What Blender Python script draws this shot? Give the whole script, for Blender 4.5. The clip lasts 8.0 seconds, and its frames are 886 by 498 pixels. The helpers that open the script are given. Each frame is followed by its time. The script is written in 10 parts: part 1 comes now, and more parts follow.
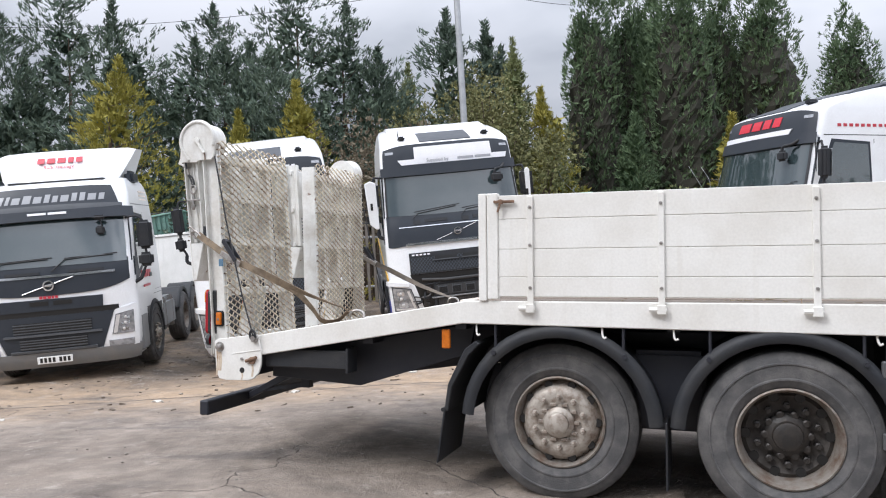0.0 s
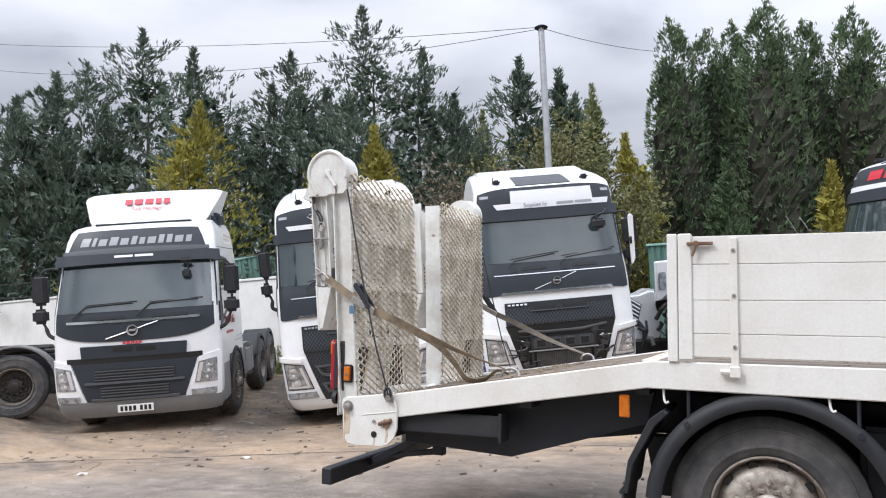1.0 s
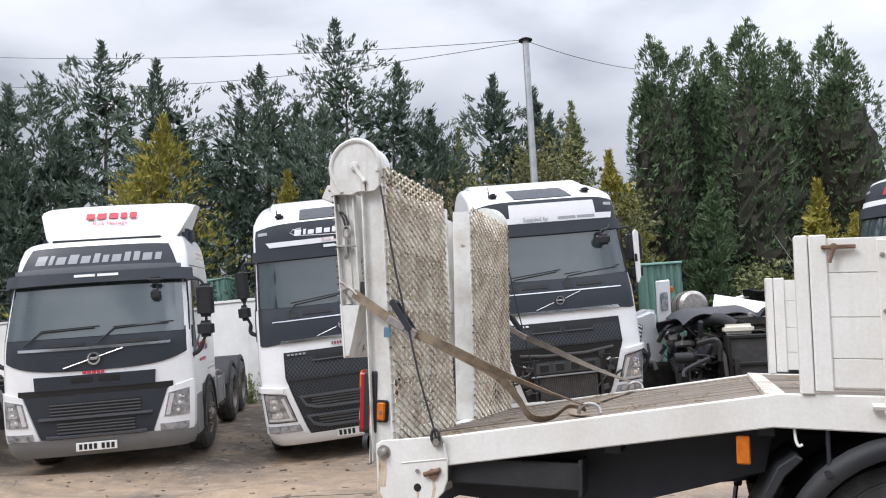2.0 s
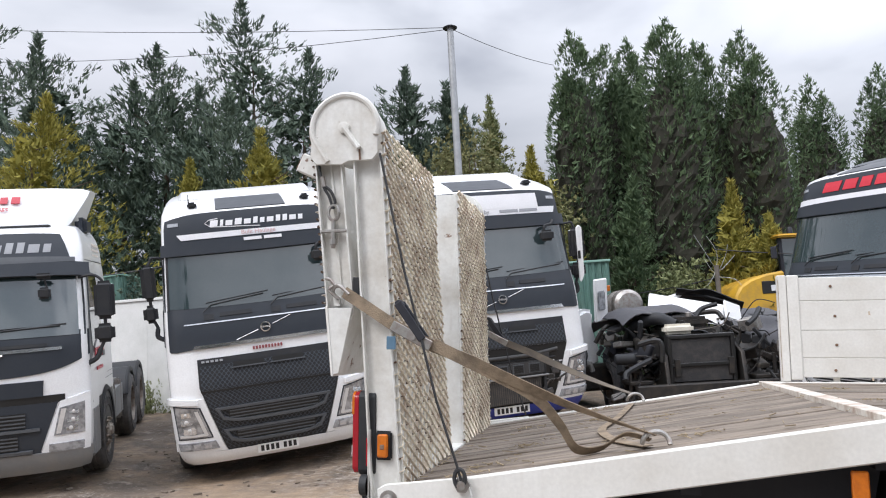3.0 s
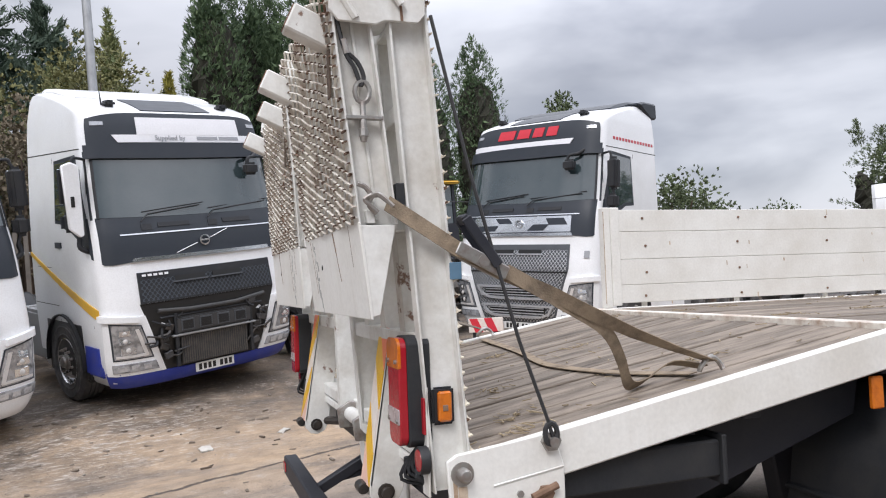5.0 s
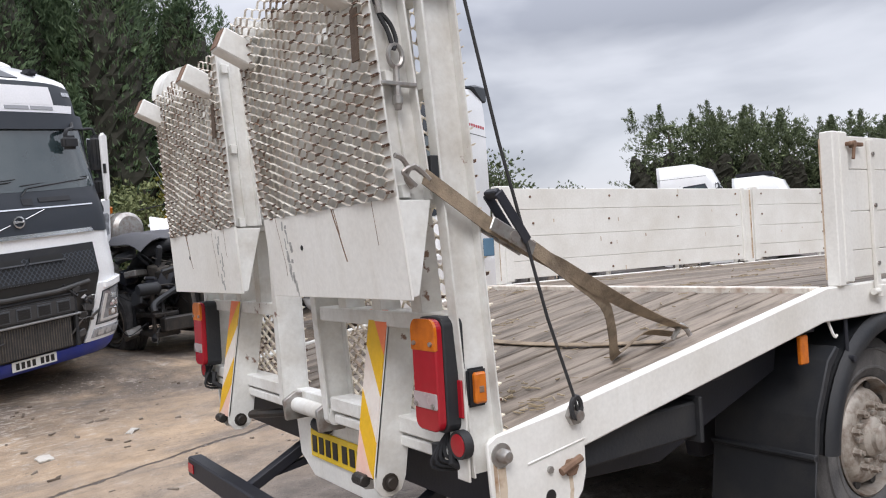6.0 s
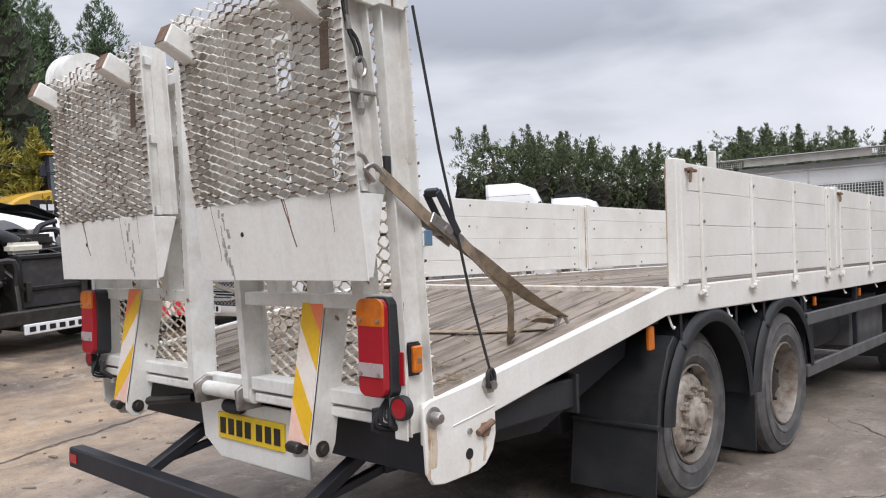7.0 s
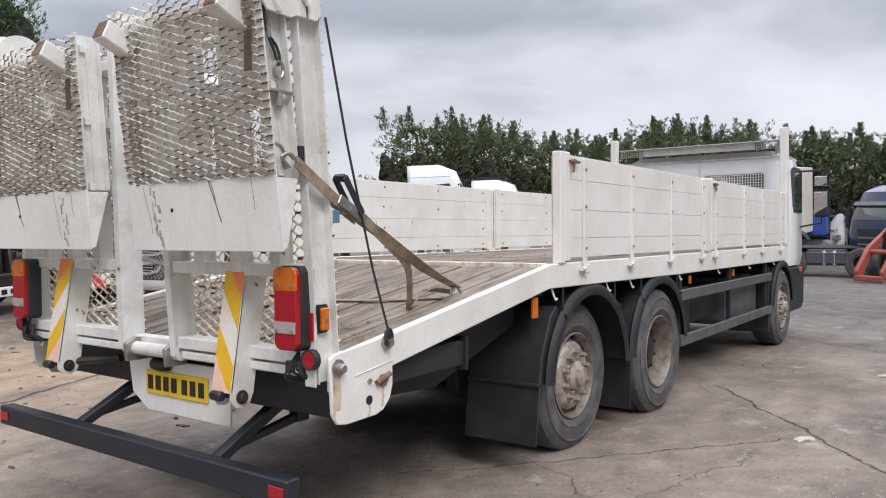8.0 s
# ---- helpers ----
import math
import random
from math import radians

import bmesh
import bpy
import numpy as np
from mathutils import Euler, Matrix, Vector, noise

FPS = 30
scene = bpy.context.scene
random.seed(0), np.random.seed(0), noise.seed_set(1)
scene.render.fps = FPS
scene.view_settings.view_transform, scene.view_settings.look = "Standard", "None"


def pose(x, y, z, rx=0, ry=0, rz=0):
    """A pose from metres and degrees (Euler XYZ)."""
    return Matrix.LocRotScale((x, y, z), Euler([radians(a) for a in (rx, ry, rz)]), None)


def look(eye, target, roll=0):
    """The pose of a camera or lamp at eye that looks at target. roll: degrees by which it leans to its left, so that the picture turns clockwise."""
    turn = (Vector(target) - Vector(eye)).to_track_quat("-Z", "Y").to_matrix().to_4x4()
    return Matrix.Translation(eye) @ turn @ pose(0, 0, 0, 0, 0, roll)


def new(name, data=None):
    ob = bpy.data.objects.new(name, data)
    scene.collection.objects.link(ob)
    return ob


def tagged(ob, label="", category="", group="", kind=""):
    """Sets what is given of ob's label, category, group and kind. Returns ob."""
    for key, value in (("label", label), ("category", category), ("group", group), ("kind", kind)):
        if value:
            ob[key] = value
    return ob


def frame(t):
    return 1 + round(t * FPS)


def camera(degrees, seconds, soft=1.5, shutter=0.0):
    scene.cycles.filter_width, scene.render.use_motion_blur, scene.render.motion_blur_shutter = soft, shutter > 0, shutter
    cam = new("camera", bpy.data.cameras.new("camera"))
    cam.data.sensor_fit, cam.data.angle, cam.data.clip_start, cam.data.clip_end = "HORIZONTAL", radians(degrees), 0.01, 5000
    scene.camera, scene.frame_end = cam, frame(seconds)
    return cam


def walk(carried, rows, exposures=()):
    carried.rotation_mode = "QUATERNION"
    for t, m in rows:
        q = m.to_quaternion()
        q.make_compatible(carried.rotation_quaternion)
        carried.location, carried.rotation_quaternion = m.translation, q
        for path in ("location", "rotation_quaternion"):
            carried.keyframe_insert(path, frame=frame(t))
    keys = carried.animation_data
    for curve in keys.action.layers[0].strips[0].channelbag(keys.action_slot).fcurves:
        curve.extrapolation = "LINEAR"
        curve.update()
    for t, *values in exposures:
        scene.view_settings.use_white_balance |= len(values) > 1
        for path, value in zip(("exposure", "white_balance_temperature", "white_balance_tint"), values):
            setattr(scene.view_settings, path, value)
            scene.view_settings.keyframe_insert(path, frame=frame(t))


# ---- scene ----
cam = camera(60.5, 8.0, soft=1.1)
PATH = [
    (0, (3.580, -6.168, 1.349), (2.929, -4.279, 1.430), -3.39),
    (0.5, (3.087, -5.978, 1.393), (2.339, -4.129, 1.550), -2.66),
    (1, (2.648, -5.721, 1.400), (1.879, -3.887, 1.620), -2.17),
    (1.2, (2.490, -5.618, 1.420), (1.729, -3.783, 1.656), -2.26),
    (2.3, (1.554, -4.853, 1.454), (0.949, -2.968, 1.738), -2.76),
    (2.5, (1.403, -4.710, 1.478), (0.844, -2.810, 1.757), -2.87),
    (3, (0.982, -4.360, 1.541), (0.582, -2.418, 1.802), -3.25),
    (3.5, (0.509, -4.059, 1.576), (0.317, -2.081, 1.804), -3.59),
    (4, (0.066, -3.821, 1.589), (0.129, -1.830, 1.766), -4.06),
    (4.5, (-0.355, -3.697, 1.594), (0.008, -1.734, 1.705), -4.61),
    (5, (-0.738, -3.526, 1.599), (-0.072, -1.640, 1.643), -5.09),
    (5.2, (-0.876, -3.406, 1.605), (-0.092, -1.566, 1.620), -5.28),
    (6.3, (-1.521, -3.034, 1.663), (-0.270, -1.475, 1.608), -5.26),
    (6.5, (-1.639, -3.013, 1.648), (-0.316, -1.514, 1.603), -4.41),
    (7, (-1.892, -3.096, 1.629), (-0.399, -1.768, 1.561), -3.60),
    (7.5, (-2.091, -3.307, 1.634), (-0.499, -2.102, 1.519), -2.46),
    (8, (-2.223, -3.492, 1.634), (-0.608, -2.319, 1.503), -2.33),
]
walk(cam, [(t, look(eye, target, roll)) for t, eye, target, roll in PATH],
     exposures=((0.0, 0.12, 6180, 12), (2.5, 0.0, 6240, 12), (5.0, -0.08, 6310, 13), (8.0, -0.13, 6340, 13)))

# ---- daylight: an overcast sky with a weak, broad sun ----
SUN_AZ, SUN_EL = radians(215), radians(48)


def build_world():
    w = bpy.data.worlds.new("overcast_sky")
    scene.world = w
    w.use_nodes = True
    nt = w.node_tree
    nt.nodes.clear()
    out = nt.nodes.new("ShaderNodeOutputWorld")
    bg = nt.nodes.new("ShaderNodeBackground")
    east = nt.nodes.new("ShaderNodeMapRange")
    east.inputs["From Min"].default_value, east.inputs["From Max"].default_value = -0.4, 0.9
    east.inputs["To Min"].default_value, east.inputs["To Max"].default_value = 0.76, 1.36
    east.interpolation_type = "SMOOTHSTEP"
    sky = nt.nodes.new("ShaderNodeTexSky")
    sky.sky_type = "NISHITA"
    sky.sun_disc = False
    sky.sun_elevation, sky.sun_rotation = SUN_EL, SUN_AZ
    skys = nt.nodes.new("ShaderNodeVectorMath")
    skys.operation = "SCALE"
    skys.inputs[3].default_value = 0.09
    co = nt.nodes.new("ShaderNodeTexCoord")
    mp = nt.nodes.new("ShaderNodeMapping")
    mp.inputs["Scale"].default_value = (1.0, 1.0, 2.6)
    n1 = nt.nodes.new("ShaderNodeTexNoise")
    n1.inputs["Scale"].default_value = 2.6
    n1.inputs["Detail"].default_value = 5
    n1.inputs["Roughness"].default_value = 0.46
    n1.inputs["Distortion"].default_value = 0.25
    ramp = nt.nodes.new("ShaderNodeValToRGB")
    ramp.color_ramp.elements[0].position, ramp.color_ramp.elements[0].color = 0.33, (0.42, 0.44, 0.49, 1)
    ramp.color_ramp.elements[1].position, ramp.color_ramp.elements[1].color = 0.64, (0.86, 0.87, 0.91, 1)
    mid = ramp.color_ramp.elements.new(0.49)
    mid.color = (0.71, 0.73, 0.77, 1)
    # an overcast sky grows brighter towards the zenith
    sep = nt.nodes.new("ShaderNodeSeparateXYZ")
    mr = nt.nodes.new("ShaderNodeMapRange")
    mr.inputs["From Min"].default_value, mr.inputs["From Max"].default_value = 0.22, 1.0
    mr.inputs["To Min"].default_value, mr.inputs["To Max"].default_value = 0.88, 3.9
    sc = nt.nodes.new("ShaderNodeVectorMath")
    sc.operation = "SCALE"
    mix = nt.nodes.new("ShaderNodeMix")
    mix.data_type = "RGBA"
    mix.inputs["Factor"].default_value = 0.88
    L = nt.links
    L.new(co.outputs["Generated"], mp.inputs["Vector"])
    L.new(mp.outputs["Vector"], n1.inputs["Vector"])
    L.new(n1.outputs["Fac"], ramp.inputs["Fac"])
    L.new(co.outputs["Generated"], sep.inputs[0])
    L.new(sep.outputs["Z"], mr.inputs["Value"])
    L.new(ramp.outputs["Color"], sc.inputs[0])
    L.new(sep.outputs["X"], east.inputs["Value"])
    both = nt.nodes.new("ShaderNodeMath")
    both.operation = "MULTIPLY"
    L.new(mr.outputs["Result"], both.inputs[0])
    L.new(east.outputs["Result"], both.inputs[1])
    L.new(both.outputs[0], sc.inputs[3])
    L.new(sky.outputs["Color"], skys.inputs[0])
    L.new(skys.outputs[0], mix.inputs["A"])
    L.new(sc.outputs[0], mix.inputs["B"])
    L.new(mix.outputs["Result"], bg.inputs["Color"])
    bg.inputs["Strength"].default_value = 1.0
    L.new(bg.outputs[0], out.inputs["Surface"])


build_world()
sun_data = bpy.data.lights.new("sun", "SUN")
sun_data.energy, sun_data.angle, sun_data.color = 1.9, radians(22), (1.0, 0.97, 0.93)
sun = new("sun", sun_data)
sun.matrix_world = look((math.sin(SUN_AZ) * 40 * math.cos(SUN_EL), math.cos(SUN_AZ) * 40 * math.cos(SUN_EL), 40 * math.sin(SUN_EL)), (0, 0, 0))

# ---- materials ----


def mat(name, col, rough=0.5, metal=0.0, dirt=None, amount=0.3, scale=3.0, fine=60.0, bump=0.05, rvar=0.12, streak=0.0, per_piece=0.0, spec=0.5, coat=0.0, stretch=(1, 1, 1), chips=0.0, chip_col=(0.17, 0.075, 0.035)):
    """Principled paint with two scales of variation, a dirt colour, streaks and fine relief, in metres."""
    m = bpy.data.materials.new(name)
    m.use_nodes = True
    nt = m.node_tree
    L = nt.links
    b = nt.nodes["Principled BSDF"]
    b.inputs["Metallic"].default_value = metal
    b.inputs["Specular IOR Level"].default_value = spec
    b.inputs["Coat Weight"].default_value = coat
    co = nt.nodes.new("ShaderNodeTexCoord")
    mp = nt.nodes.new("ShaderNodeMapping")
    mp.inputs["Scale"].default_value = stretch
    L.new(co.outputs["Object"], mp.inputs["Vector"])
    vec = mp.outputs["Vector"]
    n1 = nt.nodes.new("ShaderNodeTexNoise")
    n1.inputs["Scale"].default_value, n1.inputs["Detail"].default_value, n1.inputs["Roughness"].default_value = scale, 6, 0.62
    n2 = nt.nodes.new("ShaderNodeTexNoise")
    n2.inputs["Scale"].default_value, n2.inputs["Detail"].default_value = fine, 3
    L.new(vec, n1.inputs["Vector"])
    L.new(vec, n2.inputs["Vector"])
    d = dirt or tuple(c * 0.6 for c in col)
    r1 = nt.nodes.new("ShaderNodeMapRange")
    r1.inputs["From Min"].default_value, r1.inputs["From Max"].default_value = 0.42, 0.72
    r1.inputs["To Min"].default_value, r1.inputs["To Max"].default_value = 0.0, amount
    L.new(n1.outputs["Fac"], r1.inputs["Value"])
    fac = r1.outputs["Result"]
    if streak:
        ms = nt.nodes.new("ShaderNodeMapping")
        ms.inputs["Scale"].default_value = (14, 14, 0.9)
        L.new(co.outputs["Object"], ms.inputs["Vector"])
        n3 = nt.nodes.new("ShaderNodeTexNoise")
        n3.inputs["Scale"].default_value, n3.inputs["Detail"].default_value = 1.0, 4
        L.new(ms.outputs["Vector"], n3.inputs["Vector"])
        r3 = nt.nodes.new("ShaderNodeMapRange")
        r3.inputs["From Min"].default_value, r3.inputs["From Max"].default_value = 0.56, 0.78
        r3.inputs["To Max"].default_value = streak
        L.new(n3.outputs["Fac"], r3.inputs["Value"])
        mx = nt.nodes.new("ShaderNodeMath")
        mx.operation = "MAXIMUM"
        L.new(fac, mx.inputs[0])
        L.new(r3.outputs["Result"], mx.inputs[1])
        fac = mx.outputs[0]
    mix = nt.nodes.new("ShaderNodeMix")
    mix.data_type = "RGBA"
    mix.inputs["A"].default_value, mix.inputs["B"].default_value = (*col, 1), (*d, 1)
    L.new(fac, mix.inputs["Factor"])
    colour = mix.outputs["Result"]
    if chips:
        # chipped and rusted spots, gathered in patches
        n4 = nt.nodes.new("ShaderNodeTexNoise")
        n4.inputs["Scale"].default_value, n4.inputs["Detail"].default_value, n4.inputs["Roughness"].default_value = 17.0, 5, 0.6
        n5 = nt.nodes.new("ShaderNodeTexNoise")
        n5.inputs["Scale"].default_value, n5.inputs["Detail"].default_value = 2.6, 2
        L.new(vec, n4.inputs["Vector"])
        L.new(vec, n5.inputs["Vector"])
        ad = nt.nodes.new("ShaderNodeMath")
        ad.operation = "ADD"
        L.new(n4.outputs["Fac"], ad.inputs[0])
        L.new(n5.outputs["Fac"], ad.inputs[1])
        r4 = nt.nodes.new("ShaderNodeMapRange")
        r4.inputs["From Min"].default_value, r4.inputs["From Max"].default_value = 1.30 - 0.14 * chips, 1.36 - 0.14 * chips
        r4.inputs["To Max"].default_value = 0.9
        L.new(ad.outputs[0], r4.inputs["Value"])
        mc = nt.nodes.new("ShaderNodeMix")
        mc.data_type = "RGBA"
        L.new(r4.outputs["Result"], mc.inputs["Factor"])
        L.new(colour, mc.inputs["A"])
        mc.inputs["B"].default_value = (*chip_col, 1)
        colour = mc.outputs["Result"]
    # fine grain
    g = nt.nodes.new("ShaderNodeMapRange")
    g.inputs["To Min"].default_value, g.inputs["To Max"].default_value = 0.9, 1.1
    L.new(n2.outputs["Fac"], g.inputs["Value"])
    hs = nt.nodes.new("ShaderNodeHueSaturation")
    L.new(colour, hs.inputs["Color"])
    if per_piece:
        oi = nt.nodes.new("ShaderNodeObjectInfo")
        pr = nt.nodes.new("ShaderNodeMapRange")
        pr.inputs["To Min"].default_value, pr.inputs["To Max"].default_value = 1 - per_piece, 1 + per_piece
        L.new(oi.outputs["Random"], pr.inputs["Value"])
        mm = nt.nodes.new("ShaderNodeMath")
        mm.operation = "MULTIPLY"
        L.new(g.outputs["Result"], mm.inputs[0])
        L.new(pr.outputs["Result"], mm.inputs[1])
        L.new(mm.outputs[0], hs.inputs["Value"])
    else:
        L.new(g.outputs["Result"], hs.inputs["Value"])
    L.new(hs.outputs["Color"], b.inputs["Base Color"])
    rr = nt.nodes.new("ShaderNodeMapRange")
    rr.inputs["To Min"].default_value, rr.inputs["To Max"].default_value = max(0.02, rough - rvar), min(1, rough + rvar)
    L.new(n1.outputs["Fac"], rr.inputs["Value"])
    L.new(rr.outputs["Result"], b.inputs["Roughness"])
    if bump:
        bp = nt.nodes.new("ShaderNodeBump")
        bp.inputs["Strength"].default_value, bp.inputs["Distance"].default_value = bump, 0.01
        L.new(n2.outputs["Fac"], bp.inputs["Height"])
        L.new(bp.outputs["Normal"], b.inputs["Normal"])
    return m


RUST = (0.16, 0.06, 0.025)
M_WHITE = mat("worn_white_paint", (0.80, 0.79, 0.75), 0.42, dirt=(0.50, 0.45, 0.37), amount=0.36, scale=2.2, streak=0.24, bump=0.03)
M_RAMP = mat("ramp_grey_white_paint", (0.76, 0.76, 0.73), 0.45, dirt=(0.42, 0.37, 0.30), amount=0.6, scale=5, streak=0.55, bump=0.05, chips=0.2)
# rust darkened further, so the mesh knuckles also carry the strands' underside shade
M_RUSTSHADE = mat("dark_rust_and_shade", (0.085, 0.050, 0.034), 0.85, dirt=(0.20, 0.11, 0.06), amount=0.7, scale=18, bump=0.2)
M_SCUFF = mat("grey_scuffed_paint", (0.30, 0.30, 0.29), 0.6, dirt=(0.62, 0.61, 0.58), amount=1.0, scale=40, bump=0.1)
M_MESH = mat("chipped_mesh_paint", (0.82, 0.75, 0.61), 0.5, dirt=(0.24, 0.13, 0.07), amount=0.8, scale=6, bump=0.1)
M_TOEMESH = mat("rust_stained_mesh_paint", (0.80, 0.77, 0.70), 0.45, dirt=(0.22, 0.13, 0.08), amount=0.85, scale=9, bump=0.1, chips=0.7)
M_CAB = mat("white_cab_paint", (0.86, 0.87, 0.88), 0.22, dirt=(0.55, 0.53, 0.50), amount=0.22, scale=1.6, bump=0.0, coat=0.4, streak=0.08)
M_DARK = mat("dark_grey_cab_plastic", (0.032, 0.038, 0.048), 0.42, dirt=(0.050, 0.054, 0.060), amount=0.3, scale=4, bump=0.02, spec=0.32)
M_BLACK = mat("black_chassis_paint", (0.014, 0.016, 0.024), 0.55, dirt=(0.042, 0.040, 0.042), amount=0.5, scale=4, bump=0.1)
M_GREYP = mat("grey_bumper_plastic", (0.20, 0.205, 0.21), 0.55, dirt=(0.28, 0.26, 0.23), amount=0.5, scale=4, bump=0.05)
M_BLUE = mat("blue_bumper_paint", (0.025, 0.045, 0.32), 0.4, dirt=(0.12, 0.12, 0.2), amount=0.4, scale=5, bump=0.03)
M_TYRE = mat("dusty_tyre_rubber", (0.070, 0.069, 0.070), 0.85, dirt=(0.175, 0.167, 0.160), amount=0.8, scale=6, fine=90, bump=0.25)
M_RIM = mat("rusty_wheel_steel", (0.27, 0.245, 0.215), 0.6, 0.3, dirt=(0.13, 0.07, 0.04), amount=0.9, scale=12, bump=0.2)
M_DISH = mat("dull_dished_wheel", (0.075, 0.068, 0.062), 0.6, 0.3, dirt=(0.025, 0.020, 0.017), amount=0.9, scale=12, bump=0.2)
M_HUB = mat("greasy_hub_iron", (0.46, 0.42, 0.37), 0.55, 0.35, dirt=(0.12, 0.065, 0.035), amount=0.85, scale=16, bump=0.25)
M_CHROME = mat("bright_trim", (0.76, 0.78, 0.80), 0.24, 1.0, amount=0.2, bump=0.0)
M_STEEL = mat("worn_steel", (0.42, 0.41, 0.39), 0.45, 0.8, dirt=RUST, amount=0.5, scale=20, bump=0.1)
M_RUST = mat("rusty_steel", (0.24, 0.15, 0.10), 0.8, 0.2, dirt=(0.10, 0.05, 0.03), amount=0.8, scale=14, bump=0.2)
M_WOOD = mat("weathered_deck_timber", (0.228, 0.188, 0.150), 0.8, dirt=(0.072, 0.056, 0.043), amount=1.0, scale=3.2, fine=26, bump=0.5, per_piece=0.24, stretch=(0.35, 5, 5))
M_GLASS = mat("dark_windscreen_glass", (0.034, 0.052, 0.057), 0.03, dirt=(0.070, 0.088, 0.092), amount=0.4, scale=1.2, bump=0.0, rvar=0.02, spec=1.0, coat=1.0)
M_LENS = mat("headlamp_lens", (0.46, 0.48, 0.51), 0.10, 0.3, dirt=(0.09, 0.09, 0.10), amount=0.95, scale=11, fine=30, bump=0.12)
M_AMBER = mat("amber_lens", (0.62, 0.165, 0.012), 0.15, dirt=(0.34, 0.075, 0.01), amount=0.8, scale=30, bump=0.1)
M_RED = mat("red_lens", (0.36, 0.012, 0.022), 0.2, dirt=(0.28, 0.01, 0.015), amount=0.5, scale=30, bump=0.1)
M_REVERSE = mat("dull_reversing_lens", (0.42, 0.36, 0.36), 0.25, dirt=(0.30, 0.2, 0.2), amount=0.5, scale=30, bump=0.05)
M_CLEAR = mat("clear_lens", (0.62, 0.60, 0.58), 0.15, dirt=(0.4, 0.38, 0.36), amount=0.5, scale=30, bump=0.05)
M_STRAP = mat("dirty_webbing", (0.29, 0.225, 0.155), 0.9, dirt=(0.12, 0.092, 0.066), amount=1.0, scale=12, fine=160, bump=0.4)
M_STRAPD = mat("dark_webbing", (0.13, 0.11, 0.09), 0.9, dirt=(0.22, 0.18, 0.13), amount=0.8, scale=12, fine=160, bump=0.4)
M_YPLATE = mat("yellow_number_plate", (0.80, 0.55, 0.02), 0.3, amount=0.2, bump=0.0)
M_WPLATE = mat("white_number_plate", (0.80, 0.80, 0.78), 0.3, amount=0.2, bump=0.0)
# flat black for print and small parts; also painted shade in holes and slots
M_FLATBLACK = mat("flat_black_print_and_gaps", (0.015, 0.015, 0.015), 0.4, amount=0.1, bump=0.0)
M_REDINK = mat("red_print", (0.52, 0.05, 0.07), 0.4, amount=0.25, bump=0.0)
M_GREYINK = mat("grey_print", (0.33, 0.34, 0.36), 0.4, amount=0.2, bump=0.0)
M_WHITEINK = mat("white_print", (0.80, 0.80, 0.82), 0.4, amount=0.1, bump=0.0)
M_CHEVY = mat("yellow_reflective_film", (0.78, 0.46, 0.02), 0.35, amount=0.3, scale=8, bump=0.05)
M_CHEVW = mat("white_reflective_film", (0.78, 0.72, 0.66), 0.35, dirt=(0.6, 0.4, 0.3), amount=0.4, scale=8, bump=0.05)
M_CHEVO = mat("orange_film", (0.88, 0.20, 0.07), 0.35, dirt=(0.85, 0.38, 0.24), amount=0.4, scale=5, bump=0.05)
M_CHEVP = mat("faded_pink_film", (0.80, 0.50, 0.40), 0.35, dirt=(0.78, 0.68, 0.60), amount=0.7, scale=9, bump=0.05)
M_RUNS = mat("rust_run_on_paint", (0.62, 0.52, 0.40), 0.6, dirt=(0.30, 0.17, 0.09), amount=1.0, scale=16, bump=0.05)
M_RADI = mat("radiator_fins", (0.055, 0.055, 0.058), 0.5, 0.4, dirt=(0.12, 0.11, 0.10), amount=0.6, scale=10, bump=0.3)
M_SILVER = mat("silver_grille_plastic", (0.62, 0.63, 0.65), 0.30, 0.5, amount=0.4, scale=8, bump=0.05)
M_YSTRIPE = mat("yellow_side_stripe", (0.70, 0.40, 0.03), 0.35, amount=0.2, bump=0.0)
M_CATY = mat("yellow_plant_paint", (0.62, 0.36, 0.03), 0.5, dirt=(0.3, 0.2, 0.08), amount=0.6, scale=4, bump=0.05)
M_GREENSHEET = mat("green_profiled_sheet", (0.22, 0.40, 0.34), 0.5, dirt=(0.2, 0.28, 0.23), amount=0.6, scale=2, streak=0.3, bump=0.03)
M_WALLP = mat("white_rendered_wall", (0.76, 0.76, 0.74), 0.8, dirt=(0.45, 0.46, 0.42), amount=0.5, scale=1.2, streak=0.35, bump=0.25)
M_POLE = mat("galvanised_pole", (0.42, 0.43, 0.44), 0.5, 0.6, amount=0.5, scale=6, bump=0.05)
M_TIMBERPOLE = mat("grey_timber_pole", (0.16, 0.14, 0.12), 0.85, amount=0.6, scale=6, bump=0.3)
M_WIRE = mat("dark_cable", (0.03, 0.03, 0.032), 0.6, amount=0.2, bump=0.0)
M_BARK = mat("conifer_bark", (0.10, 0.07, 0.05), 0.9, amount=0.6, scale=8, bump=0.5)
M_ENGINE = mat("oily_engine_iron", (0.030, 0.029, 0.028), 0.45, 0.3, dirt=(0.09, 0.07, 0.055), amount=0.6, scale=8, bump=0.3)
M_CLOTH = mat("dark_cab_lining", (0.085, 0.085, 0.095), 0.9, dirt=(0.11, 0.11, 0.11), amount=0.6, scale=5, bump=0.3)
M_CREAM = mat("cream_plastic_tank", (0.55, 0.50, 0.40), 0.5, amount=0.4, scale=8, bump=0.05)
M_REDM = mat("faded_red_paint", (0.34, 0.075, 0.055), 0.6, dirt=(0.3, 0.12, 0.08), amount=0.6, scale=4, bump=0.05)
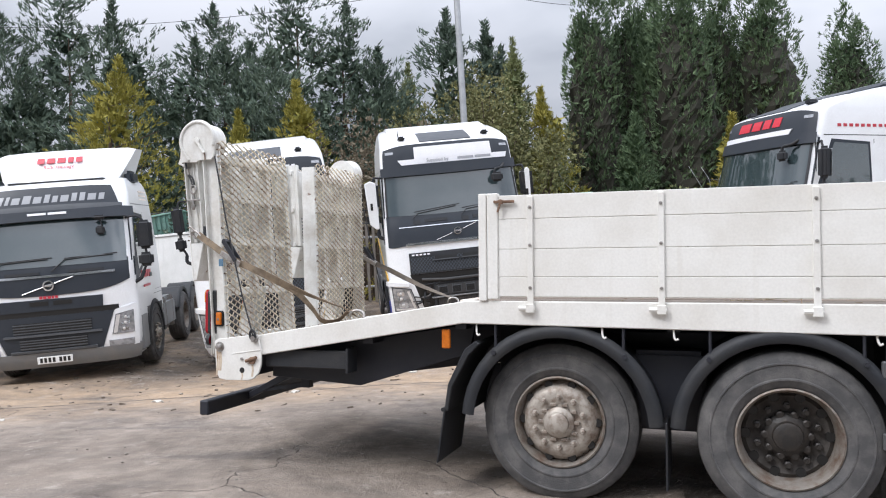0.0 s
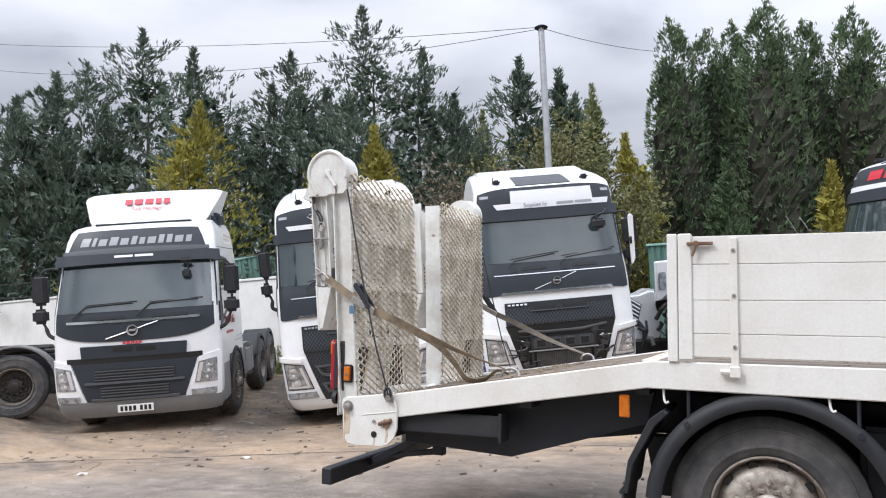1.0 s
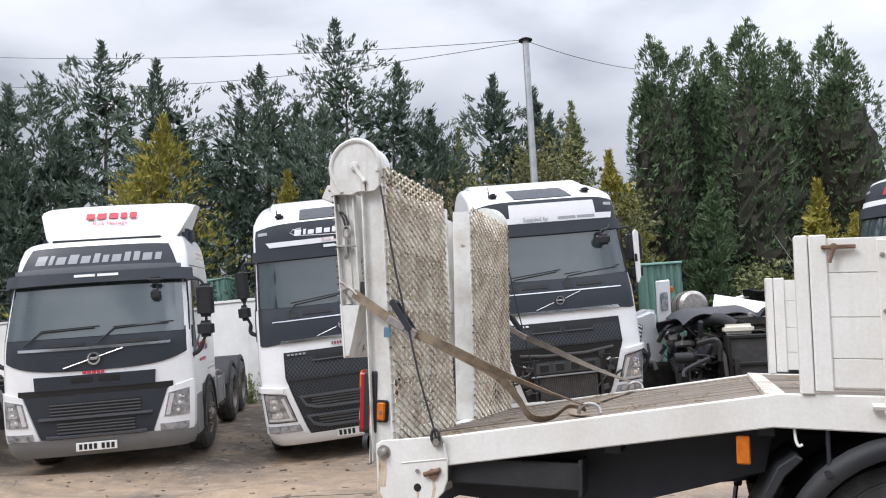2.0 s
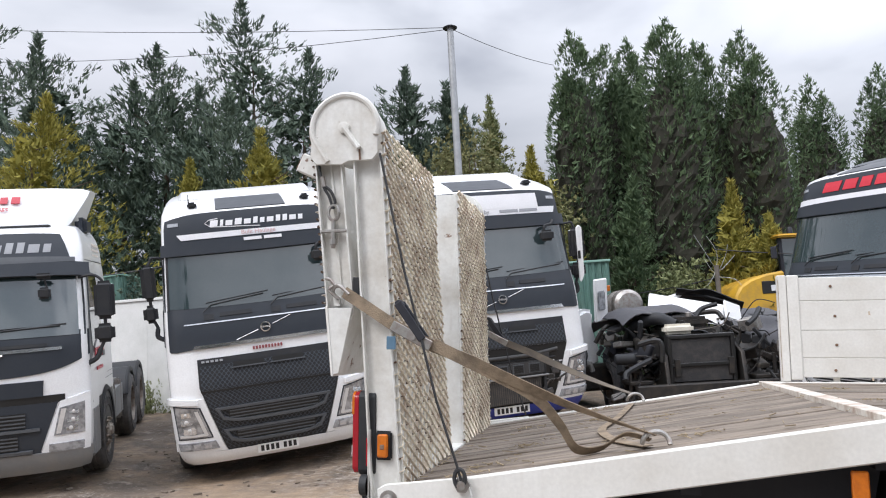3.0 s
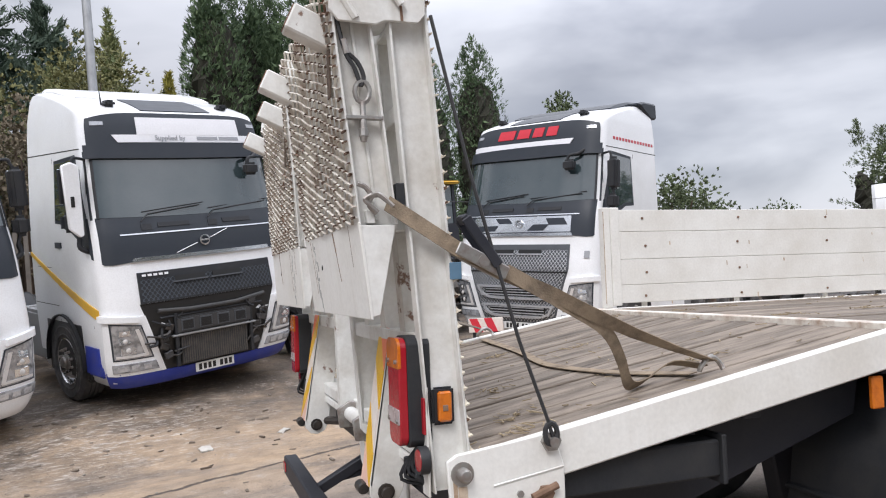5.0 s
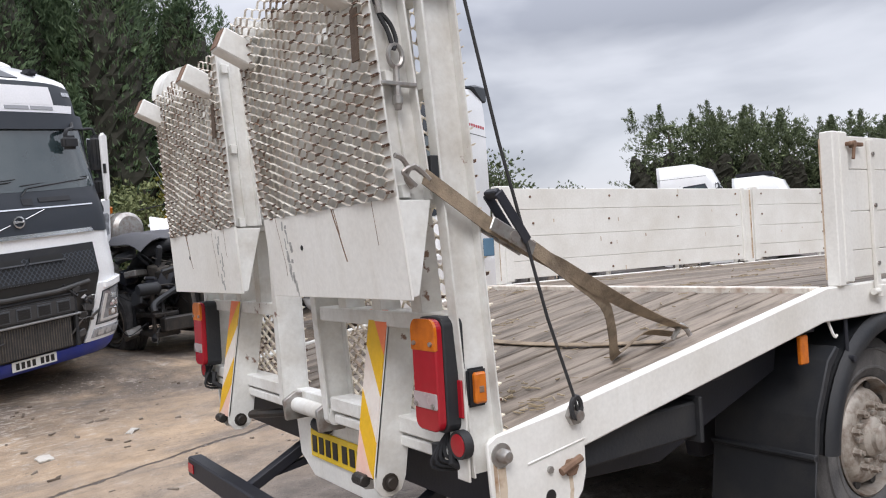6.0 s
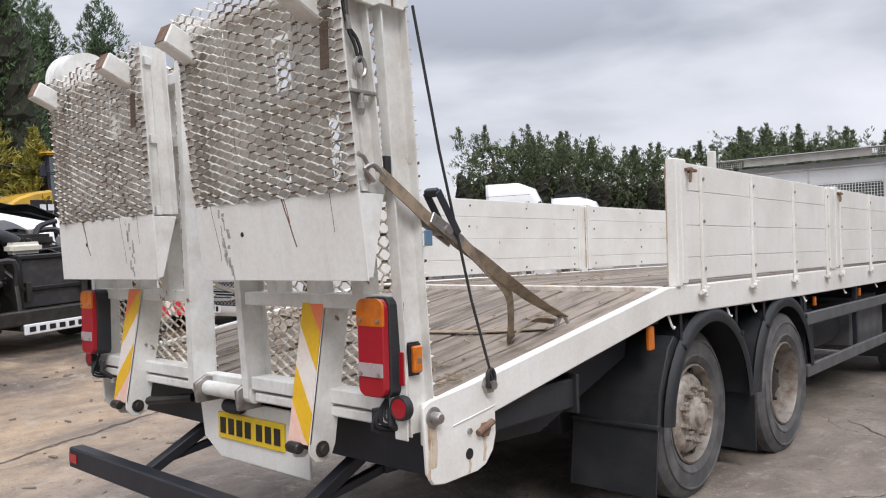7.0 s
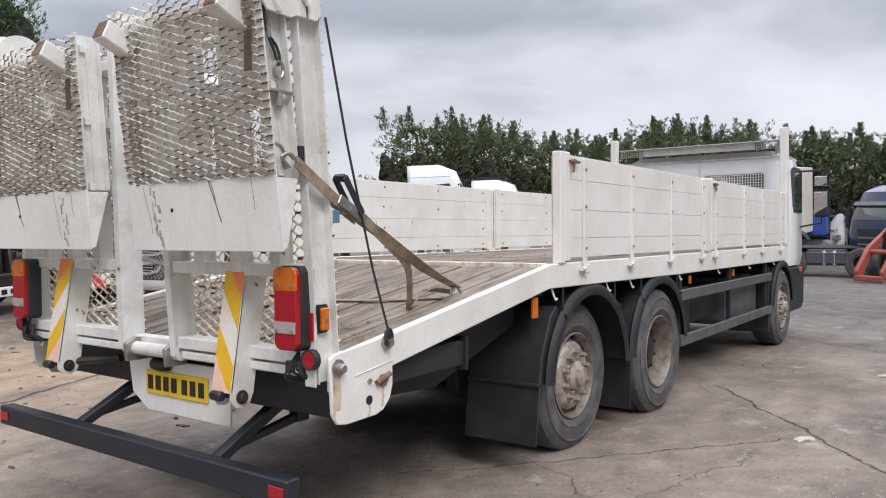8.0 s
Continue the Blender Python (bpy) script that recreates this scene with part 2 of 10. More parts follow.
M_BLUECAB = mat("dark_blue_cab_paint", (0.014, 0.027, 0.090), 0.25, amount=0.3, scale=2, bump=0.0, coat=0.7)
M_CREAM = mat("yellowed_white_panel", (0.74, 0.71, 0.62), 0.5, dirt=(0.50, 0.44, 0.33), amount=0.5, scale=2, streak=0.3, bump=0.02)
M_BLUESHEET = mat("blue_curtain_sheet", (0.04, 0.09, 0.40), 0.6, amount=0.3, scale=2, bump=0.1)
M_RUBBER = mat("black_rubber_sheet", (0.014, 0.016, 0.020), 0.62, dirt=(0.040, 0.038, 0.036), amount=0.6, scale=5, bump=0.15)
M_RAIL = mat("dull_guard_metal", (0.115, 0.118, 0.122), 0.5, 0.2, dirt=(0.06, 0.055, 0.05), amount=0.6, scale=5, bump=0.05)
M_LIP = mat("grille_lip_plastic", (0.085, 0.092, 0.102), 0.42, amount=0.4, scale=6, bump=0.03)
M_SCREEN = mat("grille_screen_plastic", (0.060, 0.070, 0.086), 0.4, amount=0.3, scale=6, bump=0.0)
M_LAMPDARK = mat("clear_lamp_housing", (0.42, 0.43, 0.45), 0.10, 0.35, dirt=(0.07, 0.074, 0.08), amount=1.0, scale=13, fine=26, bump=0.35, spec=0.8, coat=0.6)
M_BOWL = mat("lamp_bowl_silver", (0.66, 0.68, 0.71), 0.18, 0.45, dirt=(0.28, 0.29, 0.31), amount=0.7, scale=24, bump=0.1)
M_POLISHED = mat("polished_wheel_alloy", (0.70, 0.71, 0.73), 0.25, 0.9, dirt=(0.25, 0.23, 0.21), amount=0.6, scale=14, bump=0.05)
M_DUCT = mat("dull_intake_plastic", (0.040, 0.041, 0.043), 0.55, dirt=(0.09, 0.082, 0.075), amount=0.5, scale=9, bump=0.15)
M_DUSTY = mat("dusty_engine_bracket", (0.085, 0.078, 0.070), 0.75, dirt=(0.17, 0.14, 0.11), amount=0.7, scale=10, bump=0.2)
M_REDBRIGHT = mat("bright_red_print", (0.62, 0.03, 0.05), 0.4, amount=0.2, bump=0.0)


def leaf_mat(name, a, b):
    m = bpy.data.materials.new(name)
    m.use_nodes = True
    nt = m.node_tree
    L = nt.links
    p = nt.nodes["Principled BSDF"]
    p.inputs["Roughness"].default_value = 0.75
    p.inputs["Specular IOR Level"].default_value = 0.25
    geo = nt.nodes.new("ShaderNodeNewGeometry")
    co = nt.nodes.new("ShaderNodeTexCoord")
    n = nt.nodes.new("ShaderNodeTexNoise")
    n.inputs["Scale"].default_value, n.inputs["Detail"].default_value = 0.9, 3
    L.new(co.outputs["Object"], n.inputs["Vector"])
    ad = nt.nodes.new("ShaderNodeMath")
    ad.operation = "MULTIPLY_ADD"
    ad.inputs[1].default_value = 0.55
    L.new(geo.outputs["Random Per Island"], ad.inputs[0])
    L.new(n.outputs["Fac"], ad.inputs[2])
    mr = nt.nodes.new("ShaderNodeMapRange")
    mr.inputs["From Min"].default_value, mr.inputs["From Max"].default_value = 0.35, 1.15
    L.new(ad.outputs[0], mr.inputs["Value"])
    mix = nt.nodes.new("ShaderNodeMix")
    mix.data_type = "RGBA"
    mix.inputs["A"].default_value, mix.inputs["B"].default_value = (*a, 1), (*b, 1)
    L.new(mr.outputs["Result"], mix.inputs["Factor"])
    L.new(mix.outputs["Result"], p.inputs["Base Color"])
    return m


# near-black twig brown; holds the shade inside dense crowns in its colour
M_CORESHADE = mat("twig_brown_core_shade", (0.032, 0.029, 0.020), 0.95, dirt=(0.020, 0.026, 0.014), amount=0.8, scale=9, bump=0.5)
LEAF_DARK = leaf_mat("dark_conifer_foliage", (0.044, 0.070, 0.056), (0.165, 0.215, 0.155))
LEAF_COL = leaf_mat("cypress_foliage", (0.046, 0.080, 0.046), (0.150, 0.210, 0.105))
LEAF_YEL = leaf_mat("golden_conifer_foliage", (0.15, 0.15, 0.032), (0.42, 0.37, 0.085))
LEAF_LIGHT = leaf_mat("pale_green_foliage", (0.12, 0.15, 0.07), (0.32, 0.34, 0.16))
LEAF_BUSH = leaf_mat("olive_shrub_foliage", (0.09, 0.10, 0.045), (0.27, 0.26, 0.115))
LEAF_BROWN = leaf_mat("brownish_shrub_foliage", (0.11, 0.085, 0.06), (0.28, 0.24, 0.17))
LEAF_HEDGE = leaf_mat("far_hedge_foliage", (0.052, 0.074, 0.042), (0.180, 0.215, 0.110))


def ground_mat():
    m = bpy.data.materials.new("worn_yard_concrete")
    m.use_nodes = True
    nt = m.node_tree
    L = nt.links
    p = nt.nodes["Principled BSDF"]
    co = nt.nodes.new("ShaderNodeTexCoord")

    def noise(scale, detail=6, rough=0.6, dist=0.0, stretch=None):
        n = nt.nodes.new("ShaderNodeTexNoise")
        n.inputs["Scale"].default_value, n.inputs["Detail"].default_value = scale, detail
        n.inputs["Roughness"].default_value, n.inputs["Distortion"].default_value = rough, dist
        if stretch:
            mp = nt.nodes.new("ShaderNodeMapping")
            mp.inputs["Scale"].default_value, mp.inputs["Rotation"].default_value = stretch[0], (0, 0, stretch[1])
            L.new(co.outputs["Object"], mp.inputs["Vector"])
            L.new(mp.outputs["Vector"], n.inputs["Vector"])
        else:
            L.new(co.outputs["Object"], n.inputs["Vector"])
        return n.outputs["Fac"]

    def rng(v, a, b, c, d):
        r = nt.nodes.new("ShaderNodeMapRange")
        for k, x in zip(("From Min", "From Max", "To Min", "To Max"), (a, b, c, d)):
            r.inputs[k].default_value = x
        L.new(v, r.inputs["Value"])
        return r.outputs["Result"]

    def mixc(f, a, b):
        x = nt.nodes.new("ShaderNodeMix")
        x.data_type = "RGBA"
        L.new(f, x.inputs["Factor"])
        for k, v in (("A", a), ("B", b)):
            if isinstance(v, tuple):
                x.inputs[k].default_value = (*v, 1)
            else:
                L.new(v, x.inputs[k])
        return x.outputs["Result"]

    def math2(op, a, b):
        x = nt.nodes.new("ShaderNodeMath")
        x.operation = op
        for k, v in ((0, a), (1, b)):
            if isinstance(v, float):
                x.inputs[k].default_value = v
            else:
                L.new(v, x.inputs[k])
        return x.outputs[0]

    base = mixc(rng(noise(0.55, 9, 0.66), 0.36, 0.66, 0, 1), (0.170, 0.138, 0.112), (0.345, 0.288, 0.238))
    # sandy mud lies in front of the parked trucks
    sep = nt.nodes.new("ShaderNodeSeparateXYZ")
    L.new(co.outputs["Object"], sep.inputs[0])
    lie = math2("SUBTRACT", sep.outputs["Y"], math2("MULTIPLY", sep.outputs["X"], 0.35))
    bend = math2("ADD", lie, rng(noise(0.5, 5), 0, 1, -2.2, 2.2))
    mud = math2("MULTIPLY", rng(bend, 1.6, 3.6, 0, 1), rng(noise(1.3, 8, 0.7), 0.27, 0.54, 0.2, 1.0))
    c = mixc(mud, base, (0.41, 0.30, 0.20))
    # darker, greyer ground past the flatbed cab
    c = mixc(rng(math2("ADD", sep.outputs["X"], rng(noise(0.3, 5), 0, 1, -2.5, 2.5)), 6.5, 13.0, 0, 0.85), c, (0.105, 0.097, 0.090))
    # dark earth under and behind the trucks
    earth = math2("MULTIPLY", rng(bend, 3.9, 6.2, 0, 1), rng(noise(0.9, 7, 0.70), 0.34, 0.56, 0.05, 0.90))
    c = mixc(earth, c, (0.085, 0.068, 0.055))
    # oil and damp stains, drawn out by traffic
    oil = rng(noise(0.8, 6, 0.6, 0.6, ((0.5, 1.3, 1), 0.3)), 0.53, 0.68, 0, 0.72)
    c = mixc(oil, c, (0.085, 0.075, 0.07))
    tread = rng(noise(1.6, 6, 0.65, 0.2, ((0.55, 2.6, 1), -0.25)), 0.53, 0.68, 0, 0.42)
    c = mixc(tread, c, (0.13, 0.115, 0.10))
    pale = rng(noise(3.1, 8, 0.78), 0.56, 0.67, 0, 0.72)
    c = mixc(pale, c, (0.42, 0.37, 0.32))
    # chalky flakes trodden into the earth before the blue-bumpered truck
    spot = nt.nodes.new("ShaderNodeVectorMath")
    spot.operation = "DISTANCE"
    L.new(co.outputs["Object"], spot.inputs[0])
    spot.inputs[1].default_value = (-1.6, 5.3, 0.35)
    chalk = math2("MULTIPLY", rng(spot.outputs["Value"], 0.5, 2.2, 1, 0), rng(noise(7, 6, 0.7, 0.4, ((1.0, 2.6, 1), -0.5)), 0.52, 0.64, 0, 0.85))
    c = mixc(chalk, c, (0.60, 0.55, 0.49))
    clod = rng(noise(4.5, 7, 0.72), 0.40, 0.60, 0.88, 1.10)
    fine = noise(55, 4)
    grit = rng(noise(140, 2), 0.3, 0.75, 0.72, 1.25)
    # scattered grit, flakes and dark crumbs
    crumbs = rng(noise(24, 4, 0.65), 0.59, 0.67, 0, 0.8)
    c = mixc(math2("MULTIPLY", crumbs, rng(noise(0.7, 4), 0.42, 0.6, 0.15, 1)), c, (0.07, 0.058, 0.05))
    flakes = rng(noise(26, 4, 0.6), 0.62, 0.68, 0, 0.75)
    c = mixc(math2("MULTIPLY", flakes, rng(noise(0.9, 4), 0.45, 0.6, 0.1, 1)), c, (0.50, 0.45, 0.40))
    hs = nt.nodes.new("ShaderNodeHueSaturation")
    L.new(c, hs.inputs["Color"])
    L.new(math2("MULTIPLY", grit, clod), hs.inputs["Value"])
    # hairline cracks
    v = nt.nodes.new("ShaderNodeTexVoronoi")
    v.feature = "DISTANCE_TO_EDGE"
    v.inputs["Scale"].default_value = 0.30
    wob = nt.nodes.new("ShaderNodeVectorMath")
    wob.operation = "MULTIPLY_ADD"
    wn = nt.nodes.new("ShaderNodeTexNoise")
    wn.inputs["Scale"].default_value, wn.inputs["Detail"].default_value = 1.6, 6
    L.new(co.outputs["Object"], wn.inputs["Vector"])
    L.new(wn.outputs["Color"], wob.inputs[0])
    wob.inputs[1].default_value = (0.9, 0.9, 0.0)
    L.new(co.outputs["Object"], wob.inputs[2])
    L.new(wob.outputs[0], v.inputs["Vector"])
    crack = math2("MULTIPLY", rng(v.outputs["Distance"], 0.0, 0.0030, 0.55, 0.0), rng(noise(0.23, 3), 0.50, 0.62, 0.0, 1.0))
    # joints between the slabs, filled with dirt and broken along their edges
    wobble = rng(noise(2.2, 6, 0.65), 0.25, 0.75, -0.07, 0.07)
    for x0, y0, x1, y1, wide in ((-9.0, 0.03, 2.2, 4.17, 0.034), (5.3, -1.28, 2.6, -3.33, 0.016), (1.2, -0.35, 3.72, -2.42, 0.009), (9.6, -0.7, 7.6, -3.4, 0.012)):
        ln = math.hypot(x1 - x0, y1 - y0)
        tx, ty = (x1 - x0) / ln, (y1 - y0) / ln
        along = math2("ADD", math2("MULTIPLY", sep.outputs["X"], tx), math2("MULTIPLY", sep.outputs["Y"], ty))
        off = math2("ADD", math2("MULTIPLY", sep.outputs["X"], -ty), math2("MULTIPLY", sep.outputs["Y"], tx))
        off = math2("ABSOLUTE", math2("ADD", math2("ADD", off, x0 * ty - y0 * tx), wobble), 0.0)
        s0 = x0 * tx + y0 * ty
        inside = math2("MULTIPLY", rng(along, s0, s0 + 0.3, 0, 1), rng(along, s0 + ln - 0.3, s0 + ln, 1, 0))
        line = math2("MULTIPLY", math2("MULTIPLY", rng(off, wide * 0.4, wide, 0.9, 0.0), inside), rng(noise(3.3, 5), 0.30, 0.45, 0.25, 1.0))
        crack = math2("MAXIMUM", crack, line)
    cf = mixc(crack, hs.outputs["Color"], (0.06, 0.05, 0.045))
    L.new(cf, p.inputs["Base Color"])
    L.new(rng(noise(1.7, 5), 0.35, 0.7, 0.62, 0.95), p.inputs["Roughness"])
    hgt = math2("ADD", math2("MULTIPLY", fine, 0.35), math2("MULTIPLY", noise(5, 8, 0.70), 1.0))
    hgt = math2("SUBTRACT", hgt, math2("MULTIPLY", crack, 1.6))
    wv = nt.nodes.new("ShaderNodeTexWave")
    wv.inputs["Scale"].default_value, wv.inputs["Distortion"].default_value, wv.inputs["Detail"].default_value, wv.inputs["Detail Scale"].default_value = 7.0, 3.0, 3, 1.2
    mw = nt.nodes.new("ShaderNodeMapping")
    mw.inputs["Rotation"].default_value = (0, 0, 0.30)
    L.new(co.outputs["Object"], mw.inputs["Vector"])
    L.new(mw.outputs["Vector"], wv.inputs["Vector"])
    ridge = math2("MULTIPLY", wv.outputs["Fac"], rng(noise(0.45, 4), 0.54, 0.66, 0.0, 0.16))
    hgt = math2("ADD", hgt, ridge)
    bp = nt.nodes.new("ShaderNodeBump")
    bp.inputs["Strength"].default_value, bp.inputs["Distance"].default_value = 0.85, 0.03
    L.new(hgt, bp.inputs["Height"])
    L.new(bp.outputs["Normal"], p.inputs["Normal"])
    return m


M_GROUND = ground_mat()
M_WATER = mat("shallow_puddle_water", (0.10, 0.09, 0.08), 0.05, amount=0.3, bump=0.0, rvar=0.03, spec=0.6)

# ---- mesh helpers ----


def mesh_from(verts, faces, name="mesh"):
    me = bpy.data.meshes.new(name)
    me.from_pydata([tuple(v) for v in verts], [], faces)
    me.update()
    return me


def part(name, bm, material, parent=None, label="", smooth=True, angle=35):
    """Links a bmesh, or a mesh, as one object under a thing or a part."""
    if isinstance(bm, bmesh.types.BMesh):
        bmesh.ops.recalc_face_normals(bm, faces=bm.faces)
        me = bpy.data.meshes.new(name)
        bm.to_mesh(me)
        bm.free()
    else:
        me = bm
    if smooth:
        for p in me.polygons:
            p.use_smooth = True
        me.set_sharp_from_angle(angle=radians(angle))
    me.materials.clear()
    me.materials.append(material)
    ob = new(name, me)
    if parent is not None:
        ob.parent = parent
    if label:
        ob["label"] = label
    return ob


def thing(name, m, label, category, group="", kind=""):
    ob = new(name)
    ob.matrix_world = m
    return tagged(ob, label, category, group, kind)


def bevelled(bm, bev, seg=1):
    if bev > 0:
        bmesh.ops.bevel(bm, geom=list(bm.edges), offset=bev, segments=seg, affect="EDGES", clamp_overlap=True)
    return bm


def box(x0, x1, y0, y1, z0, z1, bev=0.004, seg=1):
    bm = bmesh.new()
    bmesh.ops.create_cube(bm, size=1.0)
    for v in bm.verts:
        v.co = Vector(((x0 + x1) / 2 + v.co.x * (x1 - x0), (y0 + y1) / 2 + v.co.y * (y1 - y0), (z0 + z1) / 2 + v.co.z * (z1 - z0)))
    return bevelled(bm, min(bev, 0.45 * min(abs(x1 - x0), abs(y1 - y0), abs(z1 - z0))), seg)


def prism(poly, plane, a, b, bev=0.0):
    """A polygon in plane 'xz', 'yz' or 'xy', drawn out from a to b along the third axis."""
    bm = bmesh.new()

    def at(p, c):
        return {"xz": (p[0], c, p[1]), "yz": (c, p[0], p[1]), "xy": (p[0], p[1], c)}[plane]
    va = [bm.verts.new(at(p, a)) for p in poly]
    vb = [bm.verts.new(at(p, b)) for p in poly]
    bm.faces.new(va)
    bm.faces.new(vb[::-1])
    for i in range(len(poly)):
        j = (i + 1) % len(poly)
        bm.faces.new((va[i], vb[i], vb[j], va[j]))
    bmesh.ops.recalc_face_normals(bm, faces=bm.faces)
    return bevelled(bm, bev)


def join(*bms):
    out = bms[0]
    for b in bms[1:]:
        me = bpy.data.meshes.new("tmp")
        b.to_mesh(me)
        b.free()
        out.from_mesh(me)
        bpy.data.meshes.remove(me)
    return out


def shift(bm, m):
    bmesh.ops.transform(bm, matrix=m, verts=bm.verts)
    return bm


def tube(pts, r, seg=8, cap=True):
    """A round bar or hose through the points; r may be a list."""
    pts = [Vector(p) for p in pts]
    rs = r if isinstance(r, (list, tuple)) else [r] * len(pts)
    bm = bmesh.new()
    rings = []
    ref = None
    for i, p in enumerate(pts):
        t = (pts[min(i + 1, len(pts) - 1)] - pts[max(i - 1, 0)]).normalized()
        if ref is None:
            ref = t.orthogonal().normalized()
        ref = (ref - t * ref.dot(t)).normalized()
        o = t.cross(ref)
        rings.append([bm.verts.new(p + rs[i] * (math.cos(2 * math.pi * k / seg) * ref + math.sin(2 * math.pi * k / seg) * o)) for k in range(seg)])
    for a, b in zip(rings, rings[1:]):
        for k in range(seg):
            bm.faces.new((a[k], a[(k + 1) % seg], b[(k + 1) % seg], b[k]))
    if cap:
        bm.faces.new(rings[0][::-1])
        bm.faces.new(rings[-1])
    return bm


def lathe(profile, centre, axis="y", seg=40, closed=False, caps=True):
    """Turns a profile of (radius, along) round an axis through centre."""
    bm = bmesh.new()
    rings = []
    for r, a in profile:
        ring = []
        for k in range(seg):
            c, s = math.cos(2 * math.pi * k / seg), math.sin(2 * math.pi * k / seg)
            p = {"y": (r * c, a, r * s), "x": (a, r * c, r * s), "z": (r * c, r * s, a)}[axis]
            ring.append(bm.verts.new(Vector(p) + Vector(centre)))
        rings.append(ring)
    pairs = list(zip(rings, rings[1:])) + ([(rings[-1], rings[0])] if closed else [])
    for a, b in pairs:
        for k in range(seg):
            bm.faces.new((a[k], a[(k + 1) % seg], b[(k + 1) % seg], b[k]))
    if caps and not closed:
        for ring in (rings[0], rings[-1]):
            if (ring[0].co - ring[seg // 2].co).length > 1e-4:
                bm.faces.new(ring)
    return bm


def ribbon(pts, across, width, thick=0.004):
    """A webbing strip through the points; across: one direction, or one for each point."""
    bm = bmesh.new()
    pts = [Vector(p) for p in pts]
    rows = []
    for i, p in enumerate(pts):
        a = Vector(across[i] if isinstance(across[0], (tuple, list, Vector)) else across).normalized()
        t = (pts[min(i + 1, len(pts) - 1)] - pts[max(i - 1, 0)]).normalized()
        n = t.cross(a).normalized() * thick
        rows.append([bm.verts.new(q) for q in (p - a * width / 2, p + a * width / 2, p + a * width / 2 + n, p - a * width / 2 + n)])
    for a, b in zip(rows, rows[1:]):
        for k in range(4):
            bm.faces.new((a[k], a[(k + 1) % 4], b[(k + 1) % 4], b[k]))
    bm.faces.new(rows[0])
    bm.faces.new(rows[-1][::-1])
    return bm


def smooth_curve(pts, n=6):
    """Catmull-Rom points through pts."""
    pts = [Vector(p) for p in pts]
    out = []
    for i in range(len(pts) - 1):
        p0, p1, p2, p3 = pts[max(i - 1, 0)], pts[i], pts[i + 1], pts[min(i + 2, len(pts) - 1)]
        for k in range(n):
            t = k / n
            out.append(0.5 * ((2 * p1) + (p2 - p0) * t + (2 * p0 - 5 * p1 + 4 * p2 - p3) * t * t + (3 * p1 - p0 - 3 * p2 + p3) * t ** 3))
    return out + [pts[-1]]


def text_mesh(body, size, depth=0.002):
    cu = bpy.data.curves.new("text", "FONT")
    cu.body, cu.size, cu.extrude, cu.align_x, cu.align_y = body, size, depth, "CENTER", "CENTER"
    ob = bpy.data.objects.new("text", cu)
    scene.collection.objects.link(ob)
    dg = bpy.context.evaluated_depsgraph_get()
    me = bpy.data.meshes.new_from_object(ob.evaluated_get(dg))
    bpy.data.objects.remove(ob)
    return me


def smoothstep(a, b, x):
    t = min(1.0, max(0.0, (x - a) / (b - a)))
    return t * t * (3 - 2 * t)


# ---- ground ----
TRUCK_TILT = 3.2


# nose x, y, z; yaw, pitch and lean of each parked tractor unit
TRACTORS = {"low_cab": (-6.128, 3.158, 0.074, 27.4, 4.63, 1.94), "honeycomb": (-3.189, 4.951, 0.046, 28.06, 6.64, 5.08),
            "stripped": (-0.341, 6.298, 0.256, 26.66, 5.90, 3.05), "silver": (3.992, 6.957, 0.207, -59.3, -1.8, -4.6)}
PADS = [(pose(x, y, z, pitch, -lean, yaw), pose(x, y, z, pitch, -lean, yaw).inverted()) for x, y, z, yaw, pitch, lean in TRACTORS.values()]


def yard_z(x, y):
    fall = -math.tan(radians(TRUCK_TILT)) * min(max(x, 0.0), 26.0)
    near = 1 - smoothstep(2.2, 5.8, y)
    w = near + (1 - near) * smoothstep(9.0, 16.0, x) * (1 - 0.65 * smoothstep(6.0, 11.0, y))
    s = -0.31 * x + 0.95 * y
    s0 = float(np.interp(x, (-8.5, -5.8, -3.1, -0.4, 2.0), (0.6, 3.9, 4.9, 3.9, 4.2)))
    rise = 0.09 * min(max(s - s0, 0.0), 6.5) * (1 - smoothstep(0.5, 4.0, x)) + 0.2 * smoothstep(4.0, 6.3, y) * smoothstep(0.5, 4.0, x) * (1 - smoothstep(9.0, 16.0, x))
    return fall * w + rise


def ground_z(x, y):
    """The yard falls along the flatbed, rises towards the wall, and lies uneven under each tractor."""
    z = yard_z(x, y)
    if -13 < x < 13 and 0 < y < 15:
        total, add = 0.0, 0.0
        for m, inv in PADS:
            q = inv @ Vector((x, y, z))
            u, v = max(abs(q.x) - 1.3, 0.0), max(0.6 - q.y, q.y - 6.6, 0.0)
            w = 1 - smoothstep(0.0, 1.3, math.hypot(u, v))
            if w > 0:
                n = m.col[2]
                pz = m[2][3] - (n.x * (x - m[0][3]) + n.y * (y - m[1][3])) / n.z
                total += w
                add += w * (pz - z)
        z += add / max(1.0, total)
    return z


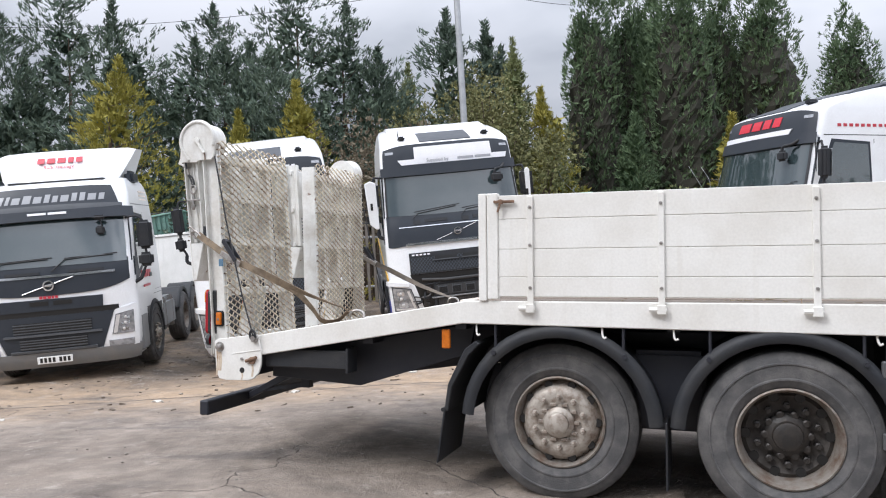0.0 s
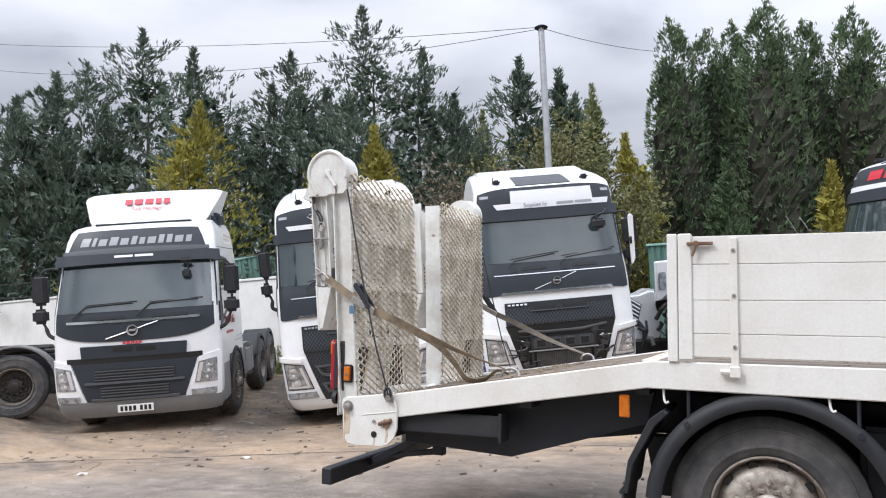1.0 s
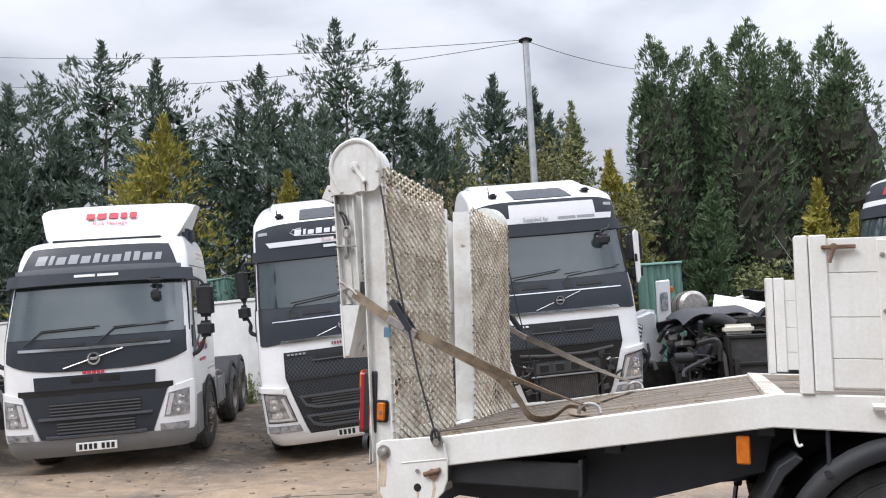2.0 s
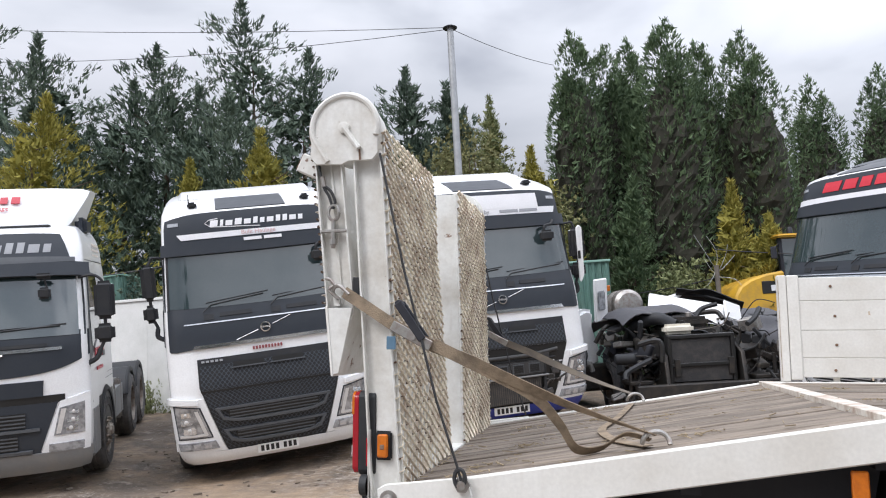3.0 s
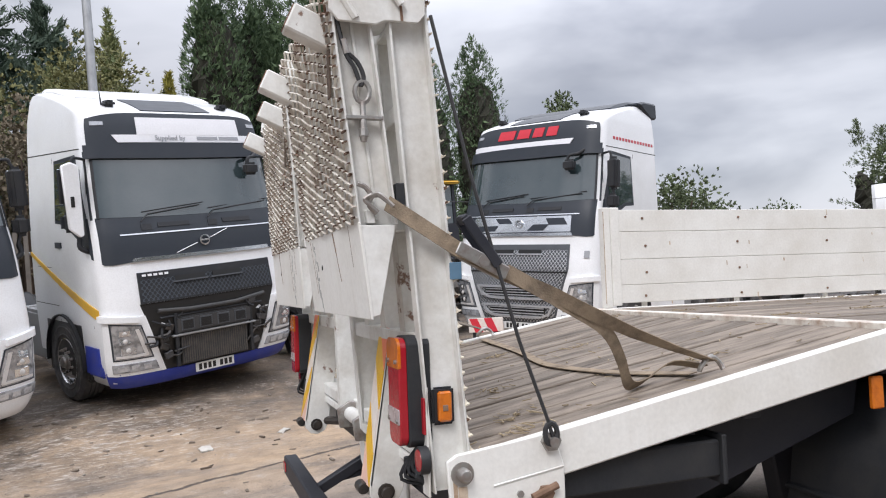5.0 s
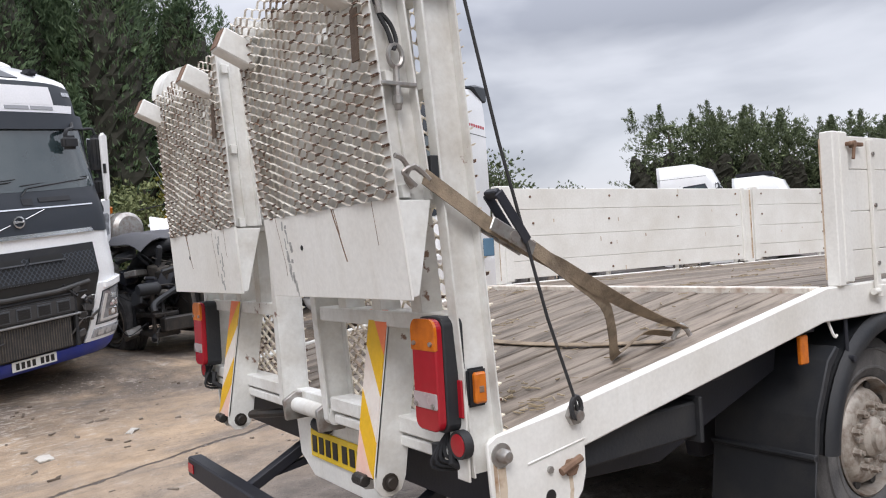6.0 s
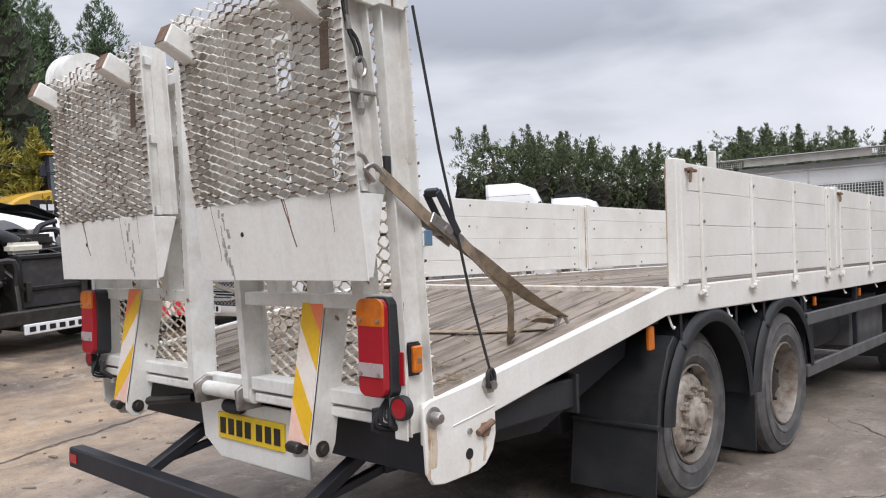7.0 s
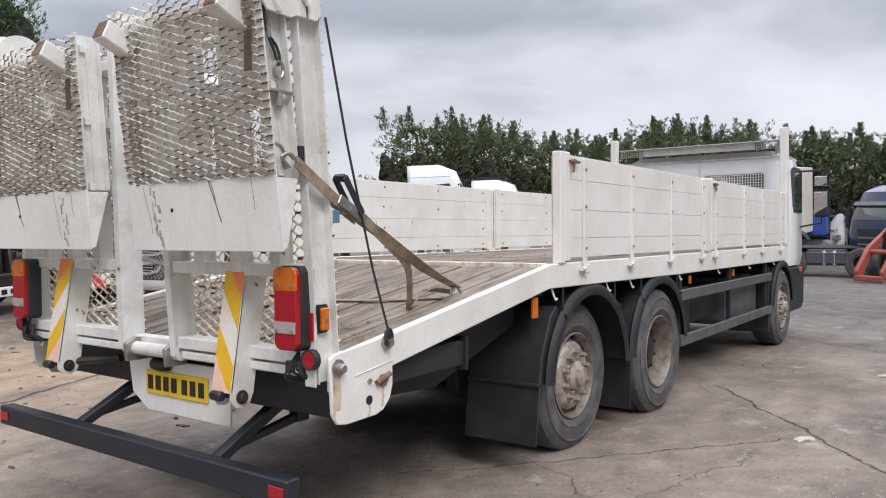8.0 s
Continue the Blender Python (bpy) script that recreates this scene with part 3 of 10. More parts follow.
def build_ground():
    xs = sorted(set([round(-20 + 0.35 * i, 3) for i in range(130)] + [-900, -500, -250, -120, -70, -45, -32, -25] + [27 + i * 1.5 for i in range(12)] + [48, 60, 80, 120, 250, 500, 900]))
    ys = sorted(set([round(-12 + 0.35 * i, 3) for i in range(110)] + [-900, -500, -250, -120, -70, -45, -30, -20, -15, 28, 32, 38, 45, 60, 90, 150, 300, 600, 900]))
    verts = [(x, y, ground_z(x, y) + (0.012 * noise.noise(Vector((x * 0.7, y * 0.7, 0))) if abs(x) < 30 and abs(y) < 30 else 0)) for y in ys for x in xs]
    n = len(xs)
    faces = [(j * n + i, j * n + i + 1, (j + 1) * n + i + 1, (j + 1) * n + i) for j in range(len(ys) - 1) for i in range(n - 1)]
    ob = part("ground", mesh_from(verts, faces), M_GROUND)
    tagged(ob, "worn grey-brown concrete yard with oil stains, sandy mud and cracks", "ground", kind="structure")


build_ground()

# ---- wheels ----


def tyre_profile(r, w, rim):
    return [(rim, 0.02), (rim + 0.02, 0.0), (r * 0.66, -0.010), (r * 0.672, -0.016), (r * 0.69, -0.016), (r * 0.70, -0.012), (r * 0.80, -0.014), (r * 0.845, -0.014), (r * 0.852, -0.020), (r * 0.868, -0.020), (r * 0.876, -0.010), (r * 0.93, 0.0), (r * 0.985, 0.022), (r, 0.05), (r, w * 0.30), (r - 0.012, w * 0.31), (r - 0.012, w * 0.345), (r, w * 0.355),
            (r, w * 0.48), (r - 0.012, w * 0.49), (r - 0.012, w * 0.525), (r, w * 0.535), (r, w * 0.66), (r - 0.012, w * 0.67), (r - 0.012, w * 0.70), (r, w * 0.71), (r, w - 0.05),
            (r * 0.985, w - 0.022), (r * 0.93, w), (rim + 0.02, w), (rim, w - 0.02)]


def ring(parent, name, bm, material, radius, n, off):
    """Alike pieces round a wheel, each an object on one shared mesh."""
    first = part(name, bm, material, parent)
    for k in range(n):
        a = 2 * math.pi * (k + off) / n
        ob = first if k == 0 else new(name, first.data)
        if k:
            ob.parent = parent
        ob.matrix_local = pose(radius * math.cos(a), 0, radius * math.sin(a))


def wheel(parent, x, y, z, side, style, r=0.505, w=0.29, name="wheel"):
    """One road wheel; y is the outer face, side -1 or +1 is the way it faces. style: proud, dish or bright."""
    rim = r * 0.57
    dish = style == "dish"
    wall = [(rim * 1.0, 0.03), (rim * 1.02, 0.0), (rim * 0.985, -0.006), (rim * 0.955, 0.010), (rim * 0.94, 0.045), (rim * 0.90, 0.075), (rim * 0.885, 0.15), (rim * 0.87, w)]
    hub = part(name, lathe(wall, (0, 0, 0), "y", 44, caps=False), M_POLISHED if style == "bright" else M_RIM, parent)
    hub["label"] = "rust-stained steel wheel with tyre"
    part("tyre", lathe(tyre_profile(r, w, rim), (0, 0, 0), "y", 44, closed=True), M_TYRE, hub)
    face = 0.155 if dish else 0.012
    m_disc = M_HUB if style == "proud" else (M_DISH if dish else M_POLISHED)
    if dish:
        prof = [(rim * 0.89, face + 0.005), (rim * 0.80, face - 0.012), (rim * 0.66, face + 0.002), (rim * 0.50, face + 0.006), (rim * 0.42, face + 0.006), (0.001, face + 0.006)]
    else:
        prof = [(rim * 0.90, face + 0.075), (rim * 0.84, face + 0.040), (rim * 0.77, face + 0.010), (rim * 0.70, face - 0.006), (rim * 0.60, face - 0.010), (rim * 0.42, face - 0.002), (rim * 0.36, face), (0.001, face)]
    part("wheel_disc", lathe(prof, (0, 0, 0), "y", 44), m_disc, hub)
    n = 10
    if dish:
        hole = shift(lathe([(0.001, -0.003), (0.030, -0.003), (0.033, 0.004)], (0, 0, 0), "y", 9), pose(0, face - 0.010, 0))
    else:
        hole = shift(lathe([(0.001, -0.004), (0.027, -0.004), (0.030, 0.006)], (0, 0, 0), "y", 9), pose(0, face + 0.030, 0))
    ring(hub, "hand_hole", hole, M_FLATBLACK, rim * (0.80 if dish else 0.835), n, 0.0)
    if dish:
        cap = [(rim * 0.45, face + 0.004), (rim * 0.45, face - 0.030), (rim * 0.40, face - 0.050), (rim * 0.30, face - 0.060), (rim * 0.28, face - 0.085), (rim * 0.20, face - 0.095), (0.001, face - 0.097)]
        part("hub", lathe(cap, (0, 0, 0), "y", 28), M_ENGINE, hub, "dark greasy axle hub")
        ring(hub, "hub_bolt", lathe([(0.026, face), (0.026, face - 0.045), (0.016, face - 0.052), (0.001, face - 0.052)], (0, 0, 0), "y", 8), M_ENGINE, rim * 0.43, n, 0.0)
        ring(hub, "wheel_nut", lathe([(0.024, face), (0.024, face - 0.035), (0.014, face - 0.040), (0.014, face - 0.060), (0.001, face - 0.060)], (0, 0, 0), "y", 6), M_ENGINE, rim * 0.60, n, 0.5)
    else:
        cap = [(rim * 0.36, face + 0.002), (rim * 0.34, face - 0.030), (rim * 0.27, face - 0.048), (rim * 0.24, face - 0.050), (rim * 0.23, face - 0.072), (rim * 0.17, face - 0.084), (0.001, face - 0.086)]
        part("hub", lathe(cap, (0, 0, 0), "y", 28), M_HUB if style == "proud" else M_STEEL, hub, "rusty hub cover")
        ring(hub, "wheel_nut", lathe([(0.026, face), (0.024, face - 0.012), (0.019, face - 0.014), (0.019, face - 0.044), (0.011, face - 0.048), (0.011, face - 0.060), (0.001, face - 0.060)], (0, 0, 0), "y", 6), M_HUB if style == "proud" else M_STEEL, rim * 0.56, n, 0.5)
        ring(hub, "hub_rib", box(-0.020, 0.020, face - 0.026, face + 0.002, -0.012, 0.012, 0.004), m_disc, rim * 0.40, n, 0.0)
    hub.matrix_local = pose(x, y, z) if side < 0 else pose(x, y, z, 0, 0, 180)
    return hub


# ---- the flatbed lorry ----
FLAT = thing("flatbed_truck", pose(0, 0, 0, 0, TRUCK_TILT, 0), "white beavertail flatbed lorry with dropsides and folded loading ramps", "truck")
DECK, BEND = 1.31, 1.96
SLOPE = (DECK - 0.985) / BEND


def tail_z(x):
    return DECK - SLOPE * max(0.0, BEND - x)


def side_rave(y0, y1):
    poly = [(0.0, 0.985), (BEND, DECK), (8.72, DECK), (8.72, 1.115), (4.4, 1.13), (1.93, 1.155), (0.36, 0.892), (0.0, 0.835)]
    return prism(poly, "xz", y0, y1, 0.006)


rave = part("side_rave", side_rave(-1.247, -1.20), M_WHITE, FLAT, "white steel side rave, cranked down at the tail")
part("side_rave", side_rave(1.20, 1.247), M_WHITE, FLAT)
part("tail_bend_bar", join(box(BEND - 0.06, BEND + 0.03, -1.2, 1.2, DECK - 0.03, DECK + 0.004, 0.003)), mat("chipped_bar_paint", (0.74, 0.70, 0.63), 0.5, dirt=(0.3, 0.17, 0.10), amount=0.9, scale=10, bump=0.1), FLAT, "chipped white steel bar across the deck")
part("tail_edge_bar", box(-0.02, 0.05, -1.2, 1.2, 0.935, 0.985, 0.004), M_RAMP, FLAT)

for sgn in (-1, 1):
    poly = [(-0.045, 0.985), (-0.01, 1.005), (0.33, 1.045), (0.365, 0.93), (0.365, 0.82), (0.345, 0.76), (0.30, 0.715), (0.25, 0.70), (0.06, 0.695), (0.0, 0.705), (-0.03, 0.75)]
    ys = (-1.265, -1.2475) if sgn < 0 else (1.2475, 1.265)
    ear = part("tail_ear", prism(poly, "xz", *ys, 0.004), M_WHITE, FLAT, "white rounded tail plate with rusty holes")
    y = sgn * 1.265
    out = sgn
    part("pivot_pin", join(lathe([(0.038, 0), (0.038, out * 0.005)], (0.005, y, 0.945), "y", 20), lathe([(0.022, 0), (0.022, out * 0.03), (0.016, out * 0.04), (0.001, out * 0.042)], (0.005, y, 0.945), "y", 18)), M_STEEL, ear, "worn steel pivot pin")
    part("ear_hole", lathe([(0.021, 0), (0.021, out * 0.002), (0.001, out * 0.002)], (0.20, y, 0.775), "y", 16), M_FLATBLACK, ear)
    part("ear_bolt", join(lathe([(0.030, 0), (0.030, out * 0.012), (0.001, out * 0.012)], (0.29, y, 0.85), "y", 6), tube([(0.24, y + out * 0.012, 0.845), (0.33, y + out * 0.012, 0.875)], 0.013)), M_RUST, ear)
    part("ear_bolt", lathe([(0.012, 0), (0.012, out * 0.01), (0.001, out * 0.01)], (0.20, y, 0.86), "y", 6), M_STEEL, ear)
    for rx, rz, ln_, wd in ((0.005, 0.905, 0.14, 0.030), (0.29, 0.82, 0.09, 0.016), (0.20, 0.755, 0.05, 0.012), (-0.02, 0.93, 0.20, 0.014)):
        part("rust_run", ribbon([(rx, y + out * 0.0006, rz), (rx + 0.004, y + out * 0.0006, rz - ln_ * 0.5), (rx - 0.003, y + out * 0.0006, rz - ln_)], (1, 0, 0), wd, 0.0008), M_RUNS, ear)
    part("weld_seam", tube([(0.11, y, 0.895), (0.36, y, 0.93)], 0.004, 6), M_RAMP, ear)

# chassis and under-tail frame
for sgn in (-1, 1):
    part("chassis_rail", prism([(0.35, 0.62), (0.55, 0.60), (1.9, 0.80), (8.5, 0.80), (8.5, 1.09), (1.95, 1.09), (0.35, 0.86)], "xz", sgn * 0.43 - 0.04, sgn * 0.43 + 0.04, 0.004), M_BLACK, FLAT)
    part("tail_web", prism([(0.30, 0.70), (1.05, 0.66), (1.9, 0.92), (1.95, 1.14), (0.30, 0.87)], "xz", sgn * 0.98 - 0.02, sgn * 0.98 + 0.02, 0.003), M_BLACK, FLAT)
    part("tail_box_beam", join(box(0.36, 1.04, min(sgn * 1.08, sgn * 1.2), max(sgn * 1.08, sgn * 1.2), 0.80, 0.935, 0.008), box(1.035, 1.055, min(sgn * 1.06, sgn * 1.22), max(sgn * 1.06, sgn * 1.22), 0.775, 0.955, 0.004)), M_RUBBER, FLAT, "dark box beam under the tail")
for x in (0.5, 1.2, 1.9, 2.6, 3.3, 4.1, 4.9, 5.7, 6.5, 7.3, 8.1):
    zt = tail_z(x) - 0.06
    part("cross_bearer", box(x - 0.04, x + 0.04, -1.19, 1.19, zt - 0.13, zt, 0.004), M_BLACK, FLAT)
part("rear_cross_member", box(0.08, 0.16, -1.15, 1.15, 0.70, 0.90, 0.006), M_BLACK, FLAT)
part("axle", lathe([(0.07, -0.9), (0.10, -0.5), (0.10, 0.5), (0.07, 0.9)], (2.575, 0, 0.5), "y", 16), M_BLACK, FLAT)
part("axle", join(lathe([(0.08, -0.9), (0.10, -0.4), (0.24, -0.2), (0.24, 0.2), (0.10, 0.4), (0.08, 0.9)], (3.93, 0, 0.5), "y", 20)), M_BLACK, FLAT)
part("axle", lathe([(0.06, -1.0), (0.06, 1.0)], (8.5, 0, 0.47), "y", 14), M_BLACK, FLAT)
part("propshaft", tube([(4.1, 0, 0.52), (6.0, 0, 0.7), (8.2, 0, 0.75)], 0.06, 10), M_BLACK, FLAT)

# wheels
wheel(FLAT, 2.557, -1.105, 0.50, -1, "proud", 0.525, 0.30)
wheel(FLAT, 3.953, -1.205, 0.50, -1, "dish", 0.525)
wheel(FLAT, 3.953, -0.87, 0.50, -1, "dish", 0.525)
wheel(FLAT, 8.50, -1.22, 0.50, -1, "proud")
wheel(FLAT, 2.557, 1.105, 0.50, 1, "proud", 0.525, 0.30)
wheel(FLAT, 3.953, 1.205, 0.50, 1, "dish", 0.525)
wheel(FLAT, 8.50, 1.22, 0.50, 1, "proud")


def mudguard(xc, a0, a1, y0, y1, r=0.635, th=0.022, n=22, lip=True):
    """A half-round guard from angle a0 to a1 (degrees, 0 ahead, 90 up) over a wheel at xc."""
    bm = bmesh.new()
    rows = []
    for i in range(n + 1):
        a = radians(a0 + (a1 - a0) * i / n)
        c, s = math.cos(a), math.sin(a)
        rows.append([bm.verts.new((xc + rr * c, yy, 0.50 + rr * s)) for rr, yy in ((r - 0.062, y0 + 0.006), (r - 0.050, y0 - 0.002), (r - 0.020, y0 - 0.006), (r + 0.006, y0 + 0.002), (r + th, y0 + 0.022), (r + th + 0.006, y0 + 0.030), (r + th * 0.6, y0 + 0.048), (r + th * 0.6, y1), (r, y1), (r, y0 + 0.034), (r - 0.050, y0 + 0.016))])
    for a, b in zip(rows, rows[1:]):
        for k in range(11):
            bm.faces.new((a[k], a[(k + 1) % 11], b[(k + 1) % 11], b[k]))
    bm.faces.new(rows[0])
    bm.faces.new(rows[-1][::-1])
    return bm


for sgn in (-1, 1):
    ya, yb = (-1.247, -0.72) if sgn < 0 else (0.72, 1.247)
    for xc in (2.575, 3.935):
        g = part("mudguard", mudguard(xc, 3 if xc < 3 else 6, 176 if xc < 3 else 177, ya, yb), M_RUBBER, FLAT, "black half-round plastic mudguard")
        for dx in (-0.42, 0.42):
            part("guard_stay", join(tube([(xc + dx, sgn * 1.22, 0.98), (xc + dx, sgn * 1.22, 1.15)], 0.010), tube([(xc + dx * 1.02, sgn * 1.262, 0.965), (xc + dx * 1.02, sgn * 1.20, 0.965)], 0.016, 10)), M_BLACK, g)
    part("mudflap", prism([(1.735, 0.20), (1.748, 0.20), (1.806, 0.58), (1.793, 0.58)], "xz", min(ya, yb), max(ya, yb), 0.003), M_RUBBER, FLAT, "black rubber mudflap with frayed edge")
    back = part("guard_back_panel", prism([(1.792, 0.555), (1.822, 0.555), (1.85, 0.72), (1.97, 0.94), (2.05, 1.02), (2.02, 1.04), (1.94, 0.98), (1.82, 0.74)], "xz", min(ya, yb) + 0.004, max(ya, yb), 0.006), M_RUBBER, FLAT)
    part("guard_lip", tube([(1.785, min(ya, yb), 0.565), (1.785, max(ya, yb), 0.565)], 0.014, 8), M_RUBBER, back)
    part("mudflap", box(3.245, 3.258, min(ya, yb) + 0.01, max(ya, yb), 0.14, 0.56, 0.003), M_RUBBER, FLAT)
    for x, z, k in ((1.80, 1.045, 1.0), (4.75, 1.06, 0.6), (6.2, 1.06, 0.6)):
        part("side_marker", box(x - 0.03 * k, x + 0.03 * k, min(sgn * 1.195, sgn * 1.22), max(sgn * 1.195, sgn * 1.22), z - 0.065 * k, z + 0.065 * k, 0.006), M_AMBER, FLAT, "amber side marker lamp")
    # springs, hangers and brake chambers between the rear axles
    for xs in (1.98, 3.255, 4.52):
        part("spring_hanger", prism([(xs - 0.16, 0.80), (xs + 0.16, 0.80), (xs + 0.09, 0.42), (xs - 0.09, 0.42)], "xz", sgn * 0.52 - 0.05, sgn * 0.52 + 0.05, 0.01), M_BLACK, FLAT)
    for xs in (2.575, 3.935):
        for q in range(4):
            part("spring_leaf", box(xs - 0.60 + 0.1 * q, xs + 0.60 - 0.1 * q, sgn * 0.52 - 0.04, sgn * 0.52 + 0.04, 0.56 - 0.03 * q, 0.585 - 0.03 * q, 0.004), M_BLACK, FLAT)
        part("brake_chamber", lathe([(0.03, 0.0), (0.09, 0.01), (0.095, 0.06), (0.09, 0.10), (0.095, 0.14), (0.09, 0.22), (0.03, 0.23)], (xs + 0.30, sgn * 0.66, 0.62), "x", 18), M_BLACK, FLAT)
    part("inner_arch_panel", box(2.05, 4.5, sgn * 0.70 - 0.006, sgn * 0.70 + 0.006, 0.72, 1.08, 0.003), M_BLACK, FLAT)
    part("chassis_box", box(3.02, 3.49, min(sgn * 0.58, sgn * 0.98), max(sgn * 0.58, sgn * 0.98), 0.46, 0.98, 0.03, 2), M_BLACK, FLAT)

# side guards, tanks and steps between the axles
for sgn in (-1, 1):
    posts = [box(x - 0.03, x + 0.03, min(sgn * 1.17, sgn * 1.21), max(sgn * 1.17, sgn * 1.21), 0.46, 1.14, 0.004) for x in (4.5, 6.1, 7.7)]
    guard = part("side_guard", posts[0], M_BLACK, FLAT, "black side guard rails")
    for post in posts[1:]:
        part("guard_post", post, M_BLACK, guard)
    for z0 in (0.475, 0.885):
        part("guard_rail", box(4.44, 7.86, min(sgn * 1.205, sgn * 1.24), max(sgn * 1.205, sgn * 1.24), z0, z0 + 0.10, 0.008), M_RAIL, guard)
    part("air_tank", lathe([(0.02, 5.2), (0.15, 5.22), (0.18, 5.27), (0.18, 6.2), (0.15, 6.25), (0.02, 6.27)], (0, sgn * 0.85, 0.72), "x", 22), M_BLACK, FLAT)
    part("fuel_tank", box(6.4, 7.6, min(sgn * 0.6, sgn * 1.12), max(sgn * 0.6, sgn * 1.12), 0.45, 0.98, 0.06, 3), M_RAIL, FLAT, "dull grey metal tank")
    part("tool_box", box(4.62, 5.1, min(sgn * 0.6, sgn * 1.1), max(sgn * 0.6, sgn * 1.1), 0.5, 0.98, 0.02), M_BLACK, FLAT)
    part("wheel_splash_panel", box(7.86, 7.90, min(sgn * 0.7, sgn * 1.2), max(sgn * 0.7, sgn * 1.2), 0.22, 1.05, 0.01), M_RUBBER, FLAT)

# underrun bumper
bump_ = part("underrun_bumper", box(-0.23, -0.15, -1.20, 1.26, 0.405, 0.515, 0.008), M_BLACK, FLAT, "scuffed black steel rear underrun bar")
for y in (-1.14, 1.20):
    part("red_reflector", box(-0.236, -0.23, y - 0.045, y + 0.045, 0.435, 0.485, 0.002), M_RED, bump_)
for y in (-0.62, 0.55):
    part("bumper_bracket", join(prism([(-0.16, 0.435), (-0.16, 0.49), (0.33, 0.745), (0.40, 0.745), (0.40, 0.715)], "xz", y - 0.03, y + 0.03, 0.004), box(0.35, 0.43, y - 0.035, y + 0.035, 0.56, 0.86, 0.004), prism([(-0.02, 0.505), (0.02, 0.54), (0.40, 0.61), (0.40, 0.565)], "xz", y - 0.02, y + 0.02, 0.003)), M_BLACK, bump_)

# number plate panel
panel = part("plate_panel", prism([(0.34, 0.86), (-0.52, 0.86), (-0.52, 0.58), (0.16, 0.58), (0.30, 0.66)], "yz", 0.035, 0.05, 0.004), M_WHITE, FLAT, "white sheet-metal panel under the tail")
np_ = part("number_plate", box(0.024, 0.033, -0.36, 0.16, 0.675, 0.80, 0.003), M_YPLATE, FLAT, "yellow rear number plate with dark bars")
for i in range(7):
    y = 0.115 - i * 0.068 - (0.02 if i > 3 else 0)
    part("plate_bar", box(0.020, 0.024, y - 0.022, y + 0.022, 0.70, 0.775, 0.001), M_FLATBLACK, np_)
part("plate_lamp", lathe([(0.001, -0.07), (0.03, -0.06), (0.035, 0), (0.03, 0.06), (0.001, 0.07)], (0.01, 0.0, 0.84), "y", 12), M_BLACK, panel)

# loading ramps, folded up on the tail


def expanded_mesh(y0, y1, z0, z1, xat, cw=0.072, ch=0.030, bar=0.0016, deep=0.0045, tilt=0.0040, seed=1, dent=0.006, rust=None):
    """Expanded steel over the plane x = xat(z): slanted strands that meet in flat knuckles; gives strands and dark
    knuckles, coloured for rust and shade.
    """
    rnd = random.Random(seed)
    verts, faces, kv, kf = [], [], [], []
    rows = int((z1 - z0) / ch)
    cols = int((y1 - y0) / cw)

    def sheet(y, z):
        return xat(z) + dent * noise.noise(Vector((y * 5, z * 5, seed)))

    def run(vs, fs, line, b):
        start = len(vs)
        for y, z, dx in line:
            x = sheet(y, z) + dx + rnd.uniform(-0.001, 0.001)
            vs += [(x - deep, y, z - tilt - b), (x + deep, y, z + tilt - b), (x + deep, y, z + tilt + b), (x - deep, y, z - tilt + b)]
        for i in range(len(line) - 1):
            p = start + 4 * i
            fs += [(p + k, p + (k + 1) % 4, p + 4 + (k + 1) % 4, p + 4 + k) for k in range(4)]
        q = start + 4 * (len(line) - 1)
        fs += [(start + 3, start + 2, start + 1, start), (q, q + 1, q + 2, q + 3)]

    for r in range(rows + 1):
        zc = z0 + r * ch
        flip = 1 if r % 2 else -1
        line = []
        for c in range(cols + 1):
            yc = y0 + c * cw
            for f, up in ((0.0, -1), (0.22, -1), (0.5, 1), (0.72, 1)):
                y = min(yc + f * cw, y1)
                if not line or y > line[-1][0] + 1e-4:
                    line.append((y, zc + 0.43 * ch * flip * up + rnd.uniform(-0.0008, 0.0008), -0.0035 * flip * up))
            for f, up in ((0.0, -1), (0.5, 1)):
                ya, yb = yc + (f - 0.03) * cw, min(yc + (f + 0.25) * cw, y1)
                zk = zc + 0.43 * ch * flip * up
                worn = rust((ya + yb) / 2, zk) if rust else 0.12
                if yb > ya + 0.01 and rnd.random() < worn:
                    run(kv, kf, [(ya, zk, -0.0030), ((ya + yb) / 2, zk - 0.0006, -0.0046), (yb, zk, -0.0030)], bar * rnd.uniform(1.5, 2.7))
        run(verts, faces, line, bar)
    return mesh_from(verts, faces), mesh_from(kv, kf)


def ramp_line(z):
    """The middle of the ramp's side members, leaning back over the tail."""
    return -0.020 - 0.066 * (z - 1.0)


def toe_line(z):
    """The outer face of the folded toe section."""
    return -0.262 - 0.104 * (z - 1.447)


def leaning_bar(at, y0, y1, z0, z1, a, b, bev=0.002):
    """A straight bar that follows a leaning line, from a to b beside it."""
    return prism([(at(z0) + a, z0), (at(z0) + b, z0), (at(z1) + b, z1), (at(z1) + a, z1)], "xz", y0, y1, bev)


def open_channel(at, a, b, y, out, z0, z1, deep=0.036, t=0.008):
    """A leaning channel that opens sideways: web at y, two thin flanges towards out."""
    ya, yb = sorted((y, y - out * t))
    fa, fb = sorted((y - out * t, y + out * deep))
    return join(leaning_bar(at, ya, yb, z0, z1, a + t, b - t, 0.0), leaning_bar(at, fa, fb, z0, z1, a, a + t, 0.0015), leaning_bar(at, fa, fb, z0, z1, b - t, b, 0.0015))


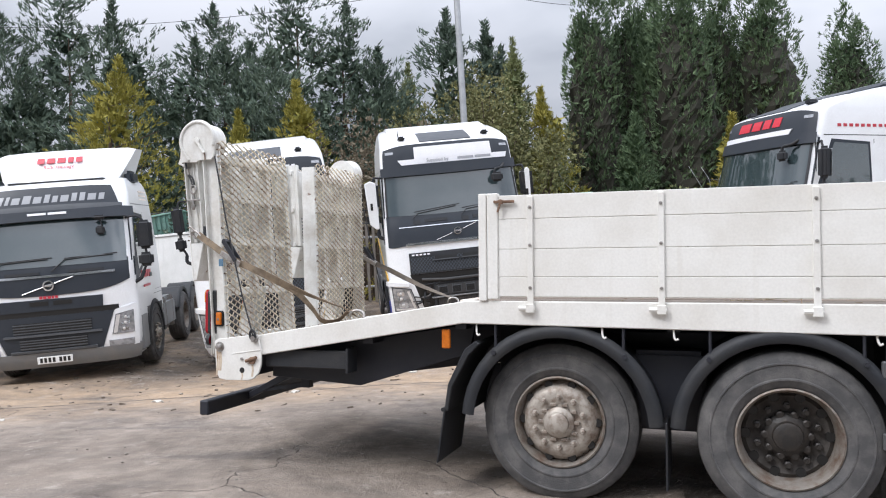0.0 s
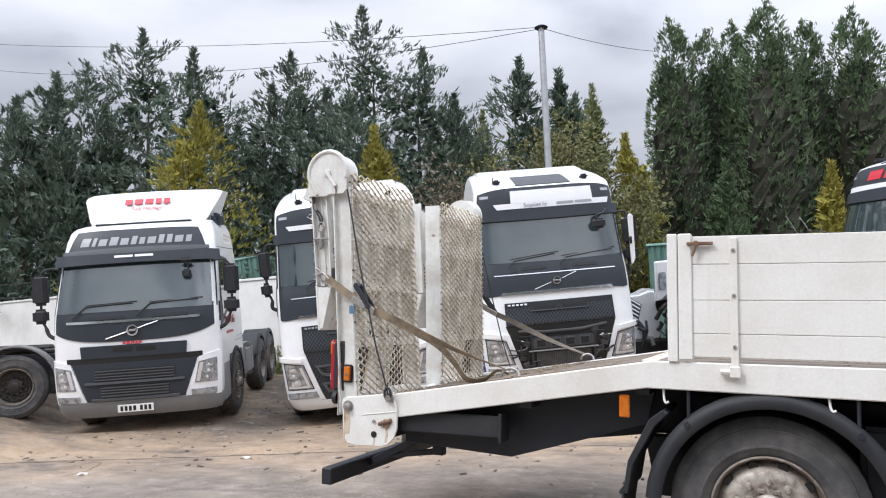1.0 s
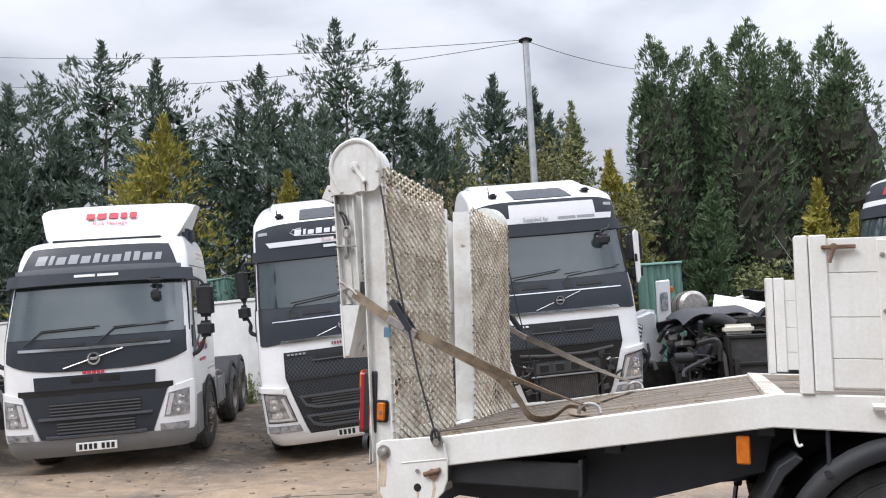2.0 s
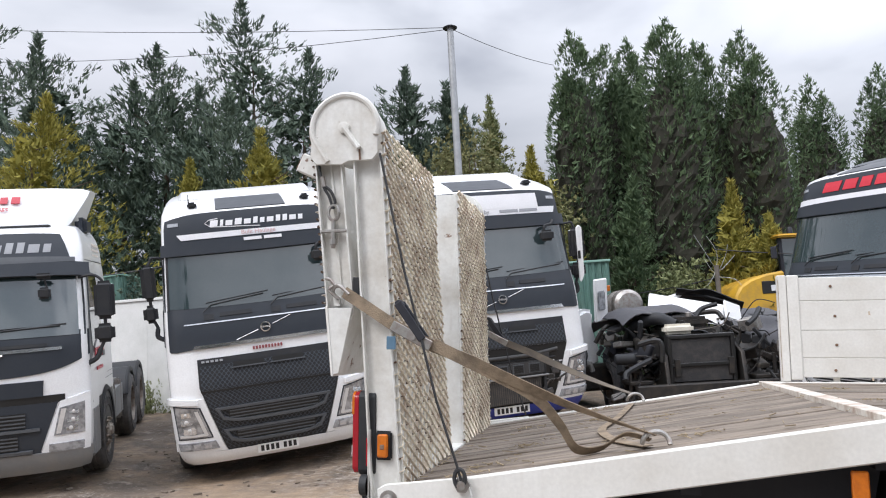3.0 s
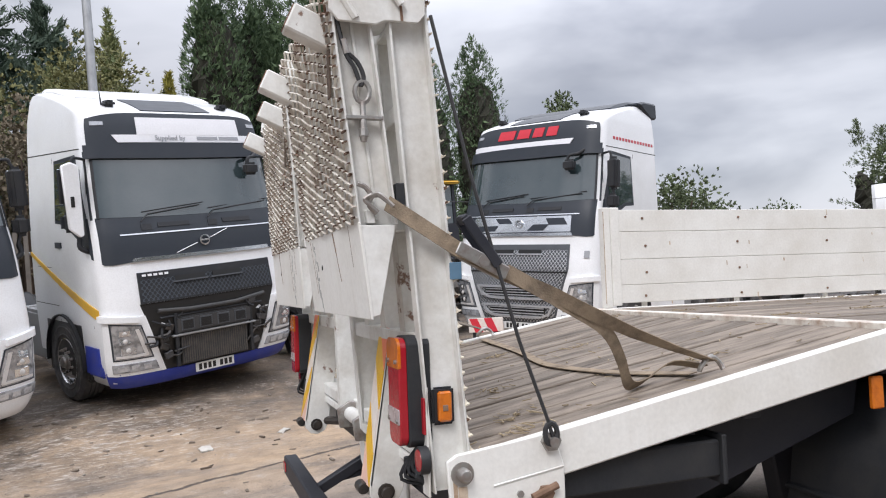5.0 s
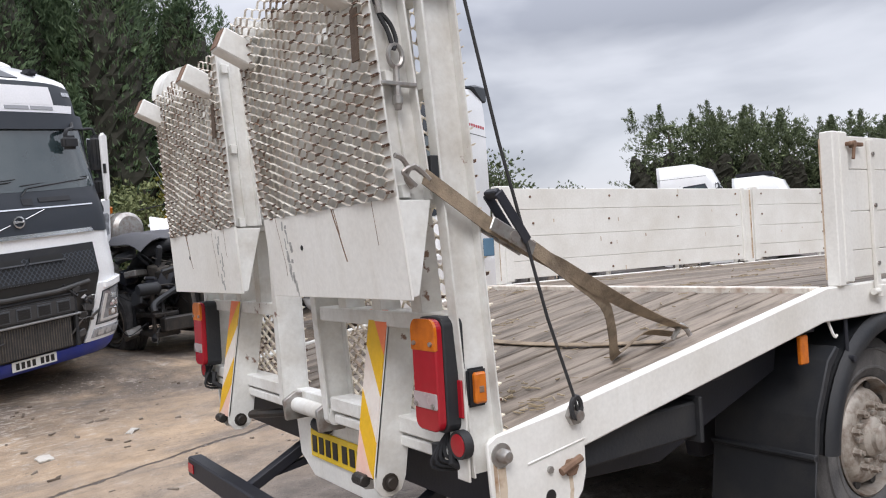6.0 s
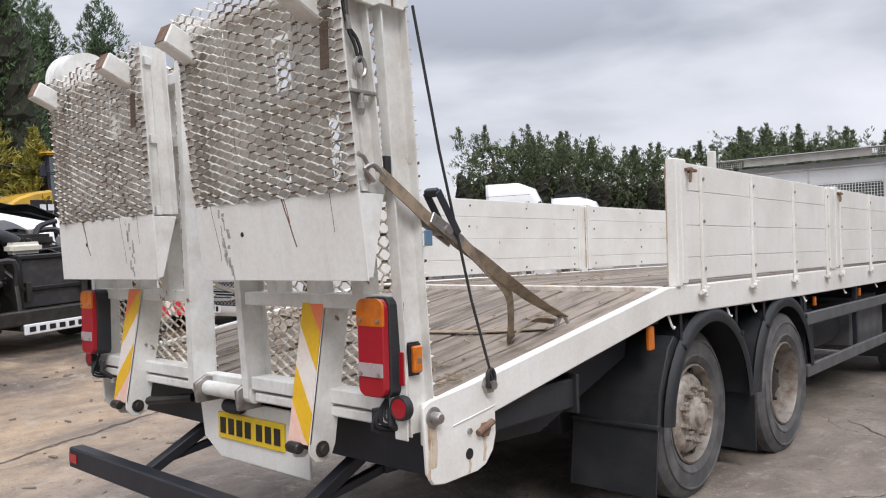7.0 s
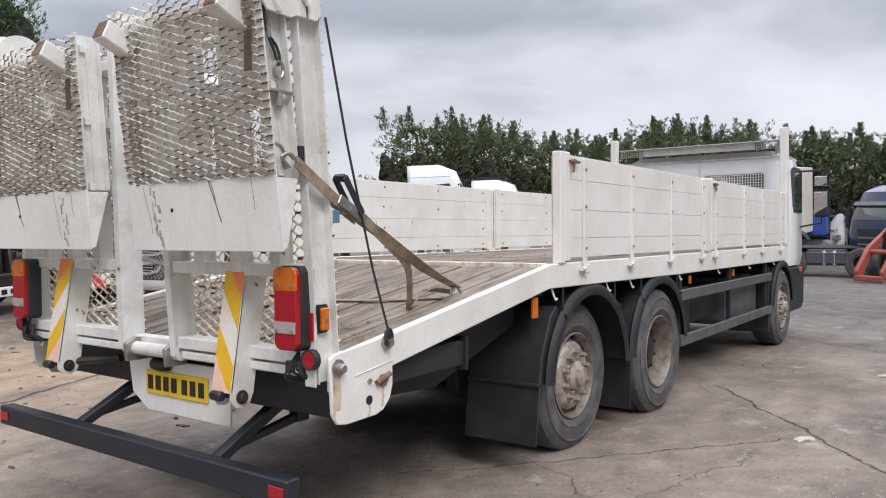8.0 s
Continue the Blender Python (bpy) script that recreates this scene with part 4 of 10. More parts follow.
def ramp(y0, y1, outer, seed, ease=0.0):
    """One ramp between y0 and y1; outer is -1 or +1, the side that faces out; ease makes it lean back less."""
    def leaning(z):
        return ramp_line(z) + ease * (z - 1.0)

    def toe_x(z):
        return toe_line(z) + ease * (z - 1.0)

    w = y1 - y0
    yo, yi = (y0, y1) if outer < 0 else (y1, y0)
    base = part("loading_ramp", open_channel(leaning, -0.066, 0.064, yo - outer * 0.034, outer, 0.885, 2.42), M_RAMP, FLAT, "worn white folding loading ramp with expanded mesh treads")
    part("side_member", join(open_channel(leaning, -0.066, 0.064, yi, outer, 0.915, 2.49), leaning_bar(leaning, min(yi, yi + outer * 0.04), max(yi, yi + outer * 0.04), 2.47, 2.488, -0.066, 0.064)), M_RAMP, base)
    for z in (0.985, 1.355, 1.75, 2.10, 2.40):
        part("cross_member", box(leaning(z) - 0.055, leaning(z) + 0.045, y0 + 0.046, y1 - 0.046, z - 0.028, z + 0.028, 0.004), M_RAMP, base)
    for f in (0.24, 0.50, 0.76):
        part("long_member", leaning_bar(leaning, y0 + w * f - 0.032, y0 + w * f + 0.032, 1.38, 2.40, -0.05, 0.035, 0.003), M_RAMP, base)
    strands, knuckles = expanded_mesh(y0 + 0.004, y1 - 0.004, 0.99, 2.52, lambda z: leaning(z) + 0.074, cw=0.096, ch=0.0250, bar=0.0020, deep=0.005, tilt=0.0018, seed=seed, dent=0.010)
    tread = part("tread_mesh", strands, M_MESH, base, "chipped cream expanded metal tread", smooth=False)
    tagged(part("knuckle_rust_and_shade", knuckles, M_RUSTSHADE, tread, smooth=False), kind="stuff")
    part("edge_strip", leaning_bar(leaning, yo - outer * 0.03, yo - outer * 0.024, 0.95, 2.50, 0.064, 0.076), M_RAMP, base)
    # toe section folded over behind
    ty0, ty1 = y0 + 0.006, y1 - 0.006
    to, ti = (ty0, ty1) if outer < 0 else (ty1, ty0)
    toe = part("ramp_toe", open_channel(toe_x, 0.0, 0.126, to - outer * 0.034, outer, 1.735, 2.46), M_RAMP, FLAT, "folded ramp toe section")
    part("toe_side", open_channel(toe_x, 0.0, 0.126, ti + outer * 0.030, -outer, 1.745, 2.52), M_RAMP, toe)
    # wedge-shaped side cheeks and the scuffed bottom plate
    wedge = [(toe_x(1.733), 1.733), (toe_x(1.447), 1.447), (toe_x(1.447) + 0.03, 1.452), (toe_x(1.733) + 0.118, 1.733)]
    for a in (ty0, ty1 - 0.010, (ty0 + ty1) / 2):
        part("wedge_cheek", prism(wedge, "xz", a, a + 0.010, 0.002), M_RAMP, toe)
    part("toe_plate", prism([(toe_x(1.440) - 0.004, 1.440), (toe_x(1.742) - 0.004, 1.742), (toe_x(1.742) + 0.006, 1.742), (toe_x(1.440) + 0.006, 1.440)], "xz", ty0 - 0.006, ty1 + 0.006, 0.002), M_WHITE, toe, "scuffed white toe plate with rust cracks")
    part("fold_plate", prism([(toe_x(1.45) + 0.008, 1.445), (toe_x(1.45) + 0.008, 1.452), (toe_x(1.733) + 0.118, 1.735), (toe_x(1.733) + 0.125, 1.730)], "xz", ty0 + 0.012, ty1 - 0.012, 0.001), M_RAMP, toe)
    crack, scuff = (0.585, 0.165) if outer < 0 else (0.28, 0.74)
    for k, (f, lean_, n_) in enumerate(((crack, 0.55, 5), (crack + 0.012, 0.42, 3), (0.86, 0.12, 4), (scuff - 0.05, 0.25, 6))):
        yy = ty1 - (ty1 - ty0) * f
        rn = random.Random(seed + k)
        pts = [(toe_x(1.742 - 0.045 * i) - 0.0048, yy - 0.03 * i * lean_ + rn.uniform(-0.005, 0.005), 1.742 - 0.045 * i) for i in range(n_)]
        part("rust_crack", ribbon(pts, (0, 1, 0), (0.007, 0.004, 0.002, 0.002)[k], 0.0012), M_RUST, toe)
    part("bolt_hole", lathe([(0.001, -0.006), (0.010, -0.006), (0.010, 0.002)], (toe_x(1.62), ty1 - (ty1 - ty0) * 0.315, 1.62), "x", 7), M_FLATBLACK, toe)
    rn = random.Random(seed + 40)
    for k in range(16):
        yy, z_, ln = ty1 - (ty1 - ty0) * (scuff + rn.uniform(0, 0.055) + 0.0015 * k), 1.725 - 0.016 * k, rn.uniform(0.012, 0.045)
        part("grey_scuff", ribbon([(toe_x(z_ - ln * q) - 0.0046, yy + rn.uniform(-0.004, 0.004), z_ - ln * q) for q in (0, 0.4, 0.7, 1.0)], (0, 1, 0), rn.uniform(0.006, 0.022), 0.0008), M_SCUFF, toe)
    # broad plates behind the toe mesh, with gaps that let the sky through
    for k, (fa, fb, za, zb) in enumerate(((0.03, 0.22, 1.75, 2.50), (0.235, 0.42, 1.75, 2.46), (0.42, 0.525, 1.75, 2.47), (0.525, 0.635, 2.34, 2.47), (0.525, 0.635, 2.04, 2.14), (0.562, 0.69, 1.75, 2.04), (0.635, 0.69, 2.04, 2.47), (0.69, 0.965, 2.02, 2.47), (0.69, 0.795, 1.75, 2.02), (0.862, 0.965, 1.75, 2.02))):
        ya, yb = ty1 - w * fb, ty1 - w * fa
        part("backing_plate", leaning_bar(toe_x, ya, yb, za, zb, 0.060 + 0.002 * (k % 3), 0.070 + 0.002 * (k % 3)), M_RAMP, toe)
    for z in (1.76, 2.09, 2.45):
        part("toe_bar", leaning_bar(toe_x, ty0 + 0.012, ty1 - 0.012, z - 0.020, z + 0.020, 0.030, 0.058), M_RAMP, toe)

    def worn(y, z):
        f = (ty1 - y) / w
        n_ = noise.noise(Vector((y * 3.1, z * 4.2, seed)))
        return max(0.40 + 0.9 * n_, 0.95 * math.exp(-((f - 0.55) / 0.065) ** 2), 0.8 * math.exp(-((f - 0.02) / 0.05) ** 2), 0.7 * math.exp(-((z - 1.765) / 0.03) ** 2), 0.65 * math.exp(-((z - 2.10) / 0.035) ** 2))

    strands, knuckles = expanded_mesh(ty0 - 0.002, ty1 + 0.002, 1.748, 2.51, lambda z: toe_x(z) - 0.006, cw=0.108, ch=0.0168, bar=0.0013, deep=0.0042, tilt=0.0010, seed=seed + 5, dent=0.016, rust=worn)
    tread = part("toe_mesh", strands, M_TOEMESH, toe, "dented expanded metal tread", smooth=False)
    tagged(part("knuckle_rust_and_shade", knuckles, M_RUSTSHADE, tread, smooth=False), kind="stuff")
    tz = 2.365 if outer < 0 else 2.39
    for yy in (ty1 - 0.085, ty0 + 0.14):
        bm = box(-0.125, 0.03, -0.042, 0.042, -0.045, 0.045, 0.006)
        part("grip_block", shift(bm, pose(toe_x(tz), yy, tz, 0, 24, 0)), M_RAMP, toe, "white angled grip block")
        part("rusty_end", shift(box(-0.129, -0.1245, -0.036, 0.036, -0.040, 0.040, 0.002), pose(toe_x(tz), yy, tz, 0, 24, 0)), M_RUST, toe)
    part("rust_slot", box(toe_x(2.24) - 0.014, toe_x(2.24) - 0.009, ty0 + 0.058, ty0 + 0.100, 2.145, 2.30, 0.001), M_BARK, toe)
    # hinge cheek with its cover disc at the outer top
    o = outer
    c = Vector((-0.213 + ease * 1.5, 0, 2.525))
    poly = [(c.x + 0.166 * math.cos(a), c.z + 0.166 * math.sin(a)) for a in [math.pi * (-0.12 + 1.24 * k / 22) for k in range(23)]]
    poly += [(c.x - 0.158, c.z - 0.125), (c.x - 0.13, c.z - 0.160), (c.x - 0.01, c.z - 0.165), (c.x + 0.02, c.z - 0.150), (c.x + 0.13, c.z - 0.150), (c.x + 0.155, c.z - 0.120)]
    ya, yb = sorted((yo + o * 0.006, yo + o * 0.018))
    cheek = part("hinge_cheek", prism(poly, "xz", ya, yb, 0.003), M_RAMP, FLAT, "white rounded hinge cheek")
    yf = yo + o * 0.018
    rim_pts = [(c.x + 0.150 * math.cos(a), yf, c.z + 0.150 * math.sin(a)) for a in [math.pi * (-0.08 + 1.16 * k / 26) for k in range(27)]] + [(c.x - 0.075, yf, c.z - 0.150)]
    part("cheek_rim", tube(rim_pts, 0.0135, 8), M_RAMP, cheek)
    part("cheek_drum", lathe([(0.148, -o * 0.16), (0.148, 0.0)], (c.x, yo + o * 0.008, c.z), "y", 28), M_RAMP, cheek)
    part("hinge_pin", join(lathe([(0.026, 0), (0.026, o * 0.012), (0.018, o * 0.014), (0.001, o * 0.014)], (c.x, yf, c.z), "y", 18), tube([(c.x, yf + o * 0.010, c.z), (c.x + 0.072, yf + o * 0.012, c.z - 0.098)], 0.013, 8)), M_RAMP, cheek)
    part("rust_run", ribbon([(c.x + 0.072, yf + o * 0.0025, c.z - 0.10), (c.x + 0.075, yf + o * 0.0025, c.z - 0.148)], (1, 0, 0), 0.009, 0.001), M_RUST, cheek)
    # bar, eye bolt, thimble, hook and stop on the toe channel
    zz, yq = 2.070, yo - o * 0.010
    xm = toe_x(zz) + 0.060
    part("clevis_bar", join(box(toe_x(zz) + 0.004, toe_x(zz) + 0.124, yq - 0.012, yq + 0.012, zz - 0.006, zz + 0.006, 0.002), lathe([(0.010, -0.075), (0.013, -0.060), (0.016, -0.058), (0.016, -0.035), (0.012, -0.033), (0.012, -0.006), (0.010, 0.006), (0.010, 0.05)], (xm, yq, zz), "z", 8)), M_STEEL, toe)
    part("eye_bolt", tube([(xm + 0.024 * math.cos(a), yq, zz + 0.082 + 0.034 * math.sin(a)) for a in [2 * math.pi * k / 14 for k in range(15)]], 0.008, 6), M_STEEL, toe, "steel eye bolt")
    cab = smooth_curve([(xm - 0.004, yq, zz + 0.10), (xm - 0.022, yq, zz + 0.155), (xm - 0.048, yq, zz + 0.20), (xm - 0.070, yq, zz + 0.285), (xm - 0.092, yq, zz + 0.43)], 5)
    part("lift_cable", join(tube(cab, 0.007, 6), tube(smooth_curve([(xm - 0.004, yq, zz + 0.10), (xm + 0.006, yq, zz + 0.13), (xm - 0.012, yq, zz + 0.175), (xm - 0.046, yq, zz + 0.205)], 5), 0.007, 6)), M_WIRE, toe, "black wire cable")
    part("cable_sleeve", tube([(xm - 0.046, yq, zz + 0.200), (xm - 0.056, yq, zz + 0.245)], 0.011, 8), M_STEEL, toe)
    part("lashing_hook", tube(smooth_curve([(toe_x(1.86) + 0.010, yo, 1.862), (toe_x(1.86) + 0.035, yo, 1.852), (toe_x(1.86) + 0.055, yo, 1.828), (toe_x(1.86) + 0.08, yo, 1.826), (toe_x(1.86) + 0.10, yo, 1.812)], 4), 0.008, 6), M_STEEL, toe)
    part("lashing_hook", tube(smooth_curve([(toe_x(1.86) + 0.052, yo + o * 0.01, 1.826), (toe_x(1.86) + 0.030, yo + o * 0.01, 1.812), (toe_x(1.86) + 0.045, yo + o * 0.01, 1.795), (toe_x(1.86) + 0.072, yo + o * 0.01, 1.772)], 4), 0.007, 6), M_STEEL, toe)
    part("rubber_stop", box(leaning(1.83) - 0.095, leaning(1.83) - 0.067, min(yo, yo - o * 0.04), max(yo, yo - o * 0.04), 1.79, 1.865, 0.002), M_RUBBER, base)
    # leg with a warning board
    yl = 0.735 * outer
    hw = 0.065
    leg = part("ramp_leg", prism([(-0.088, 1.385), (-0.078, 1.385), (-0.172, 0.815), (-0.182, 0.815)], "xz", yl - hw, yl + hw, 0.002), M_RAMP, FLAT, "white ramp support leg")
    side_poly = [(-0.085, 1.385), (0.042, 1.385), (-0.055, 0.80), (-0.075, 0.757), (-0.115, 0.738), (-0.155, 0.745), (-0.182, 0.78), (-0.182, 0.83)]
    for q in (yl - hw, yl + hw - 0.010):
        part("leg_side", prism(side_poly, "xz", q, q + 0.010, 0.002), M_RAMP, leg)

    def lx(z):
        return -0.0915 - 0.0945 * (1.385 - z) / 0.57

    # slanting bands: clipped where they run over the board's ends
    sk = -0.085 * outer
    bands = [(1.55, 1.315, M_CHEVO), (1.315, 1.175, M_CHEVY), (1.175, 1.02, M_CHEVW), (1.02, 0.885, M_CHEVY), (0.885, 0.65, M_CHEVP)]
    for k, (za, zb, c_) in enumerate(bands):
        def edge(z, u):
            return max(0.815, min(1.384, z + sk * u))
        bm = bmesh.new()
        loop = []
        for u in (-1, -0.5, 0, 0.5, 1):
            loop.append((yl + u * (hw - 0.002), edge(za, u)))
        for u in (1, 0.5, 0, -0.5, -1):
            loop.append((yl + u * (hw - 0.002), edge(zb, u)))
        f = [bm.verts.new((lx(z) - 0.0006 * (k % 2), y, z)) for y, z in loop]
        b = [bm.verts.new((lx(z) + 0.003, y, z)) for y, z in loop]
        n_ = len(loop) // 2
        for i in range(n_ - 1):
            j = len(loop) - 1 - i
            bm.faces.new((f[i], f[i + 1], f[j - 1], f[j]))
            bm.faces.new((b[i], b[j], b[j - 1], b[i + 1]))
        for i in range(len(loop)):
            j = (i + 1) % len(loop)
            bm.faces.new((f[i], b[i], b[j], f[j]))
        bmesh.ops.remove_doubles(bm, verts=bm.verts, dist=1e-4)
        part("chevron_stripe", bm, c_, leg, smooth=False)
    part("leg_foot", join(lathe([(0.001, -0.088), (0.018, -0.088), (0.021, -0.085), (0.021, -0.071), (0.032, -0.070), (0.032, -0.064), (0.016, -0.064), (0.016, 0.064), (0.032, 0.064), (0.032, 0.070), (0.021, 0.071), (0.021, 0.085), (0.001, 0.088)], (-0.122, yl, 0.790), "y", 12),
                          lathe([(0.018, -0.045), (0.022, -0.04), (0.022, 0.02), (0.016, 0.03)], (-0.195, yl + 0.020, 0.800), "y", 10)), M_ENGINE, leg, "greasy pivot bolt through the leg foot")
    part("foot_tube", tube([(-0.09, yl, 0.80), (0.05, yl - outer * 0.30, 0.83)], 0.022, 8), M_ENGINE, leg)
    part("ramp_shoe", box(leaning(0.95) - 0.05, leaning(0.95) + 0.05, y0 + 0.06, y1 - 0.06, 0.905, 0.945, 0.006), M_RAMP, base)
    return base


near_ramp = ramp(-1.235, -0.222, -1, 3)
far_ramp = ramp(0.20, 1.235, 1, 9, 0.042)
part("ramp_pivot_tube", lathe([(0.034, -0.26), (0.034, 0.22)], (-0.045, 0, 0.925), "y", 16), M_RAMP, FLAT, "rust-stained pivot tube")
for y in (-0.20, 0.14):
    part("pivot_lug", prism([(-0.10, 0.86), (-0.11, 0.95), (-0.05, 0.985), (0.02, 0.97), (0.02, 0.86)], "xz", y - 0.012, y + 0.012, 0.003), M_STEEL, FLAT)


def rounded_lens(y, z0, z1, x0, x1, half, r_top, r_low):
    """A moulded lens with rounded corners, domed a little towards the viewer."""
    poly = []
    for cy, cz, a0, r in ((half, z0, -90, r_low), (half, z1, 0, r_top), (-half, z1, 90, r_top), (-half, z0, 180, r_low)):
        sy, sz = (1 if cy > 0 else -1), (1 if cz == z0 else -1)
        for k in range(7):
            a = radians(a0 + 90 * k / 6)
            poly.append((y + cy - sy * r + r * math.cos(a), cz + sz * r + r * math.sin(a)))
    return prism(poly, "yz", x0, x1, 0.006)


def tail_lamp(y):
    lamp = part("tail_lamp", rounded_lens(y, 1.026, 1.378, -0.146, -0.070, 0.071, 0.03, 0.03), M_RUBBER, FLAT, "rear lamp cluster in a black housing")
    part("lens", rounded_lens(y, 1.032, 1.374, -0.174, -0.144, 0.066, 0.034, 0.034), M_RED, lamp, "tall red lens")
    part("lens", rounded_lens(y, 1.278, 1.375, -0.176, -0.166, 0.0665, 0.034, 0.004), M_AMBER, lamp, "amber indicator lens")
    part("lens", rounded_lens(y, 1.102, 1.150, -0.178, -0.148, 0.062, 0.004, 0.004), M_REVERSE, lamp, "clear reversing lens")
    for dy, z in ((-0.045, 1.30), (0.045, 1.30), (-0.045, 1.113), (0.045, 1.113)):
        part("lens_screw", lathe([(0.007, -0.004), (0.007, 0.004)], (-0.179, y + dy, z), "x", 10), M_STEEL, lamp)
    part("lamp_plug", join(tube([(-0.10, y - 0.02, 0.985), (-0.11, y - 0.03, 0.93), (-0.06, y - 0.05, 0.89)], 0.014), lathe([(0.02, 0), (0.02, 0.05)], (-0.12, y + 0.03, 0.93), "z", 10)), M_RUBBER, lamp)


tail_lamp(-1.14)
tail_lamp(1.13)
for sgn, yy in ((-1, -1.203), (1, 1.203)):
    mk = part("side_lamp", box(-0.070, 0.004, min(yy, yy + sgn * 0.016), max(yy, yy + sgn * 0.016), 1.094, 1.214, 0.01, 2), M_RUBBER, FLAT, "amber side lamp on a black base")
    part("lens", box(-0.055, -0.010, min(yy + sgn * 0.014, yy + sgn * 0.036), max(yy + sgn * 0.014, yy + sgn * 0.036), 1.106, 1.202, 0.006), M_AMBER, mk)
    part("lens_boss", box(-0.042, -0.024, min(yy + sgn * 0.034, yy + sgn * 0.0385), max(yy + sgn * 0.034, yy + sgn * 0.0385), 1.14, 1.16, 0.002), M_RUST, mk)
    part("red_side_reflector", box(-0.105, -0.097, min(yy + sgn * 0.028, yy - sgn * 0.022), max(yy + sgn * 0.028, yy - sgn * 0.022), 1.07, 1.185, 0.002), M_RED, FLAT)
    rr = part("round_reflector", lathe([(0.001, -0.128), (0.034, -0.126), (0.036, -0.12)], (0.0, yy + sgn * 0.020, 0.992), "x", 20), M_RED, FLAT, "round red reflector")
    part("reflector_rim", lathe([(0.034, -0.124), (0.042, -0.126), (0.044, -0.12), (0.044, -0.095)], (0.0, yy + sgn * 0.020, 0.992), "x", 20, caps=False), M_RUBBER, rr)
    part("reflector_plate", box(-0.097, -0.089, min(yy + sgn * 0.034, yy - sgn * 0.030), max(yy + sgn * 0.034, yy - sgn * 0.030), 0.875, 1.22, 0.003), M_RAMP, FLAT)
    for k in range(5):
        part("lamp_wire", tube(smooth_curve([(-0.10, yy - sgn * 0.06, 1.02), (-0.11 - 0.01 * k, yy - sgn * (0.04 + 0.012 * k), 0.96 - 0.012 * k), (-0.06 + 0.02 * k, yy - sgn * (0.02 + 0.01 * k), 0.93 - 0.012 * k)], 5), 0.006, 6), M_RUBBER, FLAT)

# rope hooks below the raves
for sgn in (-1, 1):
    for x in (2.02, 2.86, 3.30, 4.42, 5.6, 6.8, 8.0):
        part("rope_hook", tube(smooth_curve([(x, sgn * 1.21, 1.15), (x + 0.004, sgn * 1.225, 1.10), (x + 0.014, sgn * 1.232, 1.078), (x + 0.03, sgn * 1.232, 1.085)], 4), 0.007, 6), M_WHITE, FLAT)

# dropsides


